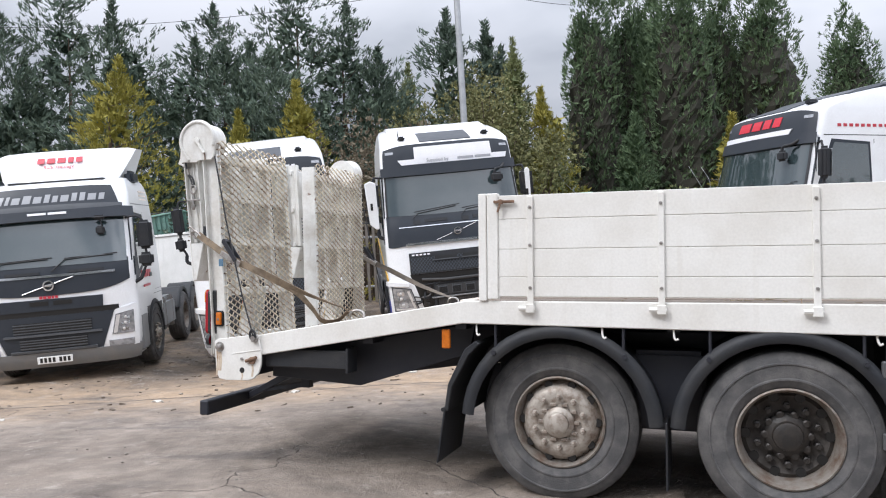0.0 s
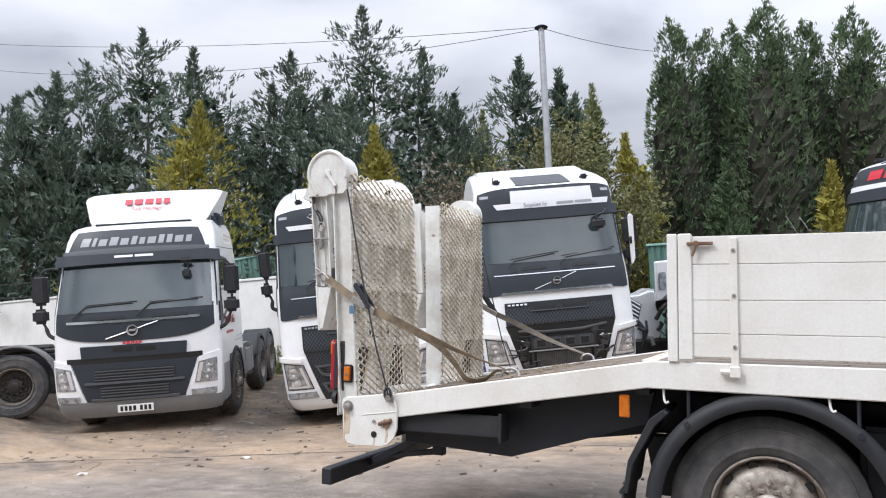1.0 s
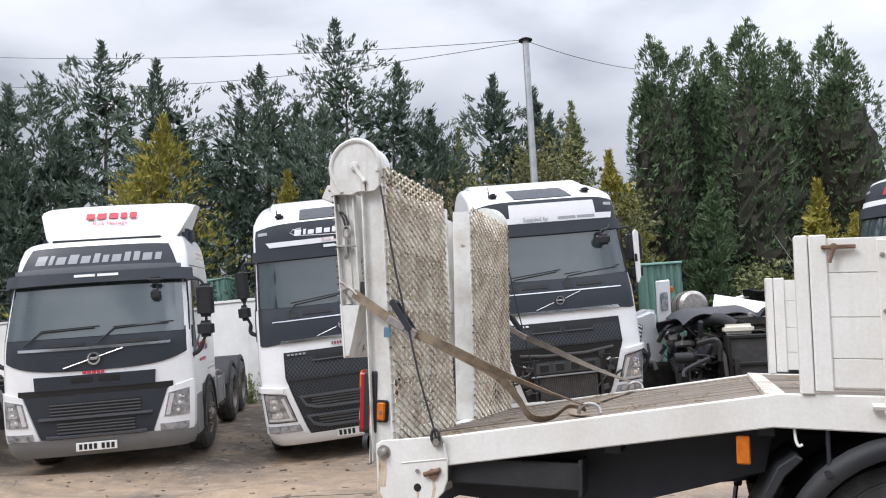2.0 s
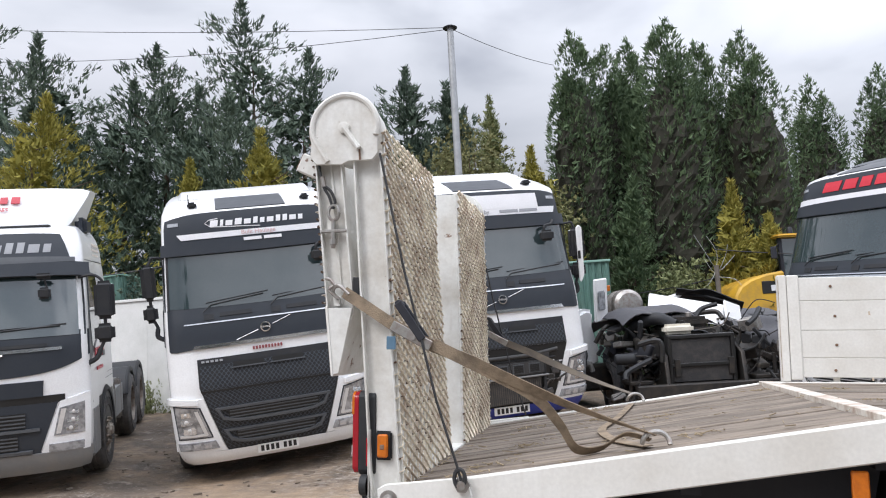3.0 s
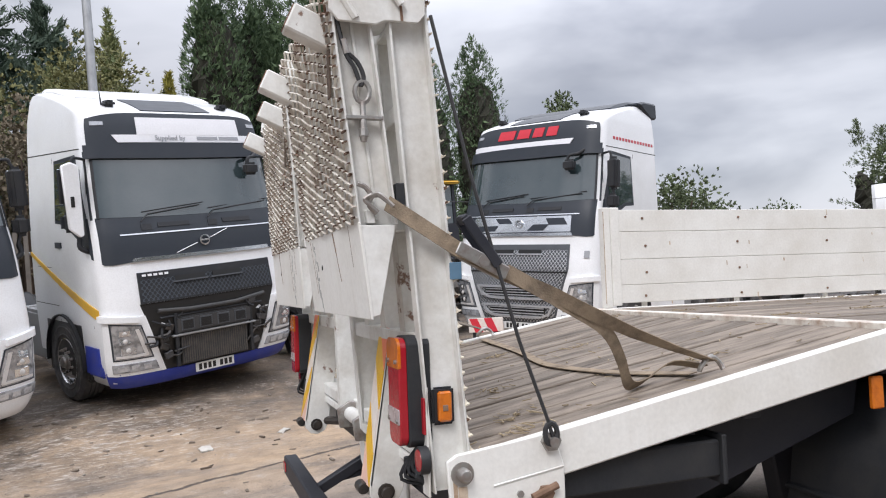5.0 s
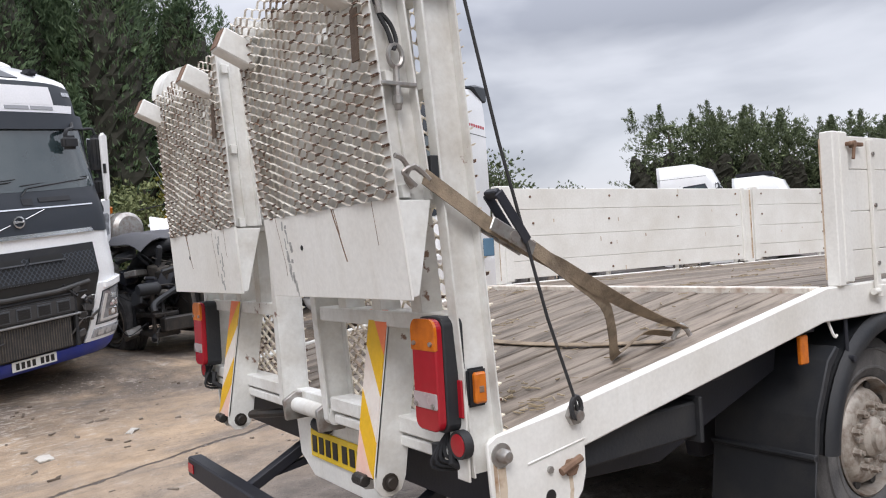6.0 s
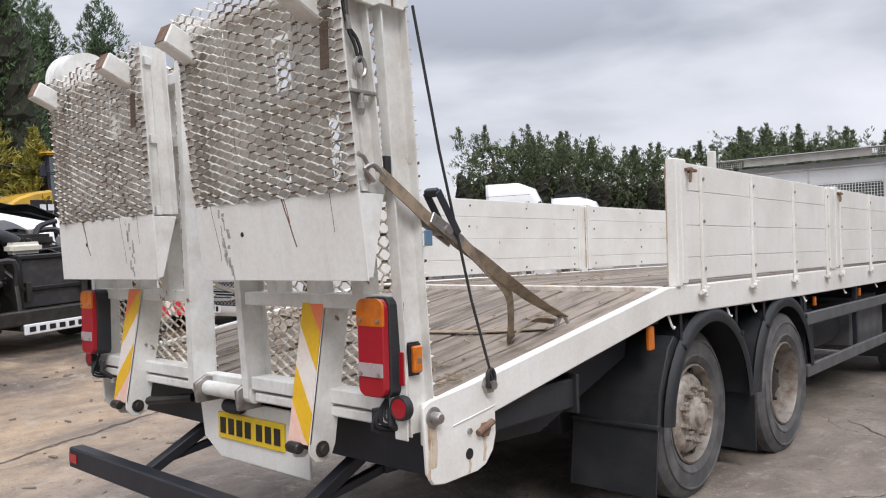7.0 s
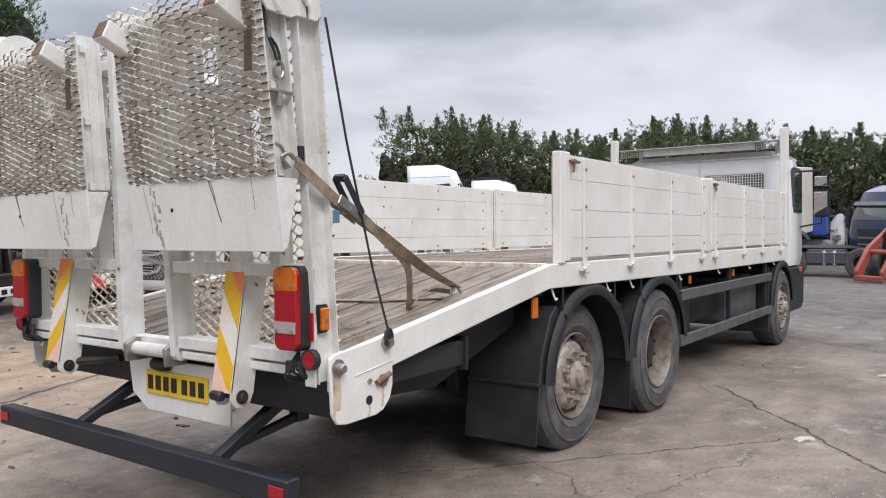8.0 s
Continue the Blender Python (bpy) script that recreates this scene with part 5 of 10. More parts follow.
def dropside(x0, x1, sgn, posts, seed):
    ya = -1.262 if sgn < 0 else 1.205
    yb = ya + 0.057
    side = part("dropside", box(x0, x0 + 0.075, ya - 0.002, yb + 0.002, DECK + 0.012, 2.03, 0.006), M_WHITE, FLAT, "white panelled dropside")
    part("end_stile", box(x1 - 0.05, x1, ya - 0.002, yb + 0.002, DECK + 0.012, 2.02, 0.006), M_WHITE, side)
    zs = [DECK + 0.03, 1.47, 1.655, 1.855, 2.015]
    for k in range(4):
        part("side_plank", box(x0 + 0.075, x1 - 0.05, ya + 0.012, yb - 0.012, zs[k] + 0.0014, zs[k + 1] - 0.0014, 0.0025), M_WHITE, side)
    part("inner_sheet", box(x0 + 0.075, x1 - 0.05, ya + 0.02, yb - 0.02, zs[0], zs[4] - 0.004, 0.0), M_RAMP, side)
    for px in posts:
        yo = ya if sgn < 0 else yb
        y2 = yo - 0.007 * (1 if sgn < 0 else -1)
        st = part("hinge_strap", box(px - 0.02, px + 0.02, min(yo + 0.012 * -sgn, y2), max(yo + 0.012 * -sgn, y2), DECK - 0.06, 2.0, 0.003), M_WHITE, FLAT)
        part("hinge_knuckle", join(tube([(px - 0.075, y2 + sgn * 0.004, DECK - 0.045), (px + 0.03, y2 + sgn * 0.004, DECK - 0.045)], 0.016, 8), box(px - 0.028, px + 0.028, min(y2, y2 + sgn * 0.02), max(y2, y2 + sgn * 0.02), DECK - 0.075, DECK - 0.015, 0.004)), M_WHITE, st)
        for z in (1.40, 1.68, 1.93):
            part("strap_bolt", lathe([(0.011, 0), (0.011, sgn * 0.007), (0.001, sgn * 0.008)], (px, y2, z), "y", 6), M_STEEL, st)
    yn = yb if sgn < 0 else ya
    rn = random.Random(seed * 7 + (1 if sgn < 0 else 0))
    for px in posts:
        for z in (1.385, 1.56, 1.76, 1.96):
            if rn.random() < 0.7:
                part("inner_bolt", lathe([(0.010, 0), (0.010, -sgn * 0.006), (0.001, -sgn * 0.008)], (px + rn.uniform(-0.02, 0.02), yn + sgn * 0.012, z + rn.uniform(-0.01, 0.01)), "y", 6), M_RUST, side)
    for k in range(10):
        px, z = rn.uniform(x0 + 0.2, x1 - 0.2), rn.choice((1.36, 1.40, 1.62, 1.80, 1.98)) + rn.uniform(-0.03, 0.03)
        part("rust_spot", ribbon([(px, yn + sgn * 0.0115, z), (px + 0.002, yn + sgn * 0.0115, z - rn.uniform(0.012, 0.05))], (1, 0, 0), rn.uniform(0.004, 0.012), 0.0008), M_RUNS, side)
    part("rusty_edge", ribbon([(x0 - 0.0585, yn, 1.34), (x0 - 0.0585, yn, 1.66), (x0 - 0.0585, yn, 2.0)], (0, 1, 0), 0.018, 0.001), M_RUNS, side)
    yo = ya if sgn < 0 else yb
    for lx_ in (x0 + 0.10,):
        part("latch", join(box(lx_ - 0.05, lx_ + 0.09, min(yo, yo + sgn * 0.02), max(yo, yo + sgn * 0.02), 1.962, 1.980, 0.003), lathe([(0.017, 0), (0.017, sgn * 0.026), (0.001, sgn * 0.028)], (lx_, yo, 1.97), "y", 10), tube([(lx_, yo + sgn * 0.02, 1.97), (lx_ - 0.02, yo + sgn * 0.022, 1.90)], 0.008)), M_RUST, side, "rusty dropside latch")
    return side


for sgn in (-1, 1):
    dropside(2.112, 5.10, sgn, (2.405, 3.235, 4.11, 4.98), 1)
    dropside(5.24, 8.62, sgn, (5.40, 6.47, 7.31, 8.28), 2)
    part("middle_post", box(5.11, 5.23, min(sgn * 1.21, sgn * 1.258), max(sgn * 1.21, sgn * 1.258), DECK, 2.01, 0.006), M_WHITE, FLAT)
    part("rear_post_edge", box(2.052, 2.107, min(sgn * 1.20, sgn * 1.264), max(sgn * 1.20, sgn * 1.264), DECK, 2.03, 0.005), M_WHITE, FLAT, "white end post with rusty edge")
    part("head_post", box(8.64, 8.74, min(sgn * 1.16, sgn * 1.26), max(sgn * 1.16, sgn * 1.26), DECK, 2.90, 0.01), M_WHITE, FLAT, "tall white headboard post")

# headboard with mesh
hb = part("headboard", box(8.66, 8.72, -1.16, 1.16, DECK, 2.0, 0.004), M_WHITE, FLAT, "white sheet headboard")
for ya, yb in ((-0.90, -0.06), (0.08, 0.88)):
    wires = []
    for k in range(int((yb - ya) / 0.036) + 1):
        wires.append(box(8.915, 8.919, ya + k * 0.036 - 0.003, ya + k * 0.036 + 0.003, 2.0, 2.34, 0))
    for k in range(10):
        wires.append(box(8.911, 8.915, ya, yb, 2.005 + k * 0.037 - 0.003, 2.005 + k * 0.037 + 0.003, 0))
    tagged(part("window_guard", join(*wires), M_RAMP, FLAT, "wire mesh window guard", smooth=False), kind="stuff")
part("cab_canopy", prism([(8.72, 2.735), (8.74, 2.75), (9.55, 2.825), (9.55, 2.81)], "xz", -1.18, 1.18, 0.004), M_GREYP, FLAT, "thin sheet canopy over the cab roof")
part("canopy_back", box(8.80, 8.815, -0.80, 0.80, 2.64, 2.738, 0.002), M_RAMP, FLAT)
for ya, yb in ((-1.16, -0.80), (0.80, 1.16)):
    mesh_ = [box(8.804, 8.808, ya + k * 0.03 - 0.003, ya + k * 0.03 + 0.003, 2.64, 2.738, 0) for k in range(13)] + [box(8.809, 8.813, ya, yb, 2.645 + k * 0.03 - 0.003, 2.645 + k * 0.03 + 0.003, 0) for k in range(4)]
    tagged(part("canopy_mesh", join(*mesh_), M_RAMP, FLAT, smooth=False), kind="stuff")
part("cab_gutter", join(tube([(8.94, -1.10, 2.545), (8.94, 1.10, 2.545)], 0.014, 8), tube([(8.94, -1.10, 2.545), (9.02, -1.165, 2.545), (9.9, -1.12, 2.545)], 0.014, 8)), M_RAMP, FLAT)
part("cab_seam", box(8.938, 8.946, -0.012, 0.012, 1.9, 2.52, 0.002), M_RAMP, FLAT)
for y in (-1.0, 0.0, 1.0):
    part("canopy_strut", box(9.2, 9.24, y - 0.02, y + 0.02, 2.5, 2.755, 0.003), M_RAMP, FLAT)

# the flatbed's own cab, seen from behind
cab_ring = [(8.95, -1.17), (9.05, -1.23), (9.75, -1.23), (10.0, -1.10), (10.06, -0.6), (10.06, 0.6), (10.0, 1.10), (9.75, 1.23), (9.05, 1.23), (8.95, 1.17)]
bm = bmesh.new()
rings = []
for z, k, dx in ((1.02, 0.98, 0), (1.15, 1.0, 0), (1.75, 1.0, 0), (2.38, 0.965, 0.0), (2.54, 0.93, 0.02), (2.63, 0.80, 0.08)):
    rings.append([bm.verts.new((8.95 + (x - 8.95) * (1 - 0.08 * max(0, z - 1.75)) + dx, y * k, z)) for x, y in cab_ring])
for a, b in zip(rings, rings[1:]):
    for i in range(len(a)):
        bm.faces.new((a[i], a[(i + 1) % len(a)], b[(i + 1) % len(a)], b[i]))
bm.faces.new(rings[0][::-1])
bm.faces.new(rings[-1])
fcab = part("lorry_cab", bm, M_CAB, FLAT, "white lorry cab with barred rear window")
for ya, yb in ((-0.89, -0.07), (0.09, 0.87)):
    part("rear_window", box(8.925, 8.955, ya, yb, 2.02, 2.32, 0.05, 3), M_GLASS, fcab)
part("side_window", box(9.15, 9.70, -1.245, -1.20, 1.75, 2.40, 0.03, 2), M_GLASS, fcab)
for y in (-1, 1):
    part("cab_step", box(9.12, 9.98, min(y * 1.20, y * 0.8), max(y * 1.20, y * 0.8), 0.36, 1.0, 0.03), M_BLACK, FLAT)
part("front_bumper", box(9.9, 10.08, -1.2, 1.2, 0.4, 1.0, 0.04, 2), M_BLACK, FLAT)
part("wheel_arch", mudguard(8.50, 5, 175, -1.25, -0.8, r=0.60), M_RUBBER, FLAT)
mir = part("door_mirror", box(9.60, 9.72, -1.615, -1.395, 1.70, 2.09, 0.03, 2), M_RUBBER, FLAT, "tall black door mirror")
wide = part("wide_angle_mirror", box(9.60, 9.72, -1.605, -1.405, 2.12, 2.30, 0.03, 2), M_RUBBER, FLAT, "small black wide-angle mirror")
part("mirror_arm", tube([(9.60, -1.18, 2.36), (9.66, -1.505, 2.37), (9.66, -1.505, 2.28)], 0.014), M_RUBBER, mir)
part("mirror_arm", tube([(9.60, -1.22, 1.56), (9.66, -1.505, 1.62), (9.66, -1.505, 1.72)], 0.014), M_RUBBER, mir)
part("mirror_stay", tube([(9.66, -1.505, 2.05), (9.66, -1.505, 2.16)], 0.016), M_RUBBER, mir)
part("mirror_glass", shift(box(-0.004, 0.004, -0.088, 0.088, -0.165, 0.165, 0.003), pose(9.582, -1.505, 1.895, 0, -13, 8)), M_CHROME, mir)
part("mirror_glass", shift(box(-0.004, 0.004, -0.080, 0.080, -0.070, 0.070, 0.003), pose(9.588, -1.505, 2.21, 0, -14, 8)), M_CHROME, wide)
part("indicator", box(9.55, 9.62, -1.26, -1.23, 0.92, 0.98, 0.005), M_AMBER, fcab)

# deck planks
random.seed(5)
n = 16
pw = 2.40 / n
for k in range(n):
    y0 = -1.20 + k * pw + 0.007
    y1 = y0 + pw - 0.014
    dz = random.uniform(-0.003, 0.003)
    for x0, x1 in ((0.055, BEND - 0.062),):
        poly = [(x0, tail_z(x0) - 0.045), (x0, tail_z(x0) - 0.012 + dz), (x1, tail_z(x1) - 0.012 + dz), (x1, tail_z(x1) - 0.045)]
        part("tail_plank", prism(poly, "xz", y0, y1, 0.004), M_WOOD, FLAT)
    cuts = [BEND + 0.032, 5.2 + random.uniform(-0.6, 0.6), 8.64]
    for x0, x1 in zip(cuts, cuts[1:]):
        part("deck_plank", box(x0 + 0.002, x1 - 0.002, y0, y1, DECK - 0.05, DECK - 0.008 + dz, 0.004), M_WOOD, FLAT)
# added black sheet, close under the boards so that their gaps look dark
part("deck_under_sheet", prism([(0.03, tail_z(0.03) - 0.06), (0.03, tail_z(0.03) - 0.022), (BEND, DECK - 0.022), (8.6, DECK - 0.022), (8.6, DECK - 0.065), (BEND, DECK - 0.065)], "xz", -1.199, 1.199), M_BLACK, FLAT)
for y in (-1.12, 1.12):
    ring_ = part("lashing_ring", tube([(1.08 + 0.055 * math.cos(a), y + 0.012 * math.sin(a * 2), tail_z(1.08) + 0.012 + 0.05 * math.sin(a)) for a in [math.pi * k / 12 for k in range(13)]], 0.010, 8), M_STEEL, FLAT, "steel lashing ring on the deck")
part("strap_bolt_plate", join(lathe([(0.034, 0), (0.034, -0.02), (0.001, -0.022)], (0.314, -1.265, 1.018), "y", 6), lathe([(0.018, -0.02), (0.018, -0.04), (0.001, -0.04)], (0.314, -1.265, 1.018), "y", 8)), M_STEEL, FLAT)


# ratchet straps and the stay cable
TILT_M = pose(0, 0, 0, 0, TRUCK_TILT, 0)


def strap(sgn, m_main, m_tail, label):
    root = thing("ratchet_strap", TILT_M, label, "strap", "straps holding the ramps")
    y = sgn
    a, r0, r1, e = Vector((-0.205, 1.245 * y, 1.800)), Vector((0.02, 1.245 * y, 1.655)), Vector((0.17, 1.24 * y, 1.575)), Vector((1.08, 1.13 * y, tail_z(1.08) + 0.05))
    part("webbing", join(ribbon([a, a.lerp(r0, 0.5), r0], [(0.45, 0.1, 0.88)] * 3, 0.05), ribbon([r0, r0.lerp(r1, 0.5) + Vector((0, y * 0.012, 0)), r1], [(0.45, 0.1, 0.88)] * 3, 0.05)), m_main, root)
    pts = [r1, r1.lerp(e, 0.2), r1.lerp(e, 0.4) - Vector((0, 0, 0.012)), r1.lerp(e, 0.6) - Vector((0, 0, 0.018)), r1.lerp(e, 0.8) - Vector((0, 0, 0.012)), e]
    acr = [(0.45, 0.1, 0.88), (0.45, 0.2 * y, 0.85), (0.4, 0.45 * y, 0.75), (0.3, 0.7 * y, 0.55), (0.2, 0.9 * y, 0.3), (0.1, 1.0 * y, 0.15)]
    part("webbing", ribbon(pts, acr, 0.05), m_main, root)
    fr = part("ratchet", join(*[shift(box(-0.09, 0.10, k - 0.004, k + 0.004, -0.022, 0.022, 0.003), Matrix.Translation(r0.lerp(r1, 0.5) + Vector((0, y * 0.0, 0))) @ pose(0, 0, 0, 0, 28, 0)) for k in (-0.03, 0.03)]), M_STEEL, root, "steel ratchet buckle")
    part("ratchet_handle", shift(join(box(-0.02, 0.17, -0.034, -0.026, -0.018, 0.018, 0.004), box(-0.02, 0.17, 0.026, 0.034, -0.018, 0.018, 0.004), box(0.15, 0.18, -0.03, 0.03, -0.012, 0.012, 0.004)), Matrix.Translation(r0.lerp(r1, 0.8) + Vector((0, y * 0.01, 0.02))) @ pose(0, 0, 0, 0, -125, 0)), M_BLACK, fr)
    part("ratchet_spool", lathe([(0.02, -0.04), (0.02, 0.04)], tuple(r0.lerp(r1, 0.55)), "y", 12), M_STEEL, fr)
    part("hook", tube(smooth_curve([a + Vector((0.02, 0, -0.01)), a + Vector((-0.03, 0, 0.03)), a + Vector((-0.055, -0.01 * y, 0.0)), a + Vector((-0.03, -0.02 * y, -0.03))], 4), 0.008, 6), M_STEEL, root)
    if sgn < 0:
        tail = smooth_curve([r1 + Vector((0.02, -0.01, 0)), Vector((0.42, -1.20, 1.46)), Vector((0.60, -1.16, 1.36)), Vector((0.70, -1.10, 1.24)), Vector((0.76, -1.05, tail_z(0.76) + 0.03)), Vector((0.86, -1.0, tail_z(0.86) + 0.012)), Vector((0.96, -1.03, tail_z(0.96) + 0.06)), Vector((1.06, -1.10, tail_z(1.06) + 0.03))], 5)
        n_ = len(tail)
        part("loose_tail", ribbon(tail, [(0.35 - 0.2 * k / n_, 0.1 - 0.9 * k / n_, 0.85 - 0.6 * k / n_) for k in range(n_)], 0.05), m_tail, root)
        part("blue_tag", box(-0.01, 0.03, -1.262, -1.256, 1.555, 1.61, 0.002), mat("faded_blue_tag", (0.10, 0.19, 0.28), 0.7, amount=0.3), root)
    return root


strap(-1, M_STRAP, M_STRAP, "dirty tan ratchet strap pulled tight to the deck ring")
strap(1, M_STRAPD, M_STRAPD, "dark dirty ratchet strap on the far ramp")
cable = thing("stay_cable", TILT_M, "thin black wire stay from ramp top to side bolt", "cable")
part("wire", tube([(-0.045, -1.262, 2.40), (0.065, -1.272, 1.9), (0.21, -1.285, 1.35), (0.297, -1.292, 1.09), (0.314, -1.292, 1.03)], 0.006, 6), M_WIRE, cable)
part("thimble", tube([(0.307 + 0.022 * math.cos(a), -1.292, 1.045 + 0.035 * math.sin(a)) for a in [2 * math.pi * k / 12 for k in range(13)]], 0.009, 6), M_WIRE, cable)
cable2 = thing("stay_cable", TILT_M, "thin black wire stay on the far ramp", "cable")
part("wire", tube([(-0.03, 1.262, 2.40), (0.075, 1.272, 1.9), (0.21, 1.285, 1.35), (0.314, 1.292, 1.03)], 0.006, 6), M_WIRE, cable2)
sec = thing("loose_webbing", TILT_M, "tan webbing lying across the tail deck", "strap")
cross = smooth_curve([(1.05, -1.05, tail_z(1.05) + 0.002), (0.92, -0.7, tail_z(0.92) + 0.002), (0.86, -0.2, tail_z(0.86) + 0.002), (0.95, 0.3, tail_z(0.95) + 0.002), (1.05, 1.08, tail_z(1.05) + 0.002)], 6)
part("webbing", ribbon(cross, (1, 0.1, 0.16), 0.045), M_STRAP, sec)

# ---- articulated-lorry tractors ----
# local axes of a tractor: x across, y back from the nose, z up


class CabShape:
    """A rounded cab: front depth and half width by height, with a bowed nose."""

    def __init__(self, levels, bow=0.34, power=3.4):
        self.h, self.v, self.w = zip(*levels)
        self.bow, self.power = bow, power

    def at(self, u, h, off=0.0):
        v, w = float(np.interp(h, self.h, self.v)), float(np.interp(h, self.h, self.w))
        u = max(-1.0, min(1.0, u))
        d = self.bow * (1 - (1 - abs(u) ** self.power) ** (1 / self.power))
        p = Vector((u * w, v + d, h))
        if off:
            e = 0.02
            ub, ua = max(-0.999, u - e), min(0.999, u + e)
            tu = self.at(ua, h) - self.at(ub, h)
            th = self.at(u, min(self.h[-1], h + e)) - self.at(u, max(self.h[0], h - e))
            nrm = tu.cross(th)
            if nrm.length > 1e-9:
                p += nrm.normalized() * off
        return p


def spread(n=26):
    """Places across the nose, closer together at the corners."""
    return [math.sin(math.pi / 2 * math.sin(math.pi / 2 * (-1 + 2 * k / n))) for k in range(n + 1)]


def cab_shell(shape, back, heights):
    bm = bmesh.new()
    us = spread()
    rings = []
    for h in heights:
        front = [bm.verts.new(shape.at(u, h)) for u in us]
        w = float(np.interp(h, shape.h, shape.w))
        front.append(bm.verts.new((w, back - 0.08, h)))
        front.append(bm.verts.new((w - 0.08, back, h)))
        front.append(bm.verts.new((-w + 0.08, back, h)))
        front.append(bm.verts.new((-w, back - 0.08, h)))
        rings.append(front)
    for a, b in zip(rings, rings[1:]):
        for i in range(len(a)):
            j = (i + 1) % len(a)
            bm.faces.new((a[i], a[j], b[j], b[i]))
    bm.faces.new(rings[0][::-1])
    bm.faces.new(rings[-1])
    return bm


def patch(shape, u0, u1, h0, h1, off=0.008, thick=0.03, nu=18, nh=6):
    """A panel laid on the nose; u0, u1 may be functions of height, h0, h1 of the place across."""
    f = lambda q: q if callable(q) else (lambda _: q)  # noqa: E731
    u0, u1, h0, h1 = f(u0), f(u1), f(h0), f(h1)
    bm = bmesh.new()
    hm = (h0(0) + h1(0)) / 2
    grid = []
    for j in range(nh + 1):
        row = []
        for i in range(nu + 1):
            t = i / nu
            uu = u0(hm) + (u1(hm) - u0(hm)) * t
            h = h0(uu) + (h1(uu) - h0(uu)) * j / nh
            u = u0(h) + (u1(h) - u0(h)) * t
            row.append((bm.verts.new(shape.at(u, h, off)), bm.verts.new(shape.at(u, h, off - thick))))
        grid.append(row)
    for j in range(nh):
        for i in range(nu):
            bm.faces.new((grid[j][i][0], grid[j][i + 1][0], grid[j + 1][i + 1][0], grid[j + 1][i][0]))
            bm.faces.new((grid[j][i][1], grid[j + 1][i][1], grid[j + 1][i + 1][1], grid[j][i + 1][1]))
    for i in range(nu):
        bm.faces.new((grid[0][i][0], grid[0][i][1], grid[0][i + 1][1], grid[0][i + 1][0]))
        bm.faces.new((grid[nh][i][0], grid[nh][i + 1][0], grid[nh][i + 1][1], grid[nh][i][1]))
    for j in range(nh):
        bm.faces.new((grid[j][0][0], grid[j + 1][0][0], grid[j + 1][0][1], grid[j][0][1]))
        bm.faces.new((grid[j][nu][0], grid[j][nu][1], grid[j + 1][nu][1], grid[j + 1][nu][0]))
    return bm


def on_nose(shape, pts, off, r, seg=6):
    return tube([shape.at(u, h, off) for u, h in pts], r, seg)


def lettering(parent, shape, body, u, h, size, material, off=0.014, tilt=0.0):
    """Readable words set on the nose, or on a flat part of it."""
    me = text_mesh(body, size)
    p = shape.at(u, h, off)
    a, b = shape.at(u, h - 0.05), shape.at(u, h + 0.05)
    lean = math.degrees(math.atan2(b.y - a.y, b.z - a.z))
    me.transform(Matrix.Translation(p) @ pose(0, 0, 0, 90 - lean, 0, 0))
    return part("lettering", me, material, parent, smooth=False)


def name_bars(parent, shape, u0, u1, h0, h1, n, material, off=0.016, gap=0.35):
    """Writing that is not spelled out: plain bars of its size and colour."""
    w = (u1 - u0) / n
    for k in range(n):
        part("sign_bar", patch(shape, u0 + k * w, u0 + (k + 1 - gap) * w, h0, h1, off, 0.012, 3, 2), material, parent, smooth=False)


def wordmark(parent, shape, u0, u1, h0, h1, widths, material, off=0.018, slant=0.18):
    """A maker's mark as a row of plain leaning blocks of the given relative widths and heights."""
    total = sum(w for w, _ in widths) + 0.32 * (len(widths) - 1)
    lean_ = slant * (h1 - h0) / float(np.interp(h0, shape.h, shape.w))
    u = u0
    for w, tall in widths:
        du = (u1 - u0) * w / total
        part("sign_shape", patch(shape, lambda h, u=u: u + lean_ * (h - h0) / (h1 - h0), lambda h, u=u, du=du: u + du + lean_ * (h - h0) / (h1 - h0), h0, h0 + tall * (h1 - h0), off, 0.012, 1, 2), material, parent, smooth=False)
        u += du + (u1 - u0) * 0.32 / total


LONG_MARK = ((1.0, 1.0), (0.4, 1.0), (0.9, 0.8), (0.9, 1.0), (0.9, 0.8), (0.6, 1.0), (0.6, 0.8), (0.9, 0.8), (0.6, 1.0), (0.6, 1.0), (0.9, 0.8), (0.6, 0.8))
SHORT_MARK = ((0.9, 1.0), (1.0, 1.0), (1.0, 1.0), (0.7, 1.0), (0.8, 1.0))
FH_LEVELS = [(0.30, 0.16, 1.13), (0.36, 0.10, 1.17), (0.46, 0.065, 1.20), (0.60, 0.035, 1.225), (1.0, 0.0, 1.24), (1.27, 0.0, 1.245), (1.6, 0.06, 1.245), (1.85, 0.09, 1.24), (2.05, 0.13, 1.235), (2.25, 0.20, 1.225),
             (2.6, 0.28, 1.205), (2.95, 0.35, 1.185), (3.05, 0.37, 1.18), (3.3, 0.42, 1.165), (3.45, 0.465, 1.15), (3.49, 0.50, 1.145), (3.54, 0.62, 1.135), (3.62, 0.86, 1.12), (3.71, 1.2, 1.10), (3.79, 1.55, 1.075),
             (3.85, 1.85, 1.04), (3.885, 2.05, 0.99), (3.895, 2.15, 0.94)]
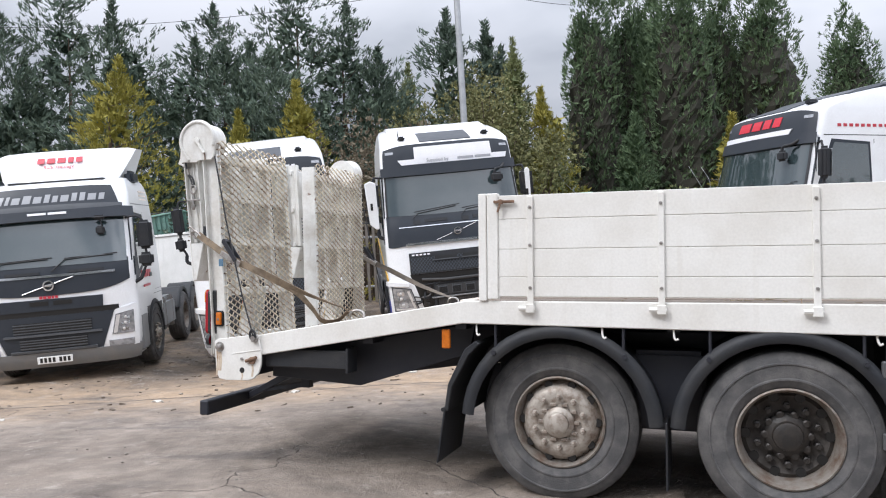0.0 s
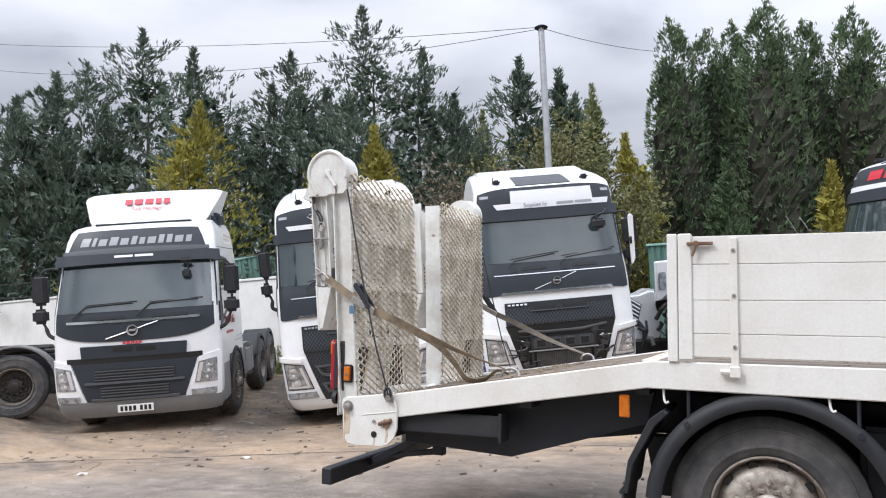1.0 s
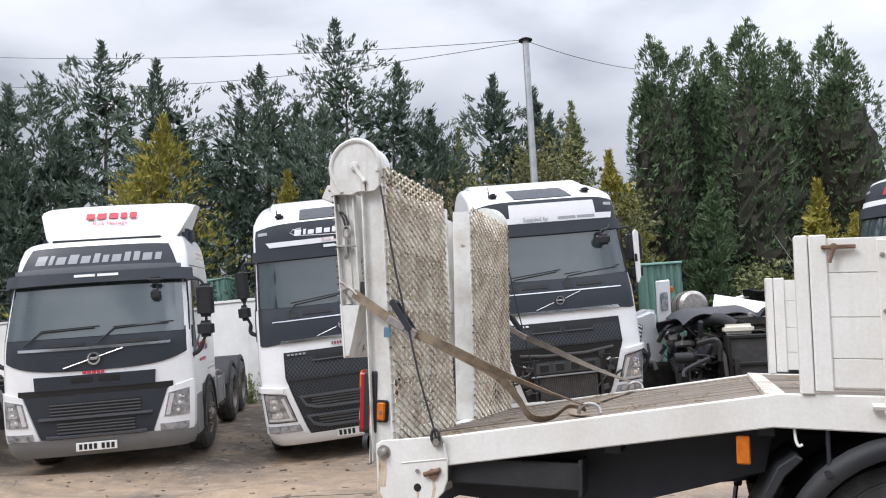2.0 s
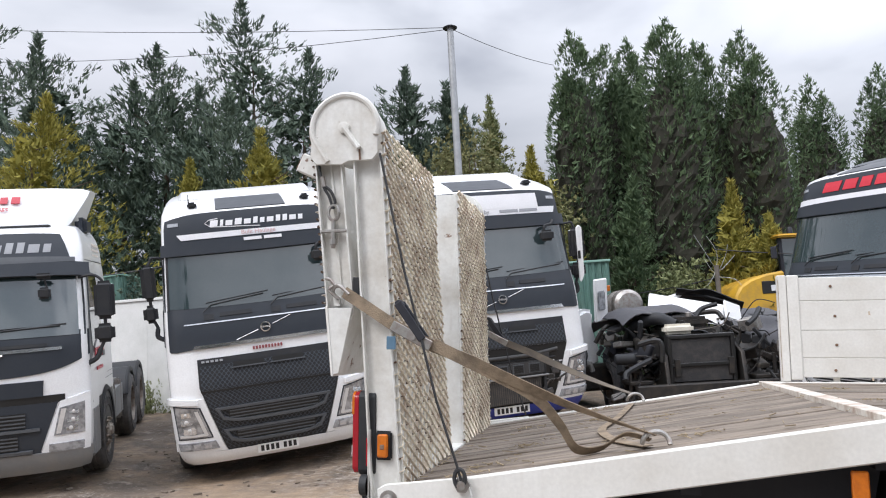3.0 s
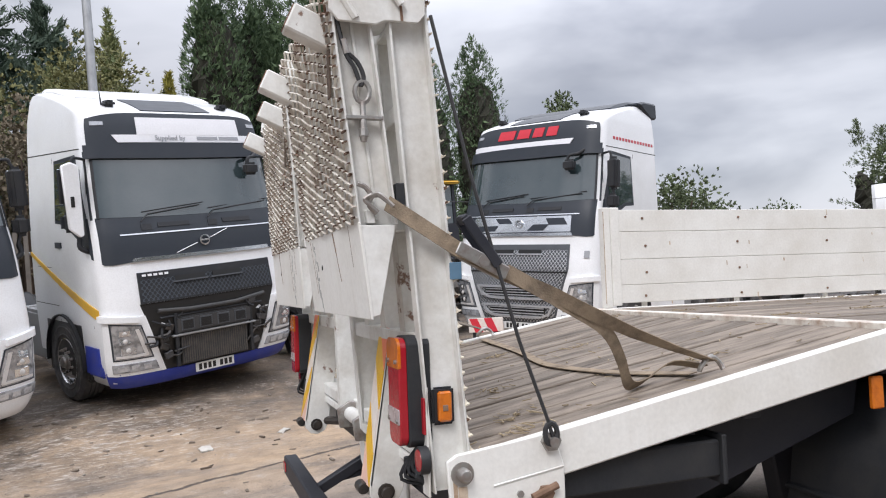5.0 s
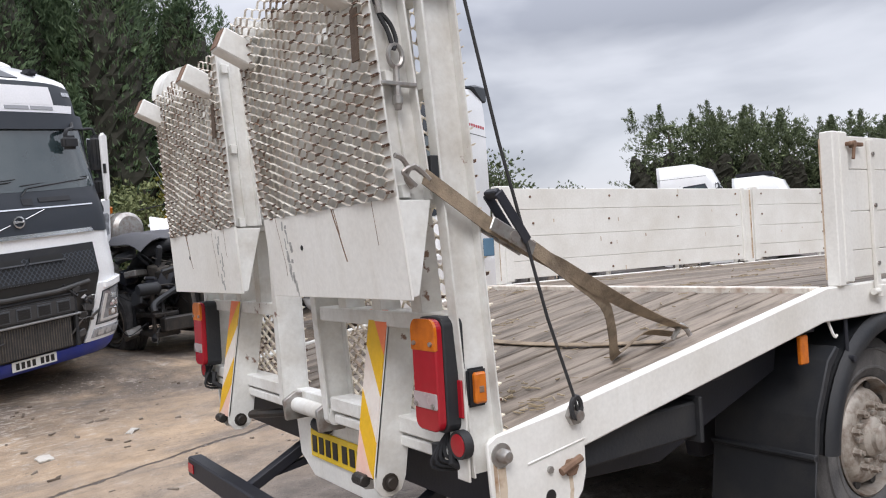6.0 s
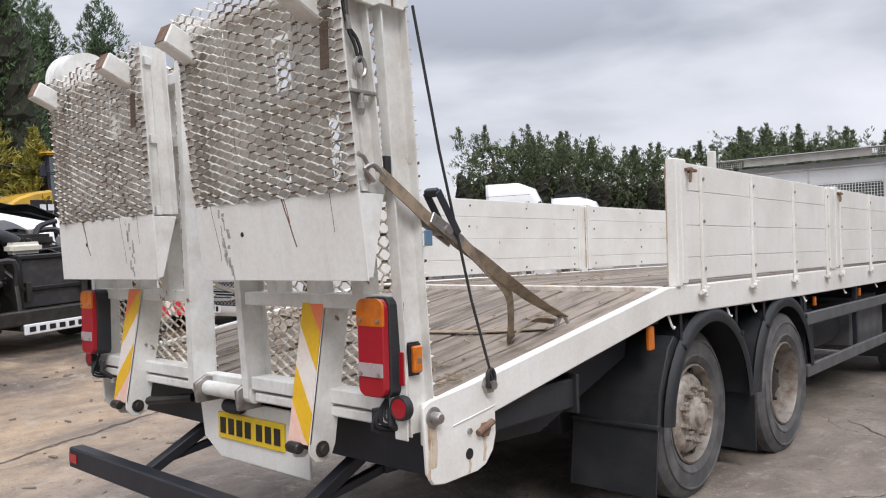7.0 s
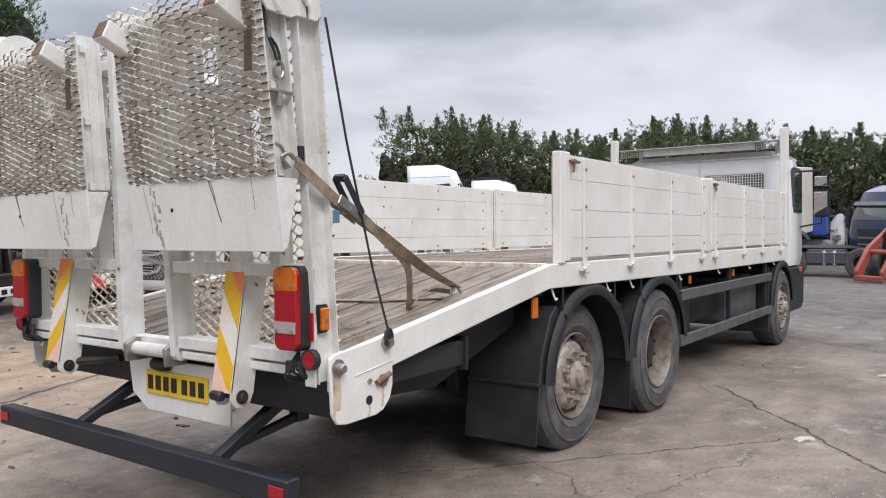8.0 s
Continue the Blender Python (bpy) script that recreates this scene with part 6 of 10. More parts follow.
FM_LEVELS = [(0.30, 0.12, 1.16), (0.38, 0.05, 1.20), (0.6, 0.0, 1.225), (1.0, 0.0, 1.24), (1.35, 0.0, 1.24), (1.7, 0.02, 1.235), (1.85, 0.05, 1.23), (2.2, 0.16, 1.21), (2.57, 0.28, 1.18), (2.76, 0.34, 1.16), (2.95, 0.42, 1.14),
             (3.10, 0.50, 1.10), (3.17, 0.62, 1.06), (3.22, 0.85, 1.02), (3.25, 1.1, 0.98)]


def mirrors(cab, top, reach=1.50, v=0.36, shell=None, sides=(-1, 1), half=0.115):
    """Two-part wing mirrors on bowed arms."""
    for s in sides:
        m = part("mirror", box(s * reach - half, s * reach + half, v - 0.02, v + 0.13, top - 0.50, top - 0.03, 0.05, 3), M_RUBBER, cab, "black wing mirror")
        part("mirror", box(s * reach - half - 0.01, s * reach + half - 0.01, v - 0.02, v + 0.12, top - 0.78, top - 0.55, 0.05, 3), M_RUBBER, cab)
        part("mirror_glass", box(s * reach - half + 0.025, s * reach + half - 0.025, v + 0.128, v + 0.136, top - 0.46, top - 0.07, 0.003), M_CHROME, m)
        part("mirror_arm", tube(smooth_curve([(s * 1.14, v + 0.12, top + 0.03), (s * 1.30, v + 0.06, top + 0.05), (s * (reach - 0.04), v + 0.05, top + 0.0), (s * reach, v + 0.05, top - 0.08)], 5), 0.017, 8), M_RUBBER, m)
        part("mirror_arm", tube(smooth_curve([(s * 1.21, v + 0.02, top - 1.02), (s * 1.32, v + 0.03, top - 0.96), (s * reach * 0.96, v + 0.05, top - 0.84), (s * reach, v + 0.05, top - 0.72)], 5), [0.030] * 10 + [0.020] * 6, 8), M_RUBBER, m)
        part("mirror_stay", tube([(s * reach, v + 0.05, top - 0.60), (s * reach, v + 0.05, top - 0.44)], 0.02, 8), M_RUBBER, m)
        if shell:
            part("mirror_shell", shift(prism([(0.0, 0.0), (0.05, 0.02), (0.05, 0.80), (-0.04, 0.84), (-0.14, 0.80), (-0.11, 0.10)], "xz", -0.05, 0.0, 0.012), pose(s * (reach - 0.02), v - 0.03, top - 0.84, 0, 0, 0) @ Matrix.Scale(1.0 if s < 0 else -0.45, 4, (1, 0, 0))), shell, m, "white mirror shell")
            part("shell_vent", box(s * reach - 0.05, s * reach - 0.01, v - 0.088, v - 0.07, top - 0.50, top - 0.38, 0.004), M_FLATBLACK, m)


def cab_sides(cab, shape, back, wb, wt, door0, door1):
    for s in (-1, 1):
        # door glass, waist line, handles and shut lines
        h_mid = (wb + wt) / 2
        w0, w1 = float(np.interp(wb, shape.h, shape.w)), float(np.interp(wt, shape.h, shape.w))

        def slab(poly, a, b, m, name, lab=""):
            bm = bmesh.new()
            outer, inner = [], []
            for v, h in poly:
                w = float(np.interp(h, shape.h, shape.w))
                outer.append(bm.verts.new((s * (w + a), v, h)))
                inner.append(bm.verts.new((s * (w + b), v, h)))
            bm.faces.new(outer)
            bm.faces.new(inner[::-1])
            for i in range(len(poly)):
                j = (i + 1) % len(poly)
                bm.faces.new((outer[i], inner[i], inner[j], outer[j]))
            return part(name, bm, m, cab, lab)
        slab([(door0 - 0.12, wb - 0.42), (door0 + 0.10, wb - 0.30), (door0 + 0.62, wb - 0.07), (door1 - 0.05, wb - 0.05), (door1 - 0.07, wt + 0.01), (door0 + 0.24, wt + 0.05), (door0 + 0.06, wb + 0.25), (door0 - 0.06, wb - 0.05)], 0.003, -0.03, M_DARK, "window_frame")
        slab([(door0 + 0.10, wb - 0.19), (door0 + 0.60, wb - 0.02), (door1 - 0.09, wb - 0.01), (door1 - 0.11, wt - 0.03), (door0 + 0.28, wt), (door0 + 0.12, wb + 0.28)], 0.009, -0.03, M_GLASS, "door_window")
        slab([(0.62, 3.052), (2.30, 3.052), (2.30, 3.064), (0.62, 3.064)] if wt > 2.6 else [(0.7, 2.76), (2.05, 2.76), (2.05, 2.77), (0.7, 2.77)], 0.0015, -0.01, M_FLATBLACK, "body_seam")
        slab([(door1 + 0.16, wb - 0.6), (door1 + 0.62, wb - 0.6), (door1 + 0.62, wb - 0.593), (door1 + 0.16, wb - 0.593)], 0.0015, -0.01, M_FLATBLACK, "locker_seam")
        slab([(door1 + 0.02, 1.19), (back - 0.1, 1.19), (back - 0.1, 1.20), (door1 + 0.02, 1.20)], 0.0015, -0.01, M_FLATBLACK, "sill_seam")
        for v in (door0 - 0.02, door1):
            slab([(v - 0.005, 1.0), (v + 0.005, 1.0), (v + 0.005, wt + 0.05), (v - 0.005, wt + 0.05)], 0.0015, -0.01, M_FLATBLACK, "door_seam")
        slab([(door1 - 0.22, wb - 0.35), (door1 - 0.05, wb - 0.35), (door1 - 0.05, wb - 0.28), (door1 - 0.22, wb - 0.28)], 0.02, -0.01, M_DARK, "door_handle")


def running_gear(root, axles, back, end, r=0.505, bright=True, tank=True):
    """Chassis, wheels, tanks and rear wings behind the cab."""
    for s in (-1, 1):
        part("chassis_rail", box(s * 0.42 - 0.04, s * 0.42 + 0.04, 0.5, end, 0.72, 1.0, 0.006), M_BLACK, root)
        for i, v in enumerate(axles):
            w = wheel(root, 0, 0, 0, -1, "bright" if i == 0 and bright else ("dish" if i else "proud"), r)
            w.matrix_local = pose(s * 1.24, v, r - 0.005, 0, 0, 90 if s > 0 else -90)
            if i:
                part("rear_wing", shift(mudguard(0, 20, 160, -0.27, 0.27, r=0.58), Matrix.Translation((s * 0.97, v, 0.02)) @ pose(0, 0, 0, 0, 0, 90)), M_RUBBER, root, "black plastic wheel wing")
        part("front_wheel_arch", shift(mudguard(0, -5, 185, -0.20, 0.22, r=0.56, th=0.03), Matrix.Translation((s * 1.06, axles[0], 0.02)) @ pose(0, 0, 0, 0, 0, 90)), M_RUBBER, root)
        if tank:
            t = part("fuel_tank", box(s * 0.92 - 0.28, s * 0.92 + 0.28, axles[0] + 0.75, axles[1] - 0.75, 0.42, 1.02, 0.09, 4), M_SILVER if s < 0 else M_GREYP, root, "dull metal fuel tank")
            for k in (0.25, 0.75):
                yy = axles[0] + 0.75 + k * (axles[1] - axles[0] - 1.5)
                part("tank_strap", box(s * 0.92 - 0.286, s * 0.92 + 0.286, yy - 0.025, yy + 0.025, 0.415, 1.026, 0.09, 4), M_STEEL, t)
        part("tail_light_bar", box(s * 0.85 - 0.28, s * 0.85 + 0.28, end - 0.05, end, 0.62, 0.75, 0.01), M_RED, root)
        part("mudflap", box(s * 0.97 - 0.28, s * 0.97 + 0.28, axles[-1] + 0.62, axles[-1] + 0.635, 0.2, 0.62, 0.002), M_RUBBER, root)
    part("fifth_wheel", join(lathe([(0.001, 1.06), (0.44, 1.06), (0.46, 1.10), (0.44, 1.14), (0.001, 1.14)], (0, axles[-1] - 0.6, 0), "z", 24), box(-0.3, 0.3, axles[-1] - 0.4, axles[-1] + 0.1, 1.0, 1.1, 0.02)), M_ENGINE, root, "greasy fifth-wheel coupling")
    part("catwalk", box(-0.6, 0.6, back + 0.1, axles[1] - 0.55, 1.0, 1.03, 0.004), M_GREYP, root)
    part("air_lines", join(*[tube(smooth_curve([(-0.2 + 0.1 * k, back + 0.02, 1.9), (-0.22 + 0.1 * k, back + 0.35, 1.2), (-0.1 + 0.08 * k, back + 0.25, 1.05)], 6), 0.016, 6) for k in range(4)]), M_RUBBER, root)


def wheel_box(root, v):
    for s in (-1, 1):
        # solid black box stands in for the shaded hollow round the wheel
        part("wheel_well_shade", box(s * 1.0 - 0.24, s * 1.0 + 0.24 + 0.006, v - 0.60, v + 0.60, 0.30, 1.07, 0.05, 3), M_FLATBLACK, root)


def plate(root, z, tilt, bars=7, v=-0.03, x=0.0):
    pl = part("number_plate", shift(box(-0.26, 0.26, -0.006, 0.006, -0.055, 0.055, 0.003), pose(x, v, z, tilt)), M_WPLATE, root, "white front number plate with dark bars")
    for i in range(bars):
        xx = -0.20 + i * 0.062 + (0.035 if i > 3 else 0)
        part("plate_bar", shift(box(xx - 0.020, xx + 0.020, -0.009, -0.005, -0.036, 0.036, 0.001), pose(x, v, z, tilt)), M_FLATBLACK, pl)


def honeycomb(shape, u0, u1, h0, h1, off, material, root, cw=0.055, ch=0.034):
    """A fine hexagon screen as one sheet of strands on the nose."""
    verts, faces = [], []
    rows = int((h1 - h0) / ch)
    for r in range(rows + 1):
        hc = h0 + r * ch
        flip = 1 if r % 2 else -1
        a, b = u0(hc), u1(hc)
        n = max(2, int((b - a) * 1.25 / cw))
        pts = []
        for c in range(n + 1):
            u = a + (b - a) * c / n
            du = (b - a) / n
            pts += [(u, hc - 0.3 * ch * flip), (u + 0.26 * du, hc - 0.3 * ch * flip), (u + 0.5 * du, hc + 0.3 * ch * flip), (u + 0.76 * du, hc + 0.3 * ch * flip)]
        base = len(verts)
        for u, h in pts:
            u = min(u, b)
            for dh in (-0.006, 0.006):
                verts.append(shape.at(u, min(max(h + dh, h0), h1), off))
        for i in range(len(pts) - 1):
            p = base + 2 * i
            faces.append((p, p + 2, p + 3, p + 1))
    return tagged(part("honeycomb_screen", mesh_from(verts, faces), material, root, smooth=False), kind="stuff")


def lamp_facets(sh, lamp, s, places, seed):
    """Small bright reflector plates at odd angles under the headlamp glass."""
    rn = random.Random(seed)
    for u, h, a, b in places:
        c = sh.at(s * u, h, 0.020)
        cup = part("lamp_reflector", shift(box(-a / 2, a / 2, -0.012, 0.008, -b / 2, b / 2, 0.011, 3), pose(c.x, c.y, c.z, rn.uniform(-12, 4), 0, s * rn.uniform(12, 24))), M_CHROME, lamp)
        part("bulb_lens", lathe([(b * 0.34, 0.004), (b * 0.32, -0.014), (b * 0.18, -0.022), (0.001, -0.024)], (c.x + s * rn.uniform(-0.02, 0.02), c.y, c.z), "y", 14), M_CLEAR, cup)


def tractor_fh(name, m, label, bumper, opts):
    """A tall-roofed tractor unit."""
    root = thing(name, m, label, "truck", "parked tractor units")
    sh = CabShape(FH_LEVELS)
    back = 2.36
    hs = sorted(set(list(sh.h) + [0.8, 1.15, 1.45, 1.72, 1.95, 2.15, 2.35, 2.45, 2.75, 3.15, 3.4]))
    part("cab", cab_shell(sh, back, hs), M_CAB, root, "white cab body")
    cab = root
    wheel_box(root, 1.40)
    stripped = opts.get("stripped")
    lip = opts.get("lip", M_LIP)

    def ge(h):
        """Half width of the grille: upright above, drawn in below."""
        return float(np.interp(h, (0.40, 1.16, 1.26, 1.62), (0.50, 0.68, 0.705, 0.70)))

    def lamp_edge(h):
        return ge(h) + 0.085

    def both(inner, outer, s):
        return (inner, outer) if s > 0 else ((lambda h: -outer(h)), (lambda h: -inner(h)))
    # bumper and lamps
    part("bumper", patch(sh, -0.998, 0.998, lambda u: 0.30, lambda u: 0.45 + 0.09 * max(0, abs(u) - 0.55), 0.02, 0.05, 28, 4), bumper, cab, opts.get("bumper_label", "painted lower bumper"))
    for s in (-1, 1):
        a, b = both(lambda h: ge(h) + 0.006, lambda h: 0.995, s)
        part("lamp_surround", patch(sh, a, b, 0.46, lambda u: 1.13 + 0.10 * max(0, abs(u) - 0.7), 0.020, 0.05, 12, 8), M_CAB, cab)
        a, b = both(lambda h: 0.74, lambda h: 0.999, s)
        part("lamp_flap", patch(sh, a, b, lambda u: 1.06 + 0.12 * (abs(u) - 0.7), lambda u: 1.12 + 0.16 * (abs(u) - 0.7), 0.055, 0.06, 10, 3), M_CAB, cab, "white moulded flap over the headlamp")
        a, b = both(lambda h: lamp_edge(h), lambda h: 0.955 - 0.02 * (1.1 - h), s)
        lamp = part("headlamp", patch(sh, a, b, 0.655, lambda u: 1.02 + 0.16 * (abs(u) - 0.7), 0.028, 0.03, 10, 6), M_LAMPDARK, cab, "clear headlamp with dark rim")
        a, b = both(lambda h: lamp_edge(h) + 0.022, lambda h: lamp_edge(h) + 0.055, s)
        part("running_light", patch(sh, a, b, 0.68, 0.99, 0.036, 0.012, 2, 6), M_CLEAR, lamp)
        a, b = both(lambda h: lamp_edge(h) + 0.03, lambda h: 0.935, s)
        part("running_light", patch(sh, a, b, 0.672, 0.70, 0.0365, 0.012, 6, 2), M_CLEAR, lamp)
        lamp_facets(sh, lamp, s, ((0.865, 0.955, 0.13, 0.075), (0.86, 0.865, 0.15, 0.085), (0.845, 0.755, 0.17, 0.10)), 7 + s)
        a, b = both(lambda h: lamp_edge(h) - 0.014, lambda h: 0.967 - 0.02 * (1.1 - h), s)
        part("lamp_rim", patch(sh, a, b, 0.640, lambda u: 1.034 + 0.16 * (abs(u) - 0.7), 0.0235, 0.03, 10, 6), M_DARK, lamp, "dark headlamp rim")
        a, b = both(lambda h: lamp_edge(h) - 0.02, lambda h: 0.965, s)
        fog = part("fog_lamp", patch(sh, a, b, 0.50, 0.60, 0.032, 0.02, 8, 2), M_LENS, cab)
        for k in range(3):
            q = 0.66 + 0.10 * k
            part("lamp_reflector", patch(sh, min(s * q, s * (q + 0.07)), max(s * q, s * (q + 0.07)), 0.52, 0.58, 0.037, 0.01, 3, 2), M_BOWL, fog)
    # grille
    base_h = 1.262 if stripped else 0.45
    part("grille_panel", patch(sh, lambda h: -ge(h), lambda h: ge(h), base_h, 1.615, 0.016, 0.05, 18, 10), opts.get("panel", M_RUBBER), cab, "black grille panel")
    honeycomb(sh, lambda h: -ge(h) + 0.02, lambda h: ge(h) - 0.02, base_h + 0.02, 1.53, 0.023, opts.get("screen", M_SCREEN), cab)
    for x0, x1 in ((-0.36, -0.05), (0.03, 0.34)):
        part("grille_slot", patch(sh, x0, x1, 1.475, 1.535, 0.030, 0.03, 6, 2), M_FLATBLACK, cab)
        part("slot_lip", patch(sh, x0 - 0.02, x1 + 0.02, 1.46, 1.475, 0.045, 0.03, 6, 1), lip, cab)
    if not stripped:
        part("grille_gap", patch(sh, lambda h: -ge(h), lambda h: ge(h), 1.20, 1.225, 0.026, 0.02, 16, 1), M_FLATBLACK, cab)
        for h0, h1, inset in ((0.80, 1.00, 0.10), (0.53, 0.72, 0.09)):
            w0, w1 = ge(h0) - inset, ge(h1) - inset + 0.035
            frame_lower = part("lower_grille_frame", patch(sh, -w0, w0, lambda u: h0 + 0.05 * abs(u / w0) ** 6, lambda u: h0 + 0.035 + 0.05 * abs(u / w0) ** 6, 0.060, 0.06, 20, 1), lip, cab)
            part("frame_upper", patch(sh, -w1, w1, h1 - 0.028, h1, 0.050, 0.05, 18, 1), lip, frame_lower)
            for s in (-1, 1):
                ia = lambda h, s=s: s * float(np.interp(h, (h0, h1), (w0, w1))) - (0.03 if s > 0 else 0)  # noqa: E731
                part("frame_side", patch(sh, ia, lambda h, ia=ia: ia(h) + 0.03, h0 + 0.045, h1 - 0.028, 0.056, 0.05, 2, 3), lip, frame_lower)
            part("grille_slot", patch(sh, -w0 + 0.04, w0 - 0.04, h0 + 0.045, h1 - 0.035, 0.034, 0.02, 14, 2), M_FLATBLACK, cab)
            for q in range(3):
                hh = h0 + 0.06 + q * 0.04
                part("grille_slat", patch(sh, -w0 + 0.05, w0 - 0.05, hh, hh + 0.013, 0.044, 0.03, 12, 1), lip, cab)
    else:
        # black sheet painted in for the shade of the open engine bay
        part("bay_shade_sheet", patch(sh, lambda h: -ge(h) - 0.01, lambda h: ge(h) + 0.01, 0.44, 1.26, 0.003, 0.01, 14, 5), M_FLATBLACK, cab)
        cool = part("radiator", box(-0.45, 0.45, 0.0, 0.03, 0.48, 0.82, 0.01), M_RADI, cab, "exposed dusty radiator")
        for k in range(30):
            part("radiator_fin", box(-0.44 + k * 0.0297, -0.433 + k * 0.0297, -0.008, 0.0, 0.49, 0.81, 0.0), M_DUSTY, cool)
        carrier = part("duct_carrier", box(-0.52, 0.52, -0.030, 0.02, 0.855, 1.055, 0.02, 2), M_DUCT, cab, "dark plastic intake carrier")
        for k in range(4):
            x = -0.36 + k * 0.235
            part("duct_rim", box(x - 0.100, x + 0.100, -0.040, 0.0, 0.870, 1.040, 0.045, 4), M_LIP, carrier)
            part("air_duct", box(x - 0.086, x + 0.086, -0.043, 0.0, 0.884, 1.026, 0.040, 4), M_FLATBLACK, carrier)
            for q in range(5):
                zz = 0.906 + q * 0.024
                part("duct_slat", box(x - 0.074, x + 0.074, -0.046, -0.03, zz - 0.003, zz + 0.003, 0.0), M_RUBBER, carrier)
        part("cross_member", box(-0.56, 0.56, -0.040, 0.02, 0.825, 0.850, 0.008), M_GREYP, cab)
        part("cross_member", box(-0.68, 0.68, -0.02, 0.03, 1.06, 1.085, 0.008), M_RUBBER, cab)
        part("cross_pipe", tube([(-0.70, 0.0, 1.16), (-0.3, -0.02, 1.13), (0.3, -0.02, 1.13), (0.72, 0.0, 1.18)], 0.026, 10), M_DUCT, cab)
        for x in (-0.50, 0.50):
            part("upright", box(x - 0.02, x + 0.02, -0.03, 0.02, 0.47, 1.10, 0.006), M_RUBBER, cab)
        rn = random.Random(4)
        for k in range(16):
            sd = rn.choice((-1, 1))
            x = sd * rn.uniform(0.5, 0.78)
            z = rn.uniform(0.62, 1.2)
            part("hose", tube(smooth_curve([(x, 0.0, z), (x + rn.uniform(-0.12, 0.12), -0.03, z + rn.uniform(-0.08, 0.08)), (x + rn.uniform(-0.2, 0.2), 0.0, z + rn.uniform(-0.12, 0.12))], 4), rn.uniform(0.008, 0.017), 6), (M_RUBBER, M_RADI, M_ENGINE)[k % 3], cab)
        for k in range(10):
            sd = rn.choice((-1, 1))
            x, z = sd * rn.uniform(0.52, 0.70), rn.uniform(0.58, 1.15)
            part("bracket", shift(box(-0.05, 0.05, -0.03, 0.02, -0.04, 0.04, 0.008), pose(x, 0.0, z, 0, rn.uniform(-30, 30), 0)), (M_RADI, M_ENGINE)[k % 2], cab)
    # dark band below the windscreen, trim, badge
    part("cowl_band", patch(sh, -0.999, 0.999, lambda u: 1.765 - 0.06 * abs(u) ** 3 + 0.10 * max(0, abs(u) - 0.93) / 0.07, 2.26, 0.012, 0.04, 34, 5), M_DARK, cab, "dark grey band under the windscreen")
    part("chrome_trim", patch(sh, lambda h: -0.715 - 0.5 * (1.775 - h), lambda h: 0.715 + 0.5 * (1.775 - h), 1.74, 1.785, 0.026, 0.02, 18, 1), M_CHROME, cab)
    part("chrome_trim", patch(sh, -0.795, 0.795, 2.046, 2.060, 0.02, 0.02, 18, 1), M_CHROME, cab)
    part("badge_bar", on_nose(sh, [(-0.30, 1.80), (-0.075, 1.894)], 0.016, 0.005), M_CHROME, cab)
    part("badge_bar", on_nose(sh, [(0.075, 1.946), (0.27, 2.035)], 0.016, 0.005), M_CHROME, cab)
    bc = sh.at(0, 1.922, 0.02)
    part("round_badge", join(lathe([(0.066, 0.0), (0.066, -0.02), (0.050, -0.022), (0.050, -0.005)], tuple(bc), "y", 24, caps=False), box(bc.x - 0.05, bc.x + 0.05, bc.y - 0.018, bc.y, bc.z - 0.011, bc.z + 0.011, 0.002)), M_CHROME, cab, "round chrome badge")
    # windscreen and header
    part("windscreen_surround", patch(sh, -0.985, 0.985, 2.24, 3.02, 0.006, 0.04, 26, 6), M_DARK, cab)
    part("windscreen", patch(sh, -0.925, 0.925, lambda u: 2.235 + 0.03 * u * u, lambda u: 2.95, 0.016, 0.02, 26, 8), M_GLASS, cab, "large dark windscreen")
    for s in (-1, 1):
        part("screen_edge", patch(sh, min(s * 0.925, s * 0.945), max(s * 0.925, s * 0.945), 2.25, 2.95, 0.020, 0.02, 1, 6), M_RUBBER, cab)
    part("header_panel", patch(sh, lambda h: -0.955 + 0.22 * max(0, h - 3.30) ** 1.4, lambda h: 0.955 - 0.22 * max(0, h - 3.30) ** 1.4, 2.95, lambda u: 3.465 - 0.09 * abs(u) ** 6, 0.014, 0.05, 28, 8), M_DARK, cab, "dark grey header panel")
    part("sun_visor", patch(sh, -0.965, 0.965, lambda u: 2.915 + 0.015 * u * u, lambda u: 3.10 - 0.02 * u * u, 0.060, 0.03, 26, 3), M_DARK, cab, "dark sun visor")
    for s in (-1, 1):
        part("marker_lamp", patch(sh, s * 0.86 - 0.055, s * 0.86 + 0.055, 3.315, 3.36, 0.022, 0.02, 3, 1), M_LENS, cab)
    for u0, u1 in ((-0.62, 0.02), (0.06, 0.80)):
        part("wiper", on_nose(sh, [(u0 + 0.02, 2.18), (u0 + 0.10, 2.27), (u1, 2.345)], 0.04, 0.008), M_RUBBER, cab)
        part("wiper_blade", on_nose(sh, [(u0 + 0.05, 2.30), (u1 + 0.05, 2.375)], 0.032, 0.006), M_RUBBER, cab)
        part("cowl_step", patch(sh, u0 + 0.18, u0 + 0.50, 2.115, 2.165, 0.022, 0.02, 5, 2), M_RUBBER, cab)
        part("cowl_step", patch(sh, u0 + 0.02, u0 + 0.12, 2.09, 2.16, 0.020, 0.02, 3, 2), M_RUBBER, cab)
    hm = sh.at(0.66, 2.80, 0.12)
    fvm = part("front_view_mirror", box(hm.x - 0.115, hm.x + 0.10, hm.y - 0.06, hm.y + 0.02, hm.z - 0.13, hm.z + 0.03, 0.05, 3), M_RUBBER, cab)
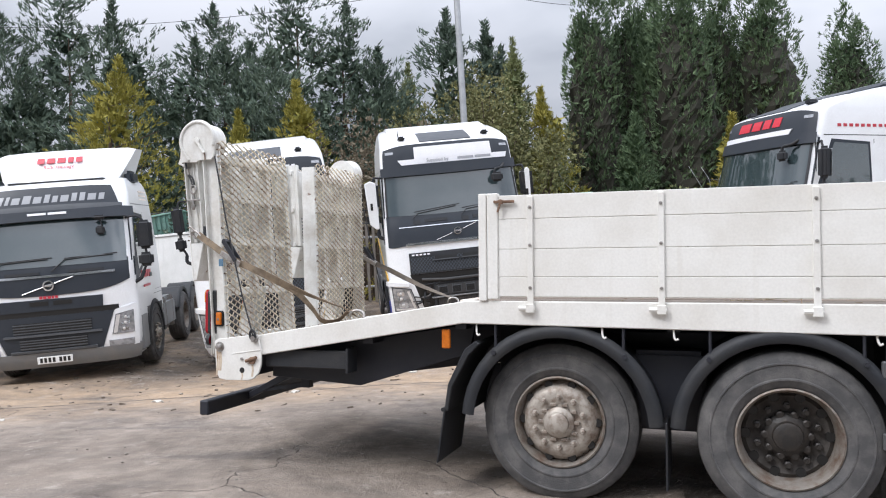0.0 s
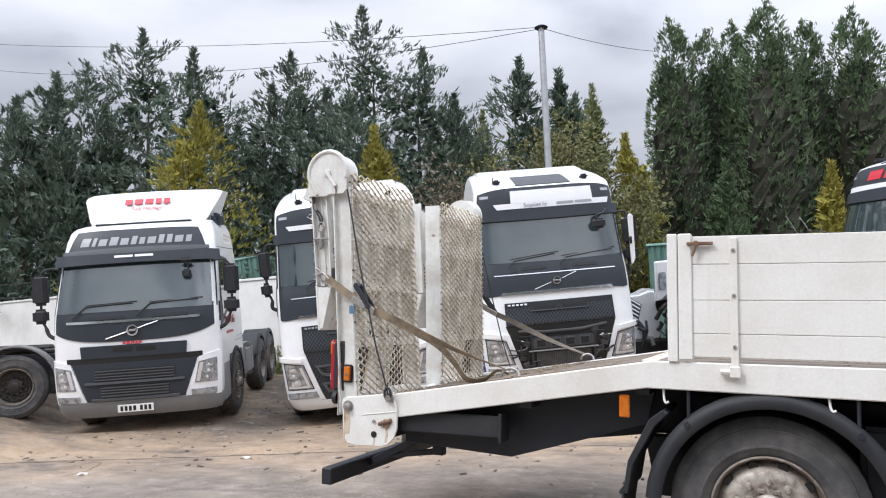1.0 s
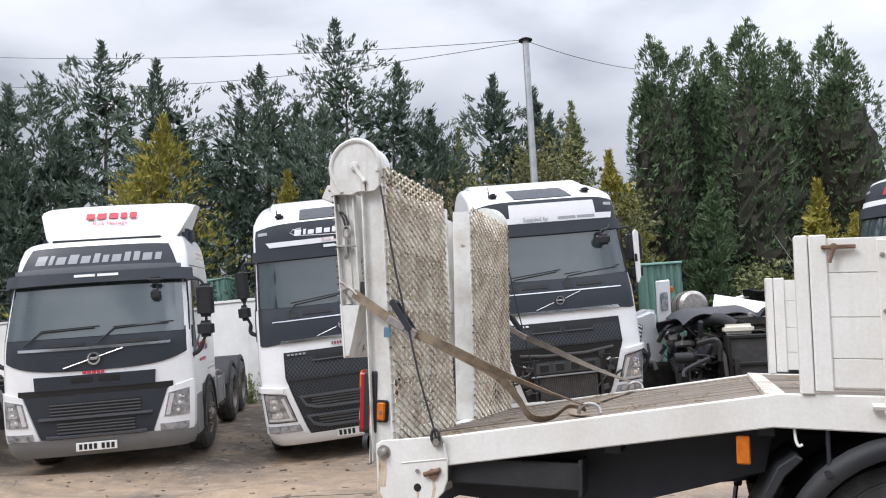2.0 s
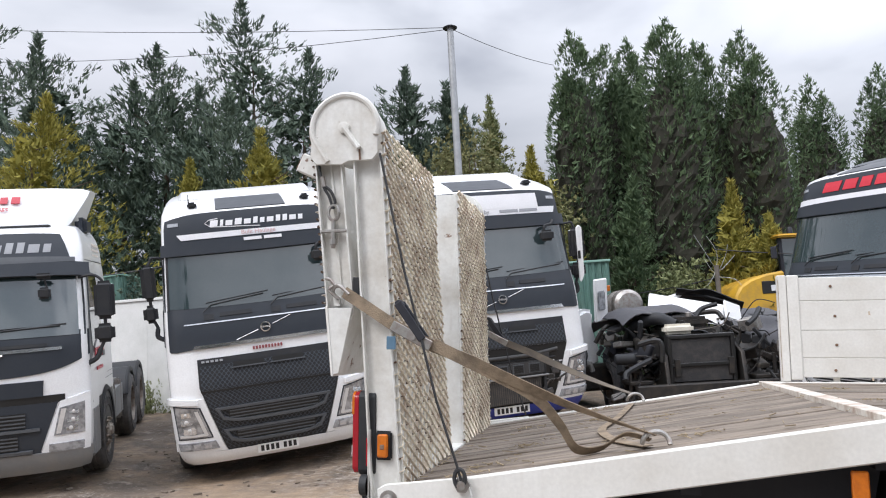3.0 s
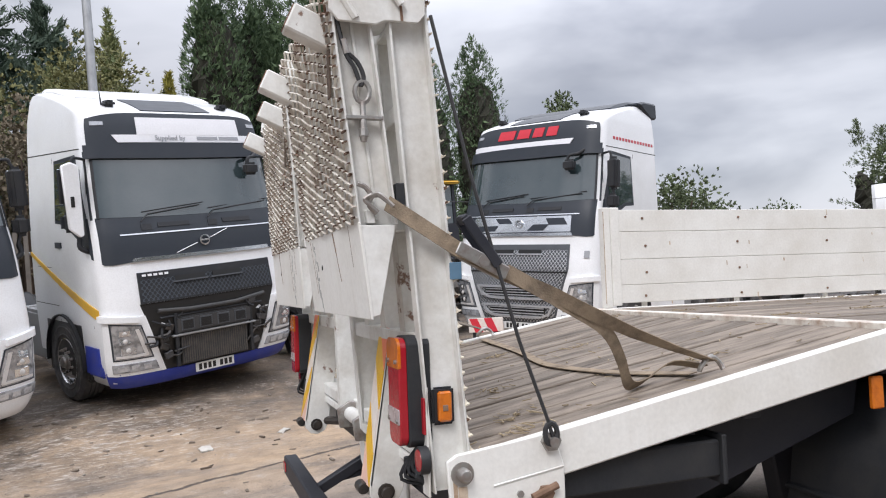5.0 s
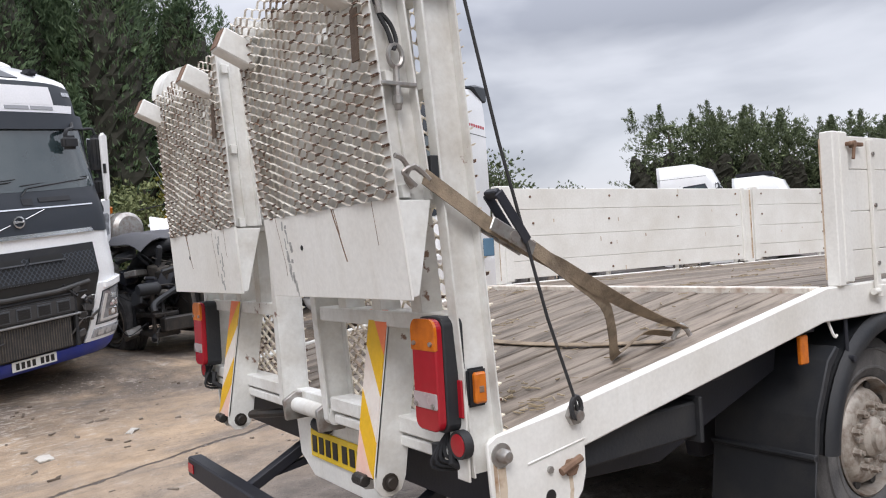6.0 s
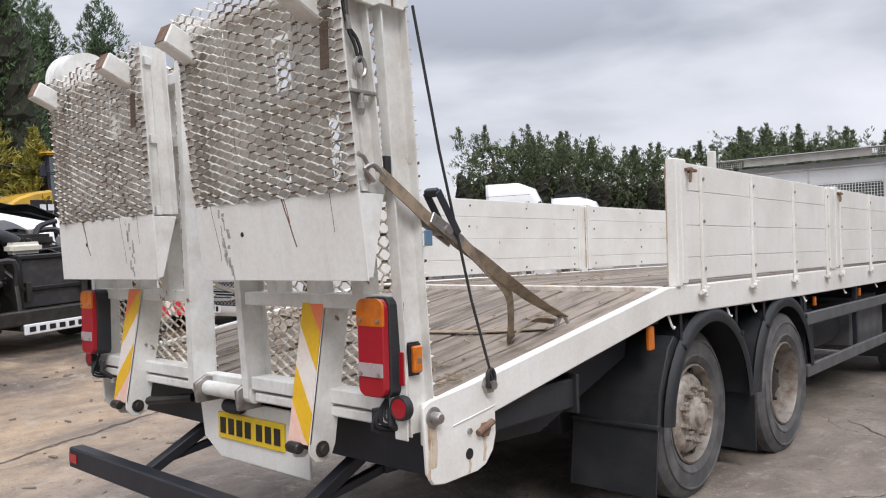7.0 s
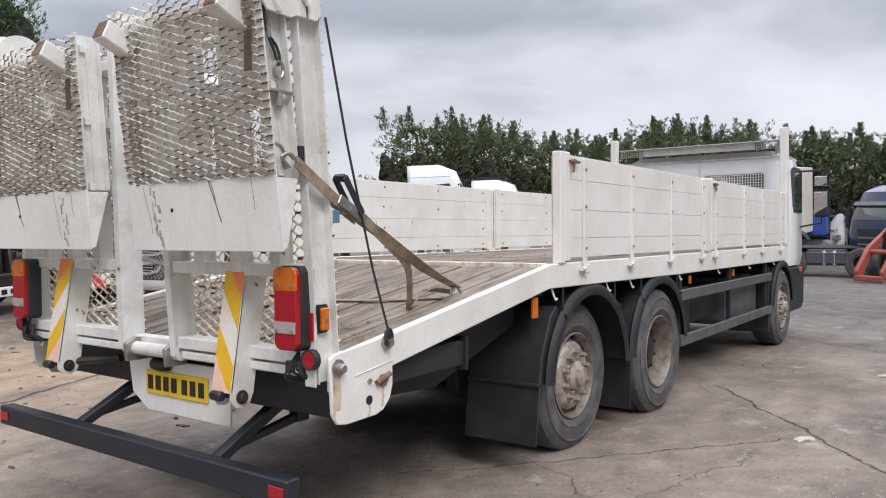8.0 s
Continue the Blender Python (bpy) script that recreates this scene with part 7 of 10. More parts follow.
    part("mirror_arm", tube(smooth_curve([sh.at(0.80, 2.99, 0.05), sh.at(0.74, 2.92, 0.10), (hm.x - 0.02, hm.y, hm.z + 0.09), (hm.x - 0.04, hm.y, hm.z)], 4), 0.022, 8), M_RUBBER, fvm)
    part("sun_roof_panel", patch(sh, -0.40, 0.40, 3.50, 3.70, 0.012, 0.03, 8, 6), M_DARK, cab, "dark roof panel")
    for s in (-1, 1):
        hp = sh.at(s * 0.66, 3.575, 0.03)
        part("roof_horn", box(hp.x - 0.06, hp.x + 0.06, hp.y - 0.09, hp.y + 0.09, hp.z - 0.04, hp.z + 0.035, 0.025, 2), M_RUBBER, cab)
    ap = sh.at(-0.70, 3.60, 0.0)
    part("aerial", tube([ap, ap + Vector((0, 0.03, 0.16))], [0.012, 0.005], 6), M_RUBBER, cab)
    # raised rear of the roof
    rear = [(1.25, 3.72), (1.45, 3.80), (1.85, 3.90), (2.28, 3.945), (2.36, 3.93), (2.36, 3.5), (2.0, 3.5)]
    part("roof_fairing", prism(rear, "yz", -0.93, 0.93, 0.05), opts.get("fairing", M_CAB), cab, opts.get("fairing_label", "raised rear roof fairing"))
    mirrors(cab, 2.90, 1.37, 0.42, opts.get("shell"), opts.get("mirrors", (-1, 1)), 0.115 if opts.get("shell") else 0.088)
    cab_sides(cab, sh, back, 2.26, 2.95, 0.50, 1.46)
    for s in (-1, 1):
        part("step_well", box(s * 1.195 - 0.05, s * 1.195 + 0.04, 0.38, 0.82, 0.42, 0.80 if stripped else 0.98, 0.03, 2), bumper if stripped else M_CAB, root)
        part("sill", box(s * 1.18 - 0.04, s * 1.18 + 0.045, 1.98, 3.4, 0.42, 1.05, 0.04, 2), M_CAB if not stripped else M_GREYP, root)
    running_gear(root, *((((1.40, 4.55, 5.85), back, 6.5) if opts.get("long") else ((1.40, 4.20), back, 4.85))))
    plate(root, 0.395, 0, v=0.055)
    return root, cab, sh


def tractor_fm(name, m, label):
    """A lower cab with a white wind deflector on its roof."""
    root = thing(name, m, label, "truck", "parked tractor units")
    sh = CabShape(FM_LEVELS)
    back = 2.1
    hs = sorted(set(list(sh.h) + [0.8, 1.2, 1.6, 1.95, 2.25, 2.65]))
    part("cab", cab_shell(sh, back, hs), M_CAB, root, "white cab body")
    cab = root
    wheel_box(root, 1.38)
    part("bumper", patch(sh, -0.998, 0.998, 0.29, lambda u: 0.52, 0.03, 0.07, 26, 3), M_GREYP, cab, "grey plastic bumper")
    ge = lambda h: 0.58 + 0.17 * (h - 0.5) / 0.62  # noqa: E731
    part("grille_panel", patch(sh, lambda h: -ge(h), lambda h: ge(h), 0.46, 1.085, 0.016, 0.05, 18, 6), M_DARK, cab, "dark grey grille")
    part("grille_gap", patch(sh, -0.80, 0.80, 1.08, 1.17, 0.010, 0.03, 18, 2), M_FLATBLACK, cab)
    part("upper_grille", patch(sh, lambda h: -0.62 - 0.05 * (h - 1.2), lambda h: 0.62 + 0.05 * (h - 1.2), lambda u: 1.165, lambda u: 1.345, 0.022, 0.05, 16, 2), M_DARK, cab)
    for x0, x1 in ((-0.24, -0.02), (0.04, 0.26)):
        part("grille_slot", patch(sh, x0, x1, 1.25, 1.315, 0.028, 0.02, 4, 1), M_FLATBLACK, cab)
    for h0, h1 in ((0.82, 0.99), (0.58, 0.74)):
        part("grille_slot", patch(sh, -ge(h0) + 0.20, ge(h0) - 0.20, h0, h1, 0.022, 0.02, 14, 2), M_FLATBLACK, cab)
        for k in range(4):
            hh = h0 + 0.012 + k * (h1 - h0) / 4
            part("grille_slat", patch(sh, -ge(h0) + 0.20, ge(h0) - 0.20, hh, hh + 0.016, 0.036, 0.03, 14, 1), M_LIP, cab)
        part("grille_lip", patch(sh, -ge(h0) + 0.08, ge(h0) - 0.08, h0 - 0.045, h0 - 0.012, 0.05, 0.06, 16, 1), M_LIP, cab)
    for s in (-1, 1):
        sur = part("lamp_surround", patch(sh, (lambda h, s=s: ge(h) + 0.012 if s > 0 else -0.985), (lambda h, s=s: 0.985 if s > 0 else -(ge(h) + 0.012)), 0.50, lambda u: 1.10 + 0.22 * (abs(u) - 0.7), 0.022, 0.05, 10, 5), M_CAB, cab)
        lamp = part("headlamp", patch(sh, (lambda h, s=s: 0.70 + 0.16 * (h - 0.7) if s > 0 else -0.945), (lambda h, s=s: 0.945 if s > 0 else -(0.70 + 0.16 * (h - 0.7))), 0.70, lambda u: 1.01 + 0.2 * (abs(u) - 0.7), 0.032, 0.03, 8, 5), M_LAMPDARK, cab, "clear headlamp")
        lamp_facets(sh, lamp, s, ((0.865, 0.955, 0.12, 0.07), (0.855, 0.865, 0.14, 0.08), (0.845, 0.77, 0.14, 0.08)), 17 + s)
        part("running_light", patch(sh, (lambda h, s=s: 0.715 + 0.16 * (h - 0.7) if s > 0 else -(0.755 + 0.16 * (h - 0.7))), (lambda h, s=s: 0.755 + 0.16 * (h - 0.7) if s > 0 else -(0.715 + 0.16 * (h - 0.7))), 0.72, 1.0, 0.038, 0.01, 2, 5), M_CLEAR, lamp)
        part("fog_lamp", patch(sh, (0.66 if s > 0 else -0.94), (0.94 if s > 0 else -0.66), 0.52, 0.61, 0.036, 0.02, 8, 2), M_LENS, cab)
    part("cowl_band", patch(sh, -0.998, 0.998, lambda u: 1.395 + 0.16 * abs(u) ** 5 + 0.05 * u * u, 1.90, 0.012, 0.04, 28, 5), M_DARK, cab, "dark grey band with curved lower edge")
    part("chrome_trim", patch(sh, -0.79, 0.79, lambda u: 1.68 + 0.01 * u * u, lambda u: 1.715 + 0.01 * u * u, 0.022, 0.02, 16, 1), M_CHROME, cab)
    part("badge_bar", on_nose(sh, [(-0.32, 1.44), (0.30, 1.665)], 0.022, 0.009), M_CHROME, cab)
    bc = sh.at(0, 1.553, 0.02)
    part("round_badge", join(lathe([(0.085, 0.0), (0.085, -0.02), (0.062, -0.022), (0.062, -0.005)], tuple(bc), "y", 24, caps=False), box(bc.x - 0.05, bc.x + 0.05, bc.y - 0.022, bc.y, bc.z - 0.016, bc.z + 0.016, 0.002)), M_CHROME, cab, "round chrome badge")
    part("windscreen_surround", patch(sh, -0.985, 0.985, 1.84, 2.66, 0.006, 0.04, 26, 6), M_DARK, cab)
    part("windscreen", patch(sh, -0.93, 0.93, lambda u: 1.845, 2.60, 0.016, 0.02, 26, 8), M_GLASS, cab, "large dark windscreen")
    part("header_panel", patch(sh, lambda h: -0.90 + 0.22 * (h - 2.76), lambda h: 0.90 - 0.22 * (h - 2.76), 2.74, lambda u: 3.10 - 0.03 * abs(u) ** 4, 0.014, 0.05, 22, 5), M_DARK, cab, "dark header panel")
    part("sun_visor", patch(sh, -0.985, 0.985, lambda u: 2.55 - 0.02 * u * u, lambda u: 2.70, 0.10, 0.04, 26, 4), M_DARK, cab, "deep dark sun visor")
    part("visor_top", patch(sh, -0.92, 0.92, lambda u: 2.70 + 0.02 * u * u, lambda u: 2.79 - 0.03 * u * u, 0.07, 0.04, 26, 3), M_LIP, cab)
    wordmark(cab, sh, -0.74, 0.72, 2.855, 2.985, LONG_MARK, M_GREYINK, 0.018)
    name_bars(cab, sh, -0.24, 0.28, 2.63, 2.665, 2, M_WHITEINK, 0.106, 0.1)
    wordmark(cab, sh, -0.12, 0.10, 1.352, 1.392, SHORT_MARK, M_REDINK, 0.03, 0.0)
    for u0, u1 in ((-0.72, 0.0), (0.05, 0.78)):
        part("wiper", join(on_nose(sh, [(u0, 1.76), (u0 + 0.16, 1.93), (u1, 1.955)], 0.04, 0.009), on_nose(sh, [(u0 + 0.15, 1.95), (u1 + 0.05, 1.975)], 0.032, 0.007)), M_RUBBER, cab)
        part("cowl_step", patch(sh, u0 + 0.2, u0 + 0.62, 1.73, 1.77, 0.025, 0.02, 5, 2), M_RUBBER, cab)
    hm = sh.at(0.66, 2.47, 0.12)
    part("front_view_mirror", join(box(hm.x - 0.10, hm.x + 0.10, hm.y - 0.05, hm.y + 0.03, hm.z + 0.02, hm.z + 0.09, 0.03, 3), box(hm.x - 0.07, hm.x + 0.07, hm.y - 0.04, hm.y + 0.02, hm.z - 0.22, hm.z - 0.08, 0.03, 3), tube([hm + Vector((0, 0, 0.05)), hm + Vector((0.03, 0, -0.1))], 0.012)), M_RUBBER, cab)
    # wind deflector on the roof
    prof = [(0.86, 3.23), (0.90, 3.30), (1.20, 3.70), (1.30, 3.77), (1.45, 3.80), (2.10, 3.82), (2.10, 3.2), (1.2, 3.2)]
    bm = bmesh.new()
    us = [-1.0, -0.97, -0.9, -0.6, 0, 0.6, 0.9, 0.97, 1.0]
    cols = []
    for u in us:
        back_off = 0.26 * abs(u) ** 3
        drop = 0.10 * max(0, abs(u) - 0.9) * 10
        cols.append([bm.verts.new((u * float(np.interp(h, (3.23, 3.32, 3.72), (0.90, 0.97, 1.12))), min(v + back_off, 2.10), h - drop * (0.25 if h > 3.5 else 0.0))) for v, h in prof])
    for a, b in zip(cols, cols[1:]):
        for k in range(len(prof)):
            bm.faces.new((a[k], a[(k + 1) % len(prof)], b[(k + 1) % len(prof)], b[k]))
    bm.faces.new(cols[0])
    bm.faces.new(cols[-1][::-1])
    defl = part("wind_deflector", bm, M_CAB, cab, "white roof wind deflector")
    flat = CabShape([(3.30, 0.895, 1.0), (3.70, 1.195, 1.0)], 0.05, 3)
    wordmark(defl, flat, -0.36, 0.36, 3.55, 3.64, SHORT_MARK, M_REDINK, 0.012, 0.0)
    lettering(defl, flat, "Bulk Haulage", 0.0, 3.475, 0.095, M_REDINK, 0.012)
    part("roof_hatch_seal", box(-0.75, 0.75, 0.80, 0.92, 3.20, 3.24, 0.01), M_RUBBER, cab)
    mirrors(cab, 2.50, 1.43, 0.25)
    cab_sides(cab, sh, back, 1.86, 2.58, 0.40, 1.36)
    for s in (-1, 1):
        name_w = CabShape([(0.5, 0, 1.0), (3.0, 0, 1.0)])
        for k in range(5):
            part("sign_bar", box(s * 1.252 - 0.004, s * 1.252 + 0.004, 0.62 + k * 0.13, 0.72 + k * 0.13, 1.52, 1.64, 0.001), M_REDINK, cab)
        part("sign_bar", box(s * 1.252 - 0.004, s * 1.252 + 0.004, 0.70, 1.15, 1.36, 1.40, 0.001), M_REDINK, cab)
        for k in range(3):
            part("sign_bar", box(s * 1.145 - 0.004, s * 1.145 + 0.006, 1.35, 1.85, 2.84 + 0.07 * k, 2.87 + 0.07 * k, 0.001), mat("pale_red_print", (0.62, 0.40, 0.40), 0.4, amount=0.2) if (k, s) == (0, -1) else M_CHEVW, cab)
        part("step_well", box(s * 1.215 - 0.05, s * 1.215 + 0.035, 0.36, 0.78, 0.35, 0.95, 0.03, 2), M_GREYP, root)
        part("roof_side_deflector", box(s * 1.0 - 0.03, s * 1.0 + 0.12, 1.2, 1.60, 3.12, 3.36, 0.05, 2), M_DARK, cab)
    running_gear(root, (1.38, 4.10, 5.35), back, 5.95, bright=False)
    plate(root, 0.40, 0, v=-0.05)
    return root, cab, sh


def stand(k):
    """The pose of a tractor on its patch of the uneven yard."""
    x, y, z, yaw, pitch, lean = TRACTORS[k]
    return pose(x, y, z, pitch, -lean, yaw)


fm_root, fm_cab, fm_sh = tractor_fm("tractor_unit", stand("low_cab"), "white low-cab tractor unit with red lettering on its roof deflector")

fh_a, cab_a, sh_a = tractor_fh("tractor_unit", stand("honeycomb"), "white tall-cab tractor unit with a black honeycomb grille", M_CAB, {"bumper_label": "white lower bumper"})
part("white_strip", patch(sh_a, lambda h: -0.80 - 0.6 * (h - 3.16), lambda h: 0.86 - 0.3 * (h - 3.16), 3.125, 3.20, 0.024, 0.02, 18, 2), M_WHITEINK, cab_a, "white header strip")
lettering(cab_a, sh_a, "Bulk Haulage", 0.05, 3.165, 0.085, mat("pale_pink_print", (0.70, 0.50, 0.50), 0.4, amount=0.2), 0.028)
wordmark(cab_a, sh_a, -0.47, 0.56, 3.275, 3.355, LONG_MARK, M_WHITEINK, 0.020)
part("emblem_arc", on_nose(sh_a, [(-0.38, 3.375), (-0.48, 3.36), (-0.52, 3.32), (-0.46, 3.27), (0.08, 3.235)], 0.018, 0.006, 5), M_WHITEINK, cab_a)
name_bars(cab_a, sh_a, -0.12, 0.32, 3.045, 3.085, 2, M_WHITEINK, 0.072, 0.12)
name_bars(cab_a, sh_a, -0.15, 0.16, 1.655, 1.695, 10, mat("maroon_print", (0.28, 0.08, 0.09), 0.4, amount=0.2), 0.018, 0.4)
name_bars(cab_a, sh_a, -0.66, -0.44, 1.565, 1.59, 5, M_GREYINK, 0.032)

fh_b, cab_b, sh_b = tractor_fh("tractor_unit", stand("stripped"), "white tall-cab tractor unit with blue bumper and missing lower grille", M_BLUE, {"stripped": True, "bumper_label": "blue painted bumper", "shell": M_CAB})
part("supplier_board", patch(sh_b, -0.50, 0.66, 3.205, 3.41, 0.026, 0.02, 14, 3), M_WHITEINK, cab_b, "white supplier board on the header")
part("supplier_board", patch(sh_b, lambda h: -0.72 - 0.6 * (h - 3.16), lambda h: 0.88 + 0.3 * (h - 3.16), 3.115, 3.205, 0.024, 0.02, 18, 2), M_WHITEINK, cab_b)
lettering(cab_b, sh_b, "Supplied by", -0.16, 3.165, 0.085, M_GREYINK, 0.030)
name_bars(cab_b, sh_b, 0.14, 0.66, 3.145, 3.185, 2, M_GREYINK, 0.030, 0.08)
name_bars(cab_b, sh_b, -0.66, -0.40, 1.565, 1.59, 5, M_WHITEINK, 0.032)
for k in range(9):
    v0, v1 = 0.30 + k * 0.22, 0.30 + (k + 1) * 0.22
    z0, z1 = 1.16 + 0.66 * (k / 9) ** 1.15, 1.16 + 0.66 * ((k + 1) / 9) ** 1.15
    hw = 0.062 - 0.005 * k
    part("yellow_stripe", prism([(v0, z0 - hw), (v1, z1 - hw), (v1, z1 + hw), (v0, z0 + hw)], "yz", -1.256, -1.24), M_YSTRIPE, cab_b, "yellow swoosh on the cab side" if k == 0 else "")

fh_c, cab_c, sh_c = tractor_fh("tractor_unit", stand("silver"), "white tall-cab tractor unit with silver grille and red header lettering", M_CAB,
                               {"long": True, "mirrors": (1,), "screen": M_SILVER, "lip": M_SILVER, "panel": M_LIP, "bumper_label": "white lower bumper", "fairing": M_DARK, "fairing_label": "dark rear roof deflector"})
part("rear_spoiler", prism([(1.80, 3.855), (2.02, 3.905), (2.46, 3.925), (2.50, 3.67), (2.30, 3.64), (2.05, 3.74)], "yz", -1.125, 1.125, 0.03), M_DARK, cab_c, "dark spoiler across the rear of the roof")
part("white_strip", patch(sh_c, -0.95, lambda h: 0.60 + 0.6 * (h - 3.10), 3.095, 3.185, 0.030, 0.02, 18, 2), M_WHITEINK, cab_c, "white header strip")
wordmark(cab_c, sh_c, -0.52, 0.40, 3.255, 3.395, ((1.5, 1.0), (1.1, 1.0), (0.9, 1.0), (0.9, 1.0)), M_REDBRIGHT, 0.024, 0.25)
part("chrome_band", patch(sh_c, -0.70, 0.70, 1.80, 2.03, 0.018, 0.02, 16, 2), M_CHROME, cab_c)
# dark slanted patches painted on as uneven reflections in the chrome
for u0, u1, ha, hb, tl in ((-0.66, -0.36, 1.82, 1.90, 0.6), (-0.30, -0.10, 1.93, 2.01, -0.8), (0.12, 0.34, 1.82, 1.91, 0.9), (0.42, 0.66, 1.90, 2.00, -0.5)):
    part("trim_recess", patch(sh_c, lambda h, u0=u0, tl=tl, ha=ha: u0 + tl * (h - ha), lambda h, u1=u1, tl=tl, ha=ha: u1 + tl * (h - ha), ha, hb, 0.022, 0.012, 4, 2), M_DARK, cab_c)
name_bars(cab_c, sh_c, 0.87, 0.93, 1.42, 1.52, 1, M_GREYINK, 0.014, 0.1)
for k in range(14):
    part("sign_bar", box(1.168, 1.176, 0.85 + k * 0.10, 0.91 + k * 0.10, 3.18, 3.225, 0.001), M_REDINK, cab_c)

# ---- trees ----


def leaf_cloud(pos, out, size, droop, seed, blades=5, slim=0.30, curl=0.5):
    """Many small pointed sprays: pos and out are arrays of places and outward directions."""
    rs = np.random.RandomState(seed)
    n = len(pos)
    k = n * blades
    p = np.repeat(pos, blades, axis=0) + rs.normal(0, 0.35, (k, 3)) * np.repeat(size, blades)[:, None] * 0.55
    d = np.repeat(out, blades, axis=0) + rs.normal(0, curl, (k, 3))
    d[:, 2] += droop
    d /= np.linalg.norm(d, axis=1, keepdims=True) + 1e-9
    s = np.cross(d, rs.normal(0, 1, (k, 3)))
    s /= np.linalg.norm(s, axis=1, keepdims=True) + 1e-9
    ln = np.repeat(size, blades) * rs.uniform(0.6, 1.3, k)
    w = (ln * slim * rs.uniform(0.7, 1.3, k))[:, None]
    a = p - d * (ln * 0.35)[:, None]
    b = p + s * w
    c = p + d * (ln * 0.75)[:, None]
    e = p - s * w
    v = np.stack([a, b, c, e], 1).reshape(-1, 3)
    f = np.arange(4 * k).reshape(-1, 4)
    me = bpy.data.meshes.new("crown")
    me.vertices.add(len(v))
    me.vertices.foreach_set("co", v.ravel())
    me.loops.add(4 * k)
    me.loops.foreach_set("vertex_index", f.ravel())
    me.polygons.add(k)
    me.polygons.foreach_set("loop_start", np.arange(0, 4 * k, 4))
    me.update(calc_edges=True)
    return me


def limb_set(root, h, r, n, rnd, low=0.1):
    """Tapered limbs rising from the trunk."""
    for i in range(n):
        t = low + (0.85 - low) * (i + rnd.random()) / n
        a = rnd.uniform(0, 2 * math.pi)
        ln = r * (1 - t) * 0.8 + 0.2
        z = h * t
        part("limb", tube([(0, 0, z), (ln * 0.5 * math.cos(a), ln * 0.5 * math.sin(a), z + 0.15 * ln), (ln * math.cos(a), ln * math.sin(a), z + 0.35 * ln)], [0.05 * (1.2 - t), 0.035 * (1.2 - t), 0.01], 5), M_BARK, root)


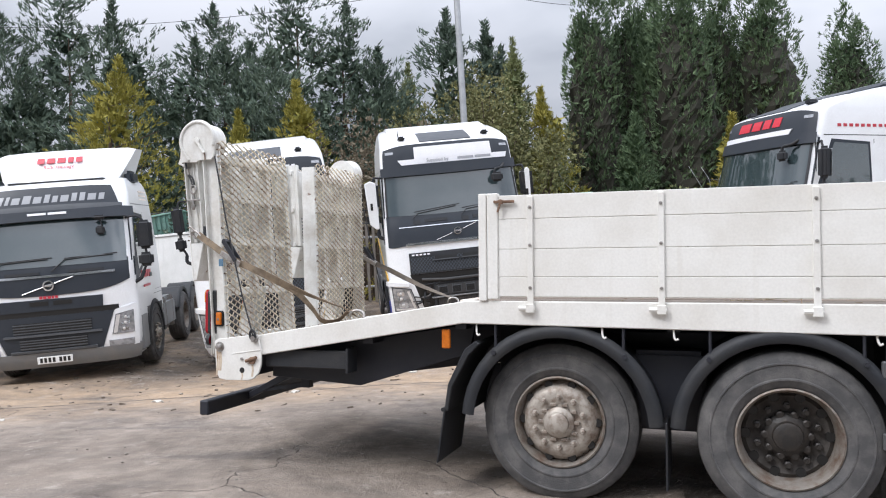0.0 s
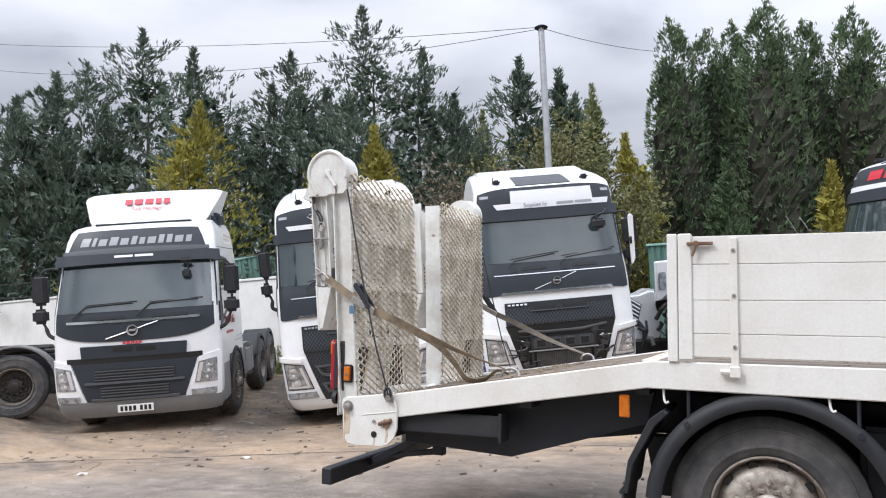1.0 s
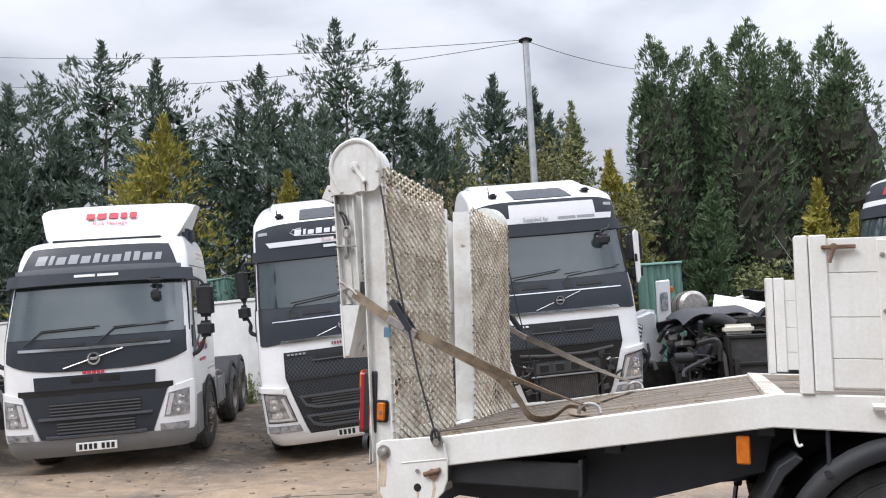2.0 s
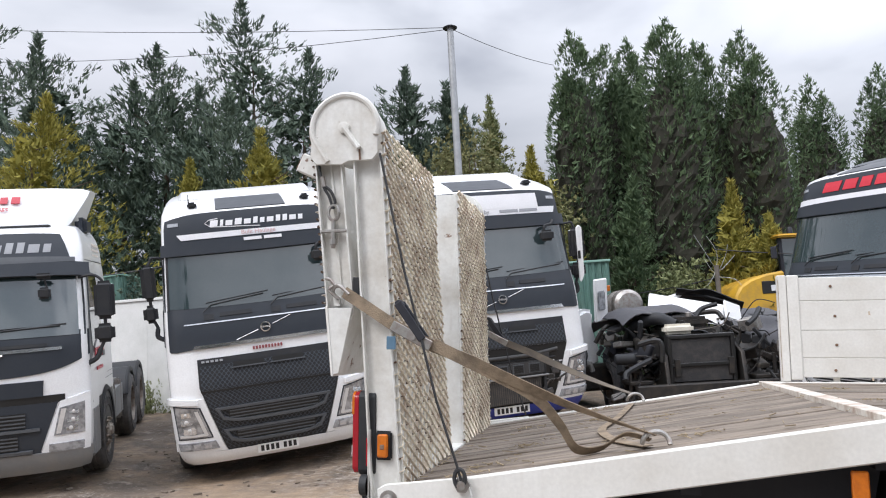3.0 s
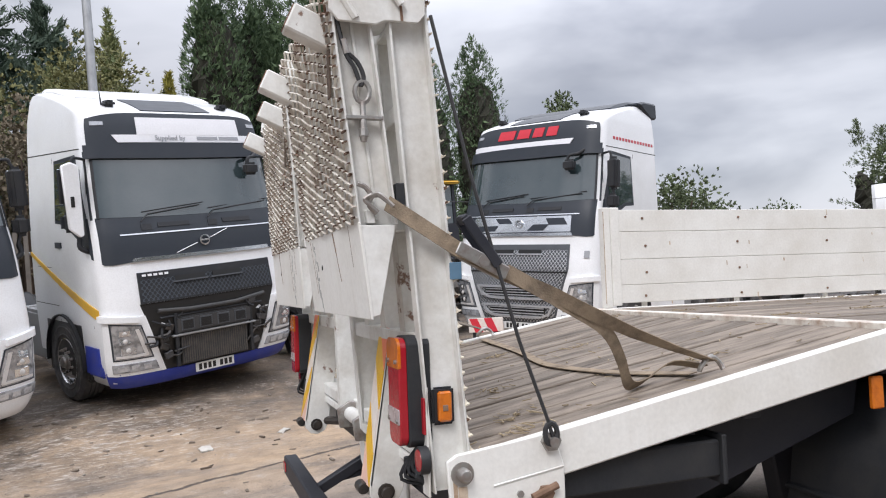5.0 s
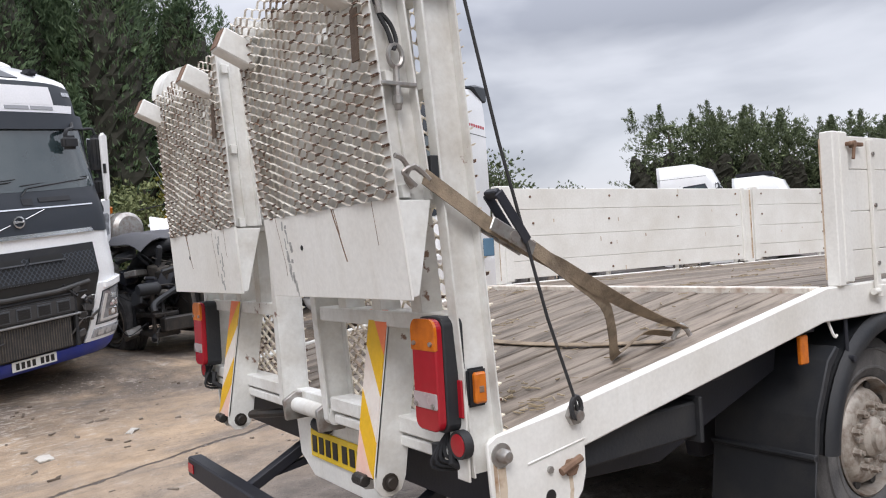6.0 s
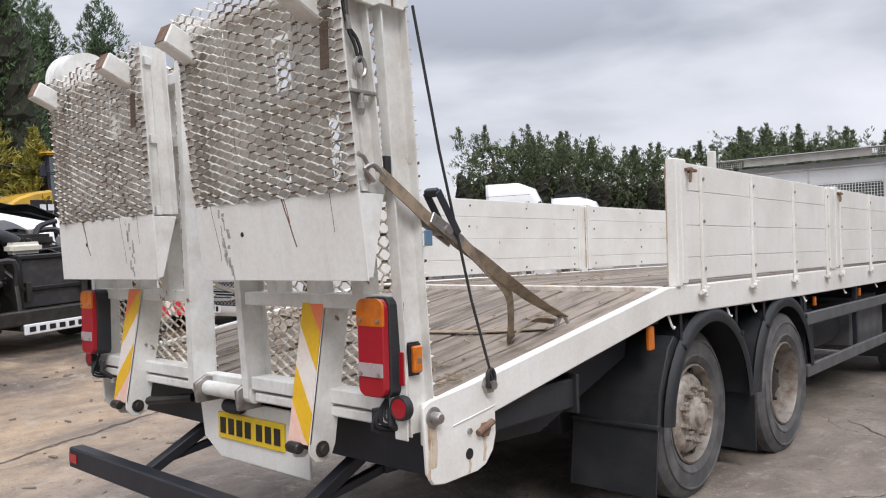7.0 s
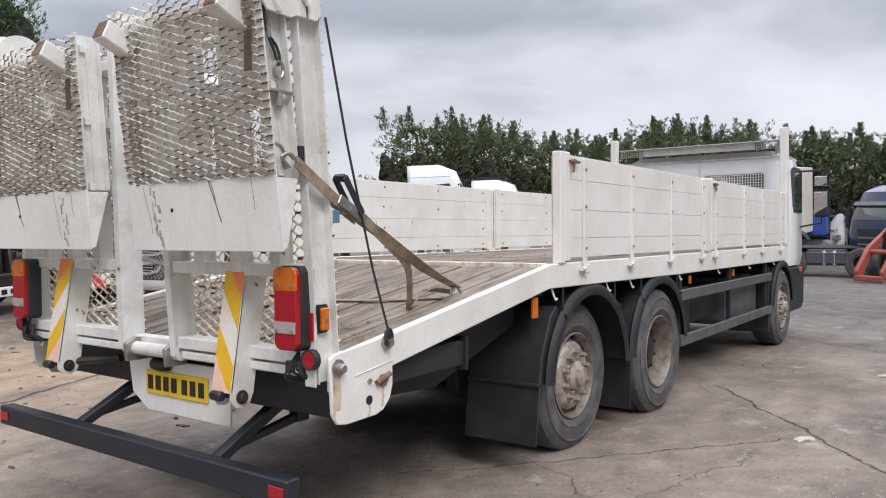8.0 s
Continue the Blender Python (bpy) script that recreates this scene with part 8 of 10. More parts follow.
def conifer(x, y, h, r, leaf, seed, label, style="ragged", count=3600, group="", base=0.03, size=0.24, name="conifer_tree", front=-99.0):
    """A conifer: trunk, limbs and a crown of sprays, on separate boughs or, for a column, as a dense uneven coat."""
    z = ground_z(x, y) - 0.05
    root = thing(name, pose(x, y, z), label, "tree", group)
    rnd = random.Random(seed)
    rs = np.random.RandomState(seed)
    part("trunk", tube([(0, 0, 0), (0.02, 0.01, h * 0.35), (-0.02, 0.02, h * 0.62), (0.01, 0, h * 0.84)], [0.20 + 0.010 * h, 0.16, 0.07, 0.012], 8), M_BARK, root)
    limb_set(root, h, r, 7, rnd)
    if style == "column":
        # several upright leaders grown into one blunt, uneven column
        leaders = [(0.0, 0.0, 1.0, 0.72)]
        for q in range(5):
            a0 = 2 * math.pi * (q + rnd.uniform(-0.3, 0.3)) / 5
            leaders.append((0.40 * r * math.cos(a0), 0.40 * r * math.sin(a0), rnd.uniform(0.86, 0.985), rnd.uniform(0.52, 0.68)))
        pos, out = [], []
        for cx, cy, th, tw in leaders:
            m_ = int(count * tw / 3.6)
            t = rs.uniform(0, 1.0, m_) ** 0.92
            a = rs.uniform(0, 2 * np.pi, m_)
            prof = np.where(t < 0.10, 0.80 + 2.0 * t, 1.0 - 0.10 * t) * np.clip((1.0 - t) * 6.0, 0, 1) ** 0.45
            bulge = np.zeros(m_)
            for _ in range(34):
                la, lt, lr = rnd.uniform(0, 2 * math.pi), rnd.uniform(0.03, 0.98), rnd.uniform(0.10, 0.34)
                da = np.abs((a - la + np.pi) % (2 * np.pi) - np.pi)
                bulge += lr * np.exp(-(da / 0.35) ** 2 - ((t - lt) / 0.035) ** 2)
            rad = r * tw * prof * (0.86 + 0.60 * bulge) * (0.72 + 0.28 * rs.uniform(0, 1, m_) ** 0.4)
            rad = rad * np.where(rs.uniform(0, 1, m_) > 0.96, 1.14, 1.0)
            pos.append(np.stack([cx * (1 - 0.35 * t) + rad * np.cos(a), cy * (1 - 0.35 * t) + rad * np.sin(a), h * th * (base + (1 - base) * t)], 1))
            out.append(np.stack([np.cos(a), np.sin(a), np.full(m_, 0.55)], 1))
            pos.append(np.stack([cx * 0.65 + rs.normal(0, 0.06, 46), cy * 0.65 + rs.normal(0, 0.06, 46), h * th * rs.uniform(0.955, 1.025, 46)], 1))
            out.append(np.stack([rs.normal(0, 0.4, 46), rs.normal(0, 0.4, 46), np.ones(46)], 1))
        pos, out = np.concatenate(pos), np.concatenate(out)
        sz = size * rs.uniform(0.6, 1.35, len(pos))
        part("crown", leaf_cloud(pos, out, sz * 1.25, 0.75, seed, 4, 0.12, 0.55), leaf, root, smooth=False)
    else:
        tops = [(0.0, 0.0, 1.0, 1.0)]
        if style in ("ragged", "hedge"):
            for q in range(rnd.choice((1, 1, 2)) if style == "ragged" else rnd.choice((5, 6, 7))):
                a = rnd.uniform(0, 2 * math.pi)
                d = r * (rnd.uniform(0.30, 0.55) if style == "ragged" else rnd.uniform(0.30, 1.0))
                tops.append((d * math.cos(a), d * math.sin(a), rnd.uniform(0.68, 0.86) if style == "ragged" else rnd.uniform(0.84, 0.99), rnd.uniform(0.5, 0.68)))
        weight = sum(w for *_, w in tops)
        pos, out, sz = [], [], []
        for cx, cy, th, tw in tops:
            n_b = int((130 if style == "ragged" else 120) * tw / weight) + 8
            per = int(count * tw / weight / n_b)
            wind = (rnd.uniform(-0.12, 0.12), rnd.uniform(-0.12, 0.12))
            for k in range(n_b):
                t = (k + rnd.random()) / n_b
                if style == "ragged":
                    prof = 0.80 + 1.1 * t if t < 0.18 else max(0.06, (1 - (t - 0.18) / 0.84) ** 0.58)
                    rise = rnd.uniform(0.05, 0.42) + 0.35 * t
                elif style == "hedge":
                    prof = min(1.0, 0.85 + t) * max(0.08, 1 - t ** 4) ** 0.55
                    rise = rnd.uniform(0.2, 0.9)
                else:
                    t = t ** 1.12
                    prof = (1 - t) ** 0.85 + 0.03
                    rise = rnd.uniform(0.1, 0.6)
                a = rnd.uniform(0, 2 * math.pi)
                ln = r * (0.45 + 0.55 * tw) * prof * (rnd.uniform(0.68, 1.04) if rnd.random() < 0.82 or style == "hedge" else rnd.uniform(1.04, 1.25))
                q = rs.uniform(0.12, 1.0, per) ** 0.7
                spr = (0.24 + 0.13 * ln) * (1.12 - 0.78 * q) * (1.0 if style == "ragged" else 0.85)
                px = cx * (0.45 + 0.55 * t) + wind[0] * t * t * 3 + ln * q * math.cos(a) + rs.normal(0, 1, per) * spr * 0.55
                py = cy * (0.45 + 0.55 * t) + wind[1] * t * t * 3 + ln * q * math.sin(a) + rs.normal(0, 1, per) * spr * 0.55
                pz = h * th * (base + (0.95 - base) * t) + rise * ln * q ** 1.5 - 0.12 * q + rs.normal(0, 1, per) * spr * 0.32
                pos.append(np.stack([px, np.maximum(py, front + rs.uniform(0, 0.3, per)), np.clip(pz, 0.1, h * th * 1.02)], 1))
                out.append(np.tile((math.cos(a), math.sin(a), 0.4 + rise), (per, 1)))
                sz.append(size * rs.uniform(0.6, 1.35, per) * (1.0 - 0.25 * t))
            # the leading shoot, feathered from a bushy foot to a thin tip
            nl = int(240 * tw)
            f = rs.uniform(0, 1, nl) ** 1.3
            la = rs.uniform(0, 2 * np.pi, nl)
            lr = (0.05 + 0.11 * r * (1 - f)) * rs.uniform(0.2, 1.0, nl)
            pos.append(np.stack([cx + wind[0] * 3 + lr * np.cos(la), cy + wind[1] * 3 + lr * np.sin(la), h * th * (0.84 + 0.18 * f)], 1))
            out.append(np.stack([np.cos(la), np.sin(la), np.full(nl, 0.9)], 1))
            sz.append(np.full(nl, size * 0.85))
        part("crown", leaf_cloud(np.concatenate(pos), np.concatenate(out), np.concatenate(sz) * 1.35, 0.22, seed, 4, 0.125, 0.5), leaf, root, smooth=False)
    # added solid cores, coloured dark twig-brown for the shade deep in the crown
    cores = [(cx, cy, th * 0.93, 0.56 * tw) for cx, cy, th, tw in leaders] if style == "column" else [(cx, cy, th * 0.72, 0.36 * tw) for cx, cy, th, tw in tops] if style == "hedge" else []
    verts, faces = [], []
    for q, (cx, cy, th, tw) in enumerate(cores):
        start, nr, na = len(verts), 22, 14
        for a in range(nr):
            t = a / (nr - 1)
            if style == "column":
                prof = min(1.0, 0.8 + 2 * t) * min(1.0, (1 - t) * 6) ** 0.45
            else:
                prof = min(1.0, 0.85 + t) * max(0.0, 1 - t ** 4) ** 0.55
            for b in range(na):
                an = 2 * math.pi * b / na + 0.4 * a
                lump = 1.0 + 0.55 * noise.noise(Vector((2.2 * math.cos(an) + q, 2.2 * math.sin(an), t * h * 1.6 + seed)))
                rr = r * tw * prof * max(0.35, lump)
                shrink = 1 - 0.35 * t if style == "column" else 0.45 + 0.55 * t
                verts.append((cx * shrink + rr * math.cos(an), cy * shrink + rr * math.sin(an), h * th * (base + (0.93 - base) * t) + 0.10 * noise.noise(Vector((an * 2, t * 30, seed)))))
        for a in range(nr - 1):
            for b in range(na):
                p, p2 = start + a * na + b, start + a * na + (b + 1) % na
                faces.append((p, p2, p2 + na, p + na))
        faces.append(tuple(start + (nr - 1) * na + b for b in range(na)))
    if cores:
        part("crown_core_shade", mesh_from(verts, faces), M_CORESHADE, root, smooth=False)
    m = int(count * (0.20 if style == "hedge" else 0.14))
    a2 = rs.uniform(0, 2 * np.pi, m)
    t2 = rs.uniform(0, 0.85, m)
    p2 = np.clip(1.0 - 0.3 * t2, 0, 1) * np.clip((1 - t2) * 3, 0, 1) if style in ("column", "hedge") else np.clip(1 - t2, 0.05, 1)
    r2 = r * p2 * rs.uniform(0.35, 0.85 if style == "hedge" else 0.80 if style == "column" else 0.34 if style == "cone" else 0.62, m)
    pos2 = np.stack([r2 * np.cos(a2), np.maximum(r2 * np.sin(a2), front), h * (base + (1 - base) * t2)], 1)
    part("inner_foliage", leaf_cloud(pos2, np.stack([np.cos(a2), np.sin(a2), np.full(m, 0.2)], 1), np.full(m, size * 2.1), 0.1, seed + 1, 4, 0.22, 0.9), leaf, root, smooth=False)
    return root


def shrub(x, y, h, r, leaf, seed, label, count=900, size=0.24, name="shrub", group=""):
    """A broad shrub of several rounded boughs with gaps."""
    z = ground_z(x, y) - 0.05
    root = thing(name, pose(x, y, z), label, "shrub", group)
    rnd = random.Random(seed)
    rs = np.random.RandomState(seed)
    boughs = []
    for i in range(9):
        a = rnd.uniform(0, 2 * math.pi)
        q = r * rnd.uniform(0.1, 0.75)
        top = h * rnd.uniform(0.55, 0.95)
        p = (q * math.cos(a), q * math.sin(a), top)
        boughs.append((p, rnd.uniform(0.28, 0.50) * r))
        part("stem", tube([(0.1 * math.cos(a), 0.1 * math.sin(a), 0), (p[0] * 0.5, p[1] * 0.5, top * 0.55), p], [0.07, 0.045, 0.015], 6), M_BARK, root)
    pos, out = [], []
    per = count // len(boughs)
    for p, br in boughs:
        d = rs.normal(0, 1, (per, 3))
        d /= np.linalg.norm(d, axis=1, keepdims=True)
        q = np.array(p) + d * br * rs.uniform(0.3, 1.1, (per, 1)) * np.array([1, 1, 1.0 + 0.4 * rnd.random()])
        q[:, 2] = np.clip(q[:, 2] - rs.uniform(0, 1, per) * h * 0.45 * (rs.uniform(0, 1, per) > 0.5), 0.1, None)
        pos.append(q)
        out.append(d + np.array([0, 0, 0.25]))
    pos, out = np.concatenate(pos), np.concatenate(out)
    part("foliage", leaf_cloud(pos, out, size * rs.uniform(0.6, 1.4, len(pos)), 0.1, seed, 5, 0.28, 0.8), leaf, root, smooth=False)
    return root


DARKL = "tall dark green conifer with ragged outline behind the yard"
for i, (x, y, h, r) in enumerate(((-14.9, 7.9, 7.6, 2.0), (-15.2, 9.0, 8.6, 2.0), (-13.1, 10.2, 9.9, 2.5), (-12.5, 12.0, 10.0, 2.1), (-11.1, 13.0, 9.0, 2.0), (-10.2, 13.6, 10.0, 2.2), (-7.8, 13.9, 11.0, 2.4),
                                  (-6.6, 14.4, 9.7, 1.9), (-14.4, 9.9, 8.0, 2.0), (-9.0, 13.2, 8.6, 1.9), (-5.7, 14.6, 8.2, 1.7), (-18.5, 8.5, 8.5, 2.3))):
    far = 1.45 if x < -13 else 1.10
    x, y, h, r = x * far, -4 + (y + 4) * far, 1.6 + (h - 1.6) * far, r * (1.2 if far > 1.2 else 1.0)
    conifer(x, y, h - ground_z(x, y), r * 2.0, LEAF_DARK, 20 + i, DARKL, "ragged", 3500 if far > 1.2 else 3500, "dark conifers behind the wall", size=0.185 if far > 1.2 else 0.145)
for i, (x, y, h, r) in enumerate(((-5.64, 23.1, 12.1, 2.6), (-4.1, 23.5, 11.6, 2.3))):
    conifer(x, y, h - ground_z(x, y), r * 1.45, LEAF_DARK, 50 + i, "broad dark conifer behind the lamp pole", "ragged", 2900, "", size=0.20)
for i, (x, y, h, r) in enumerate(((0.66, 17.2, 10.3, 1.35), (1.63, 18.3, 10.2, 1.3), (2.35, 19.3, 10.7, 1.3), (3.32, 17.3, 10.35, 1.5), (4.35, 19.2, 10.3, 1.3), (5.65, 19.1, 10.4, 1.6), (8.94, 24.7, 10.5, 1.7), (11.7, 25.9, 11.0, 1.8), (2.4, 18.0, 8.8, 1.2))):
    conifer(x, y, h - ground_z(x, y), r * 0.86, LEAF_COL, 70 + i, "tall columnar dark green cypress in a close row", "column", 5200, "columnar cypresses", size=0.108)
for i, (x, y, h, r, m, lab) in enumerate(((-12.1, 11.0, 8.2, 3.5, LEAF_YEL, "golden yellow-green conifer behind the wall"), (-6.6, 12.1, 7.0, 2.2, LEAF_YEL, "golden yellow-green conifer behind the tractors"), (-8.3, 11.9, 6.4, 1.5, LEAF_YEL, "small golden conifer behind the yard"),
                                          (-6.24, 18.7, 9.0, 1.5, LEAF_LIGHT, "pale green young conifer behind the tractors"), (-1.9, 17.8, 9.0, 1.9, LEAF_LIGHT, "pale green young conifer with thin top"), (-3.2, 18.2, 7.6, 1.5, LEAF_LIGHT, "pale green conifer behind the shrubs"),
                                          (-0.2, 15.1, 6.6, 1.35, LEAF_YEL, "yellow-green conifer beside the cypresses"), (1.75, 15.7, 5.6, 1.3, LEAF_COL, "small green conifer in front of the cypresses"), (4.35, 16.4, 5.5, 1.0, LEAF_YEL, "thin golden conifer by the loader"), (4.9, 15.8, 4.4, 1.0, LEAF_YEL, "small golden conifer behind the yard"))):
    conifer(x, y, h - ground_z(x, y), r * 1.22, m, 90 + i, lab, "cone", 2700, size=0.118, front=10.0 - y)
for i, (x, y, h, r, m, lab) in enumerate(((-3.9, 15.2, 6.9, 2.2, LEAF_BUSH, "tall olive-green shrub behind the tractors"), (-5.0, 12.7, 5.7, 2.0, LEAF_BROWN, "brownish flowering shrub behind the tractors"), (-2.2, 15.6, 7.1, 2.1, LEAF_BUSH, "tall olive-green shrub behind the tractors"),
                                          (-3.4, 13.2, 5.3, 1.8, LEAF_BROWN, "brownish shrub behind the tractors"), (-1.0, 14.3, 5.6, 1.8, LEAF_BUSH, "dense olive shrub behind the tractors"), (3.0, 15.6, 3.5, 1.2, LEAF_LIGHT, "pale green shrub by the pole"), (11.6, 18.4, 7.0, 1.5, LEAF_HEDGE, "wispy tree beyond the tractor"),
                                          (14.4, 17.5, 3.55, 2.0, LEAF_HEDGE, "shrub beyond the yard"), (18.6, 20.0, 2.85, 1.6, LEAF_HEDGE, "shrub beyond the yard"), (27.0, 26.3, 3.0, 1.7, LEAF_HEDGE, "far round shrub beyond the yard"), (36.0, 27.6, 2.6, 2.4, LEAF_HEDGE, "far round shrub beyond the yard"),
                                          (-12.5, 11.8, 3.4, 1.6, LEAF_DARK, "low dark undergrowth behind the wall"), (-17.5, 13.2, 3.4, 2.2, LEAF_DARK, "low dark undergrowth behind the wall"), (-9.4, 11.5, 3.4, 1.8, LEAF_DARK, "low dark undergrowth behind the wall"), (7.3, 19.0, 4.6, 1.8, LEAF_COL, "dark undergrowth below the cypresses"))):
    shrub(x, y, h - ground_z(x, y), r, m, 130 + i, lab, 2600 if m is LEAF_HEDGE else 2300, 0.10 if m is LEAF_HEDGE else 0.088)
HEDGE = ((33.4, 24.0, 7.3, 2.4), (34.6, 22.3, 7.2, 2.4), (35.1, 20.4, 6.5, 2.2), (35.7, 18.6, 6.0, 2.1), (36.2, 16.7, 5.3, 1.8), (36.5, 14.9, 5.3, 1.9), (36.6, 12.9, 5.2, 1.8), (37.2, 11.0, 5.7, 2.0), (36.2, 9.2, 5.6, 1.9), (36.1, 7.6, 5.3, 1.8), (36.2, 6.0, 4.9, 1.9),
         (35.6, 4.4, 4.5, 1.8), (35.2, 2.9, 4.3, 1.8), (35.4, 1.4, 4.3, 1.9), (35.5, -0.2, 4.1, 1.8), (35.6, -1.9, 4.3, 1.9), (35.5, -3.8, 4.2, 1.9), (35.3, -5.8, 4.4, 2.0))
for i, (x, y, h, r) in enumerate(HEDGE):
    conifer(x, y, h * 0.96 - ground_z(x, y), r * 1.25, LEAF_HEDGE, 160 + i, "dense conifer in the far boundary hedge", "hedge", 5200 if i < 3 else 3300, "far boundary hedge", size=0.115)

# the trees across the yard, which the windscreens and dark panels mirror
for i, (x, y, h) in enumerate(((24.0, -9.5, 12.5), (20.5, -12.0, 11.5), (17.5, -14.5, 12.8), (14.0, -16.0, 11.0), (10.5, -17.5, 12.0), (6.5, -18.5, 12.6), (2.0, -19.5, 11.4), (-3.0, -20.0, 12.2))):
    conifer(x, y, h * 0.72 - ground_z(x, y), 3.6, LEAF_DARK, 230 + i, "tall dark conifer on the open side of the yard", "hedge", 900, "conifers across the yard", size=0.42)

# ---- walls, poles and sheds behind the tractors ----


def boundary_wall():
    root = thing("wall_north", pose(0, 0, 0), "white rendered boundary wall with grey stains", "wall", kind="structure")
    p = [(-30.0, 12.8), (-16.3, 10.4), (-8.0, 9.4), (-5.55, 9.5)]
    for (x0, y0), (x1, y1) in zip(p, p[1:]):
        d = Vector((x1 - x0, y1 - y0)).normalized()
        nn = Vector((-d.y, d.x)) * 0.11
        bm = prism([(x0, y0), (x1, y1), (x1 + nn.x, y1 + nn.y), (x0 + nn.x, y0 + nn.y)], "xy", -0.3, 2.84, 0.008)
        part("wall_panel", bm, M_WALLP, root)
        part("coping", prism([(x0 - nn.x * 0.3, y0 - nn.y * 0.3), (x1 - nn.x * 0.3, y1 - nn.y * 0.3), (x1 + nn.x * 1.3, y1 + nn.y * 1.3), (x0 + nn.x * 1.3, y0 + nn.y * 1.3)], "xy", 2.843, 2.90, 0.006), M_WALLP, root)


boundary_wall()


def lamp_pole():
    root = thing("lamp_pole", pose(-1.95, 12.1, ground_z(-1.95, 12.1)), "tall grey galvanised pole with a flat cap", "pole")
    hgt = 8.85 - ground_z(-1.95, 12.1)
    part("shaft", tube([(0, 0, 0), (0, 0, hgt)], [0.10, 0.075], 14), M_POLE, root)
    part("cap", lathe([(0.001, hgt), (0.16, hgt), (0.17, hgt + 0.02), (0.10, hgt + 0.06), (0.001, hgt + 0.06)], (0, 0, 0), "z", 16), M_BLACK, root)


lamp_pole()


def overhead(name, pts, label, r=0.008):
    root = thing(name, pose(0, 0, 0), label, "cable")
    for (a, b, sag) in pts:
        a, b = Vector(a), Vector(b)
        part("wire", tube([a.lerp(b, k / 14) - Vector((0, 0, sag * 4 * (k / 14) * (1 - k / 14))) for k in range(15)], r, 5), M_WIRE, root)


overhead("overhead_cable", (((-1.95, 12.1, 8.88), (-27.5, 14.6, 14.2), 0.35), ((-1.95, 12.1, 8.84), (-27.5, 14.7, 13.2), 0.75), ((-1.95, 12.1, 8.86), (0.1, 18.4, 10.0), 0.1)), "thin dark overhead cables from the pole")


def short_pole(x, y, top, seed):
    z = ground_z(x, y)
    root = thing("timber_post", pose(x, y, z), "short grey timber post with tangled wires", "post")
    rn = random.Random(seed)
    part("shaft", tube([(0, 0, 0), (0.02, 0, top - z)], [0.07, 0.06], 10), M_TIMBERPOLE, root)
    for k in range(7):
        q = Vector((0, 0, top - z - rn.uniform(0, 0.3)))
        e = q + Vector((rn.uniform(-0.6, 0.6), rn.uniform(-0.3, 0.3), rn.uniform(-0.4, 0.9)))
        part("wire", tube(smooth_curve([q, q.lerp(e, 0.5) + Vector((rn.uniform(-0.15, 0.15), 0, rn.uniform(-0.15, 0.15))), e], 4), 0.006, 5), M_POLE, root)
    return root


short_pole(3.75, 15.2, 3.2, 2)
short_pole(-11.6, 9.9, 3.6, 3)
short_pole(-7.2, 9.6, 3.7, 5)
short_pole(0.55, 13.6, 3.4, 7)
overhead("fence_wire", (((-11.6, 9.9, 3.5), (-20.0, 9.6, 3.3), 0.1), ((-11.6, 9.9, 3.0), (-20.0, 9.6, 2.95), 0.1), ((-11.6, 9.9, 3.55), (-7.2, 9.6, 3.6), 0.1), ((-7.2, 9.6, 3.6), (-3.5, 10.5, 3.1), 0.1), ((-7.2, 9.6, 3.2), (-3.5, 10.5, 2.8), 0.1)), "pale strained fence wires", 0.014)
overhead("fence_wire", (((3.75, 15.2, 3.6), (7.5, 15.5, 3.2), 0.05), ((3.75, 15.2, 2.9), (-0.5, 14.0, 2.6), 0.15)), "pale strained fence wires", 0.014)


def corrugated(name, m, w, h, d, label, material):
    """A small store of profiled sheet, with ribs on every side and a flat roof."""
    root = thing(name, m, label, "container")

    def sheet(length, height):
        n = int(length / 0.13)
        pts = []
        for k in range(n):
            x = k * length / n
            q = length / n
            pts += [(x, 0.0), (x + 0.3 * q, 0.0), (x + 0.42 * q, -0.03), (x + 0.85 * q, -0.03)]
        pts.append((length, 0.0))
        bm = bmesh.new()
        lo = [bm.verts.new((x, y, 0)) for x, y in pts]
        hi = [bm.verts.new((x, y, height)) for x, y in pts]
        for i in range(len(pts) - 1):
            bm.faces.new((lo[i], lo[i + 1], hi[i + 1], hi[i]))
        bmesh.ops.solidify(bm, geom=list(bm.faces), thickness=0.006)
        return bm
    part("side_sheet", sheet(w, h), material, root)
    part("side_sheet", shift(sheet(w, h), pose(0, d, 0)), material, root)
    part("end_sheet", shift(sheet(d, h), pose(0, 0, 0, 0, 0, 90)), material, root)
    part("end_sheet", shift(sheet(d, h), pose(w, 0, 0, 0, 0, 90)), material, root)
    part("roof_sheet", box(-0.05, w + 0.05, -0.06, d + 0.06, h, h + 0.05, 0.01), material, root)


corrugated("storage_container", pose(0.35, 11.6, ground_z(1.2, 11.6), 0, 0, 8), 0.8, 2.6, 2.2, "small green profiled-steel store behind the wrecks", M_GREENSHEET)
corrugated("storage_container", pose(-10.4, 10.05, 0.40, 0, -7, 10), 1.55, 2.95, 1.2, "green profiled-steel store behind the wall", M_GREENSHEET)


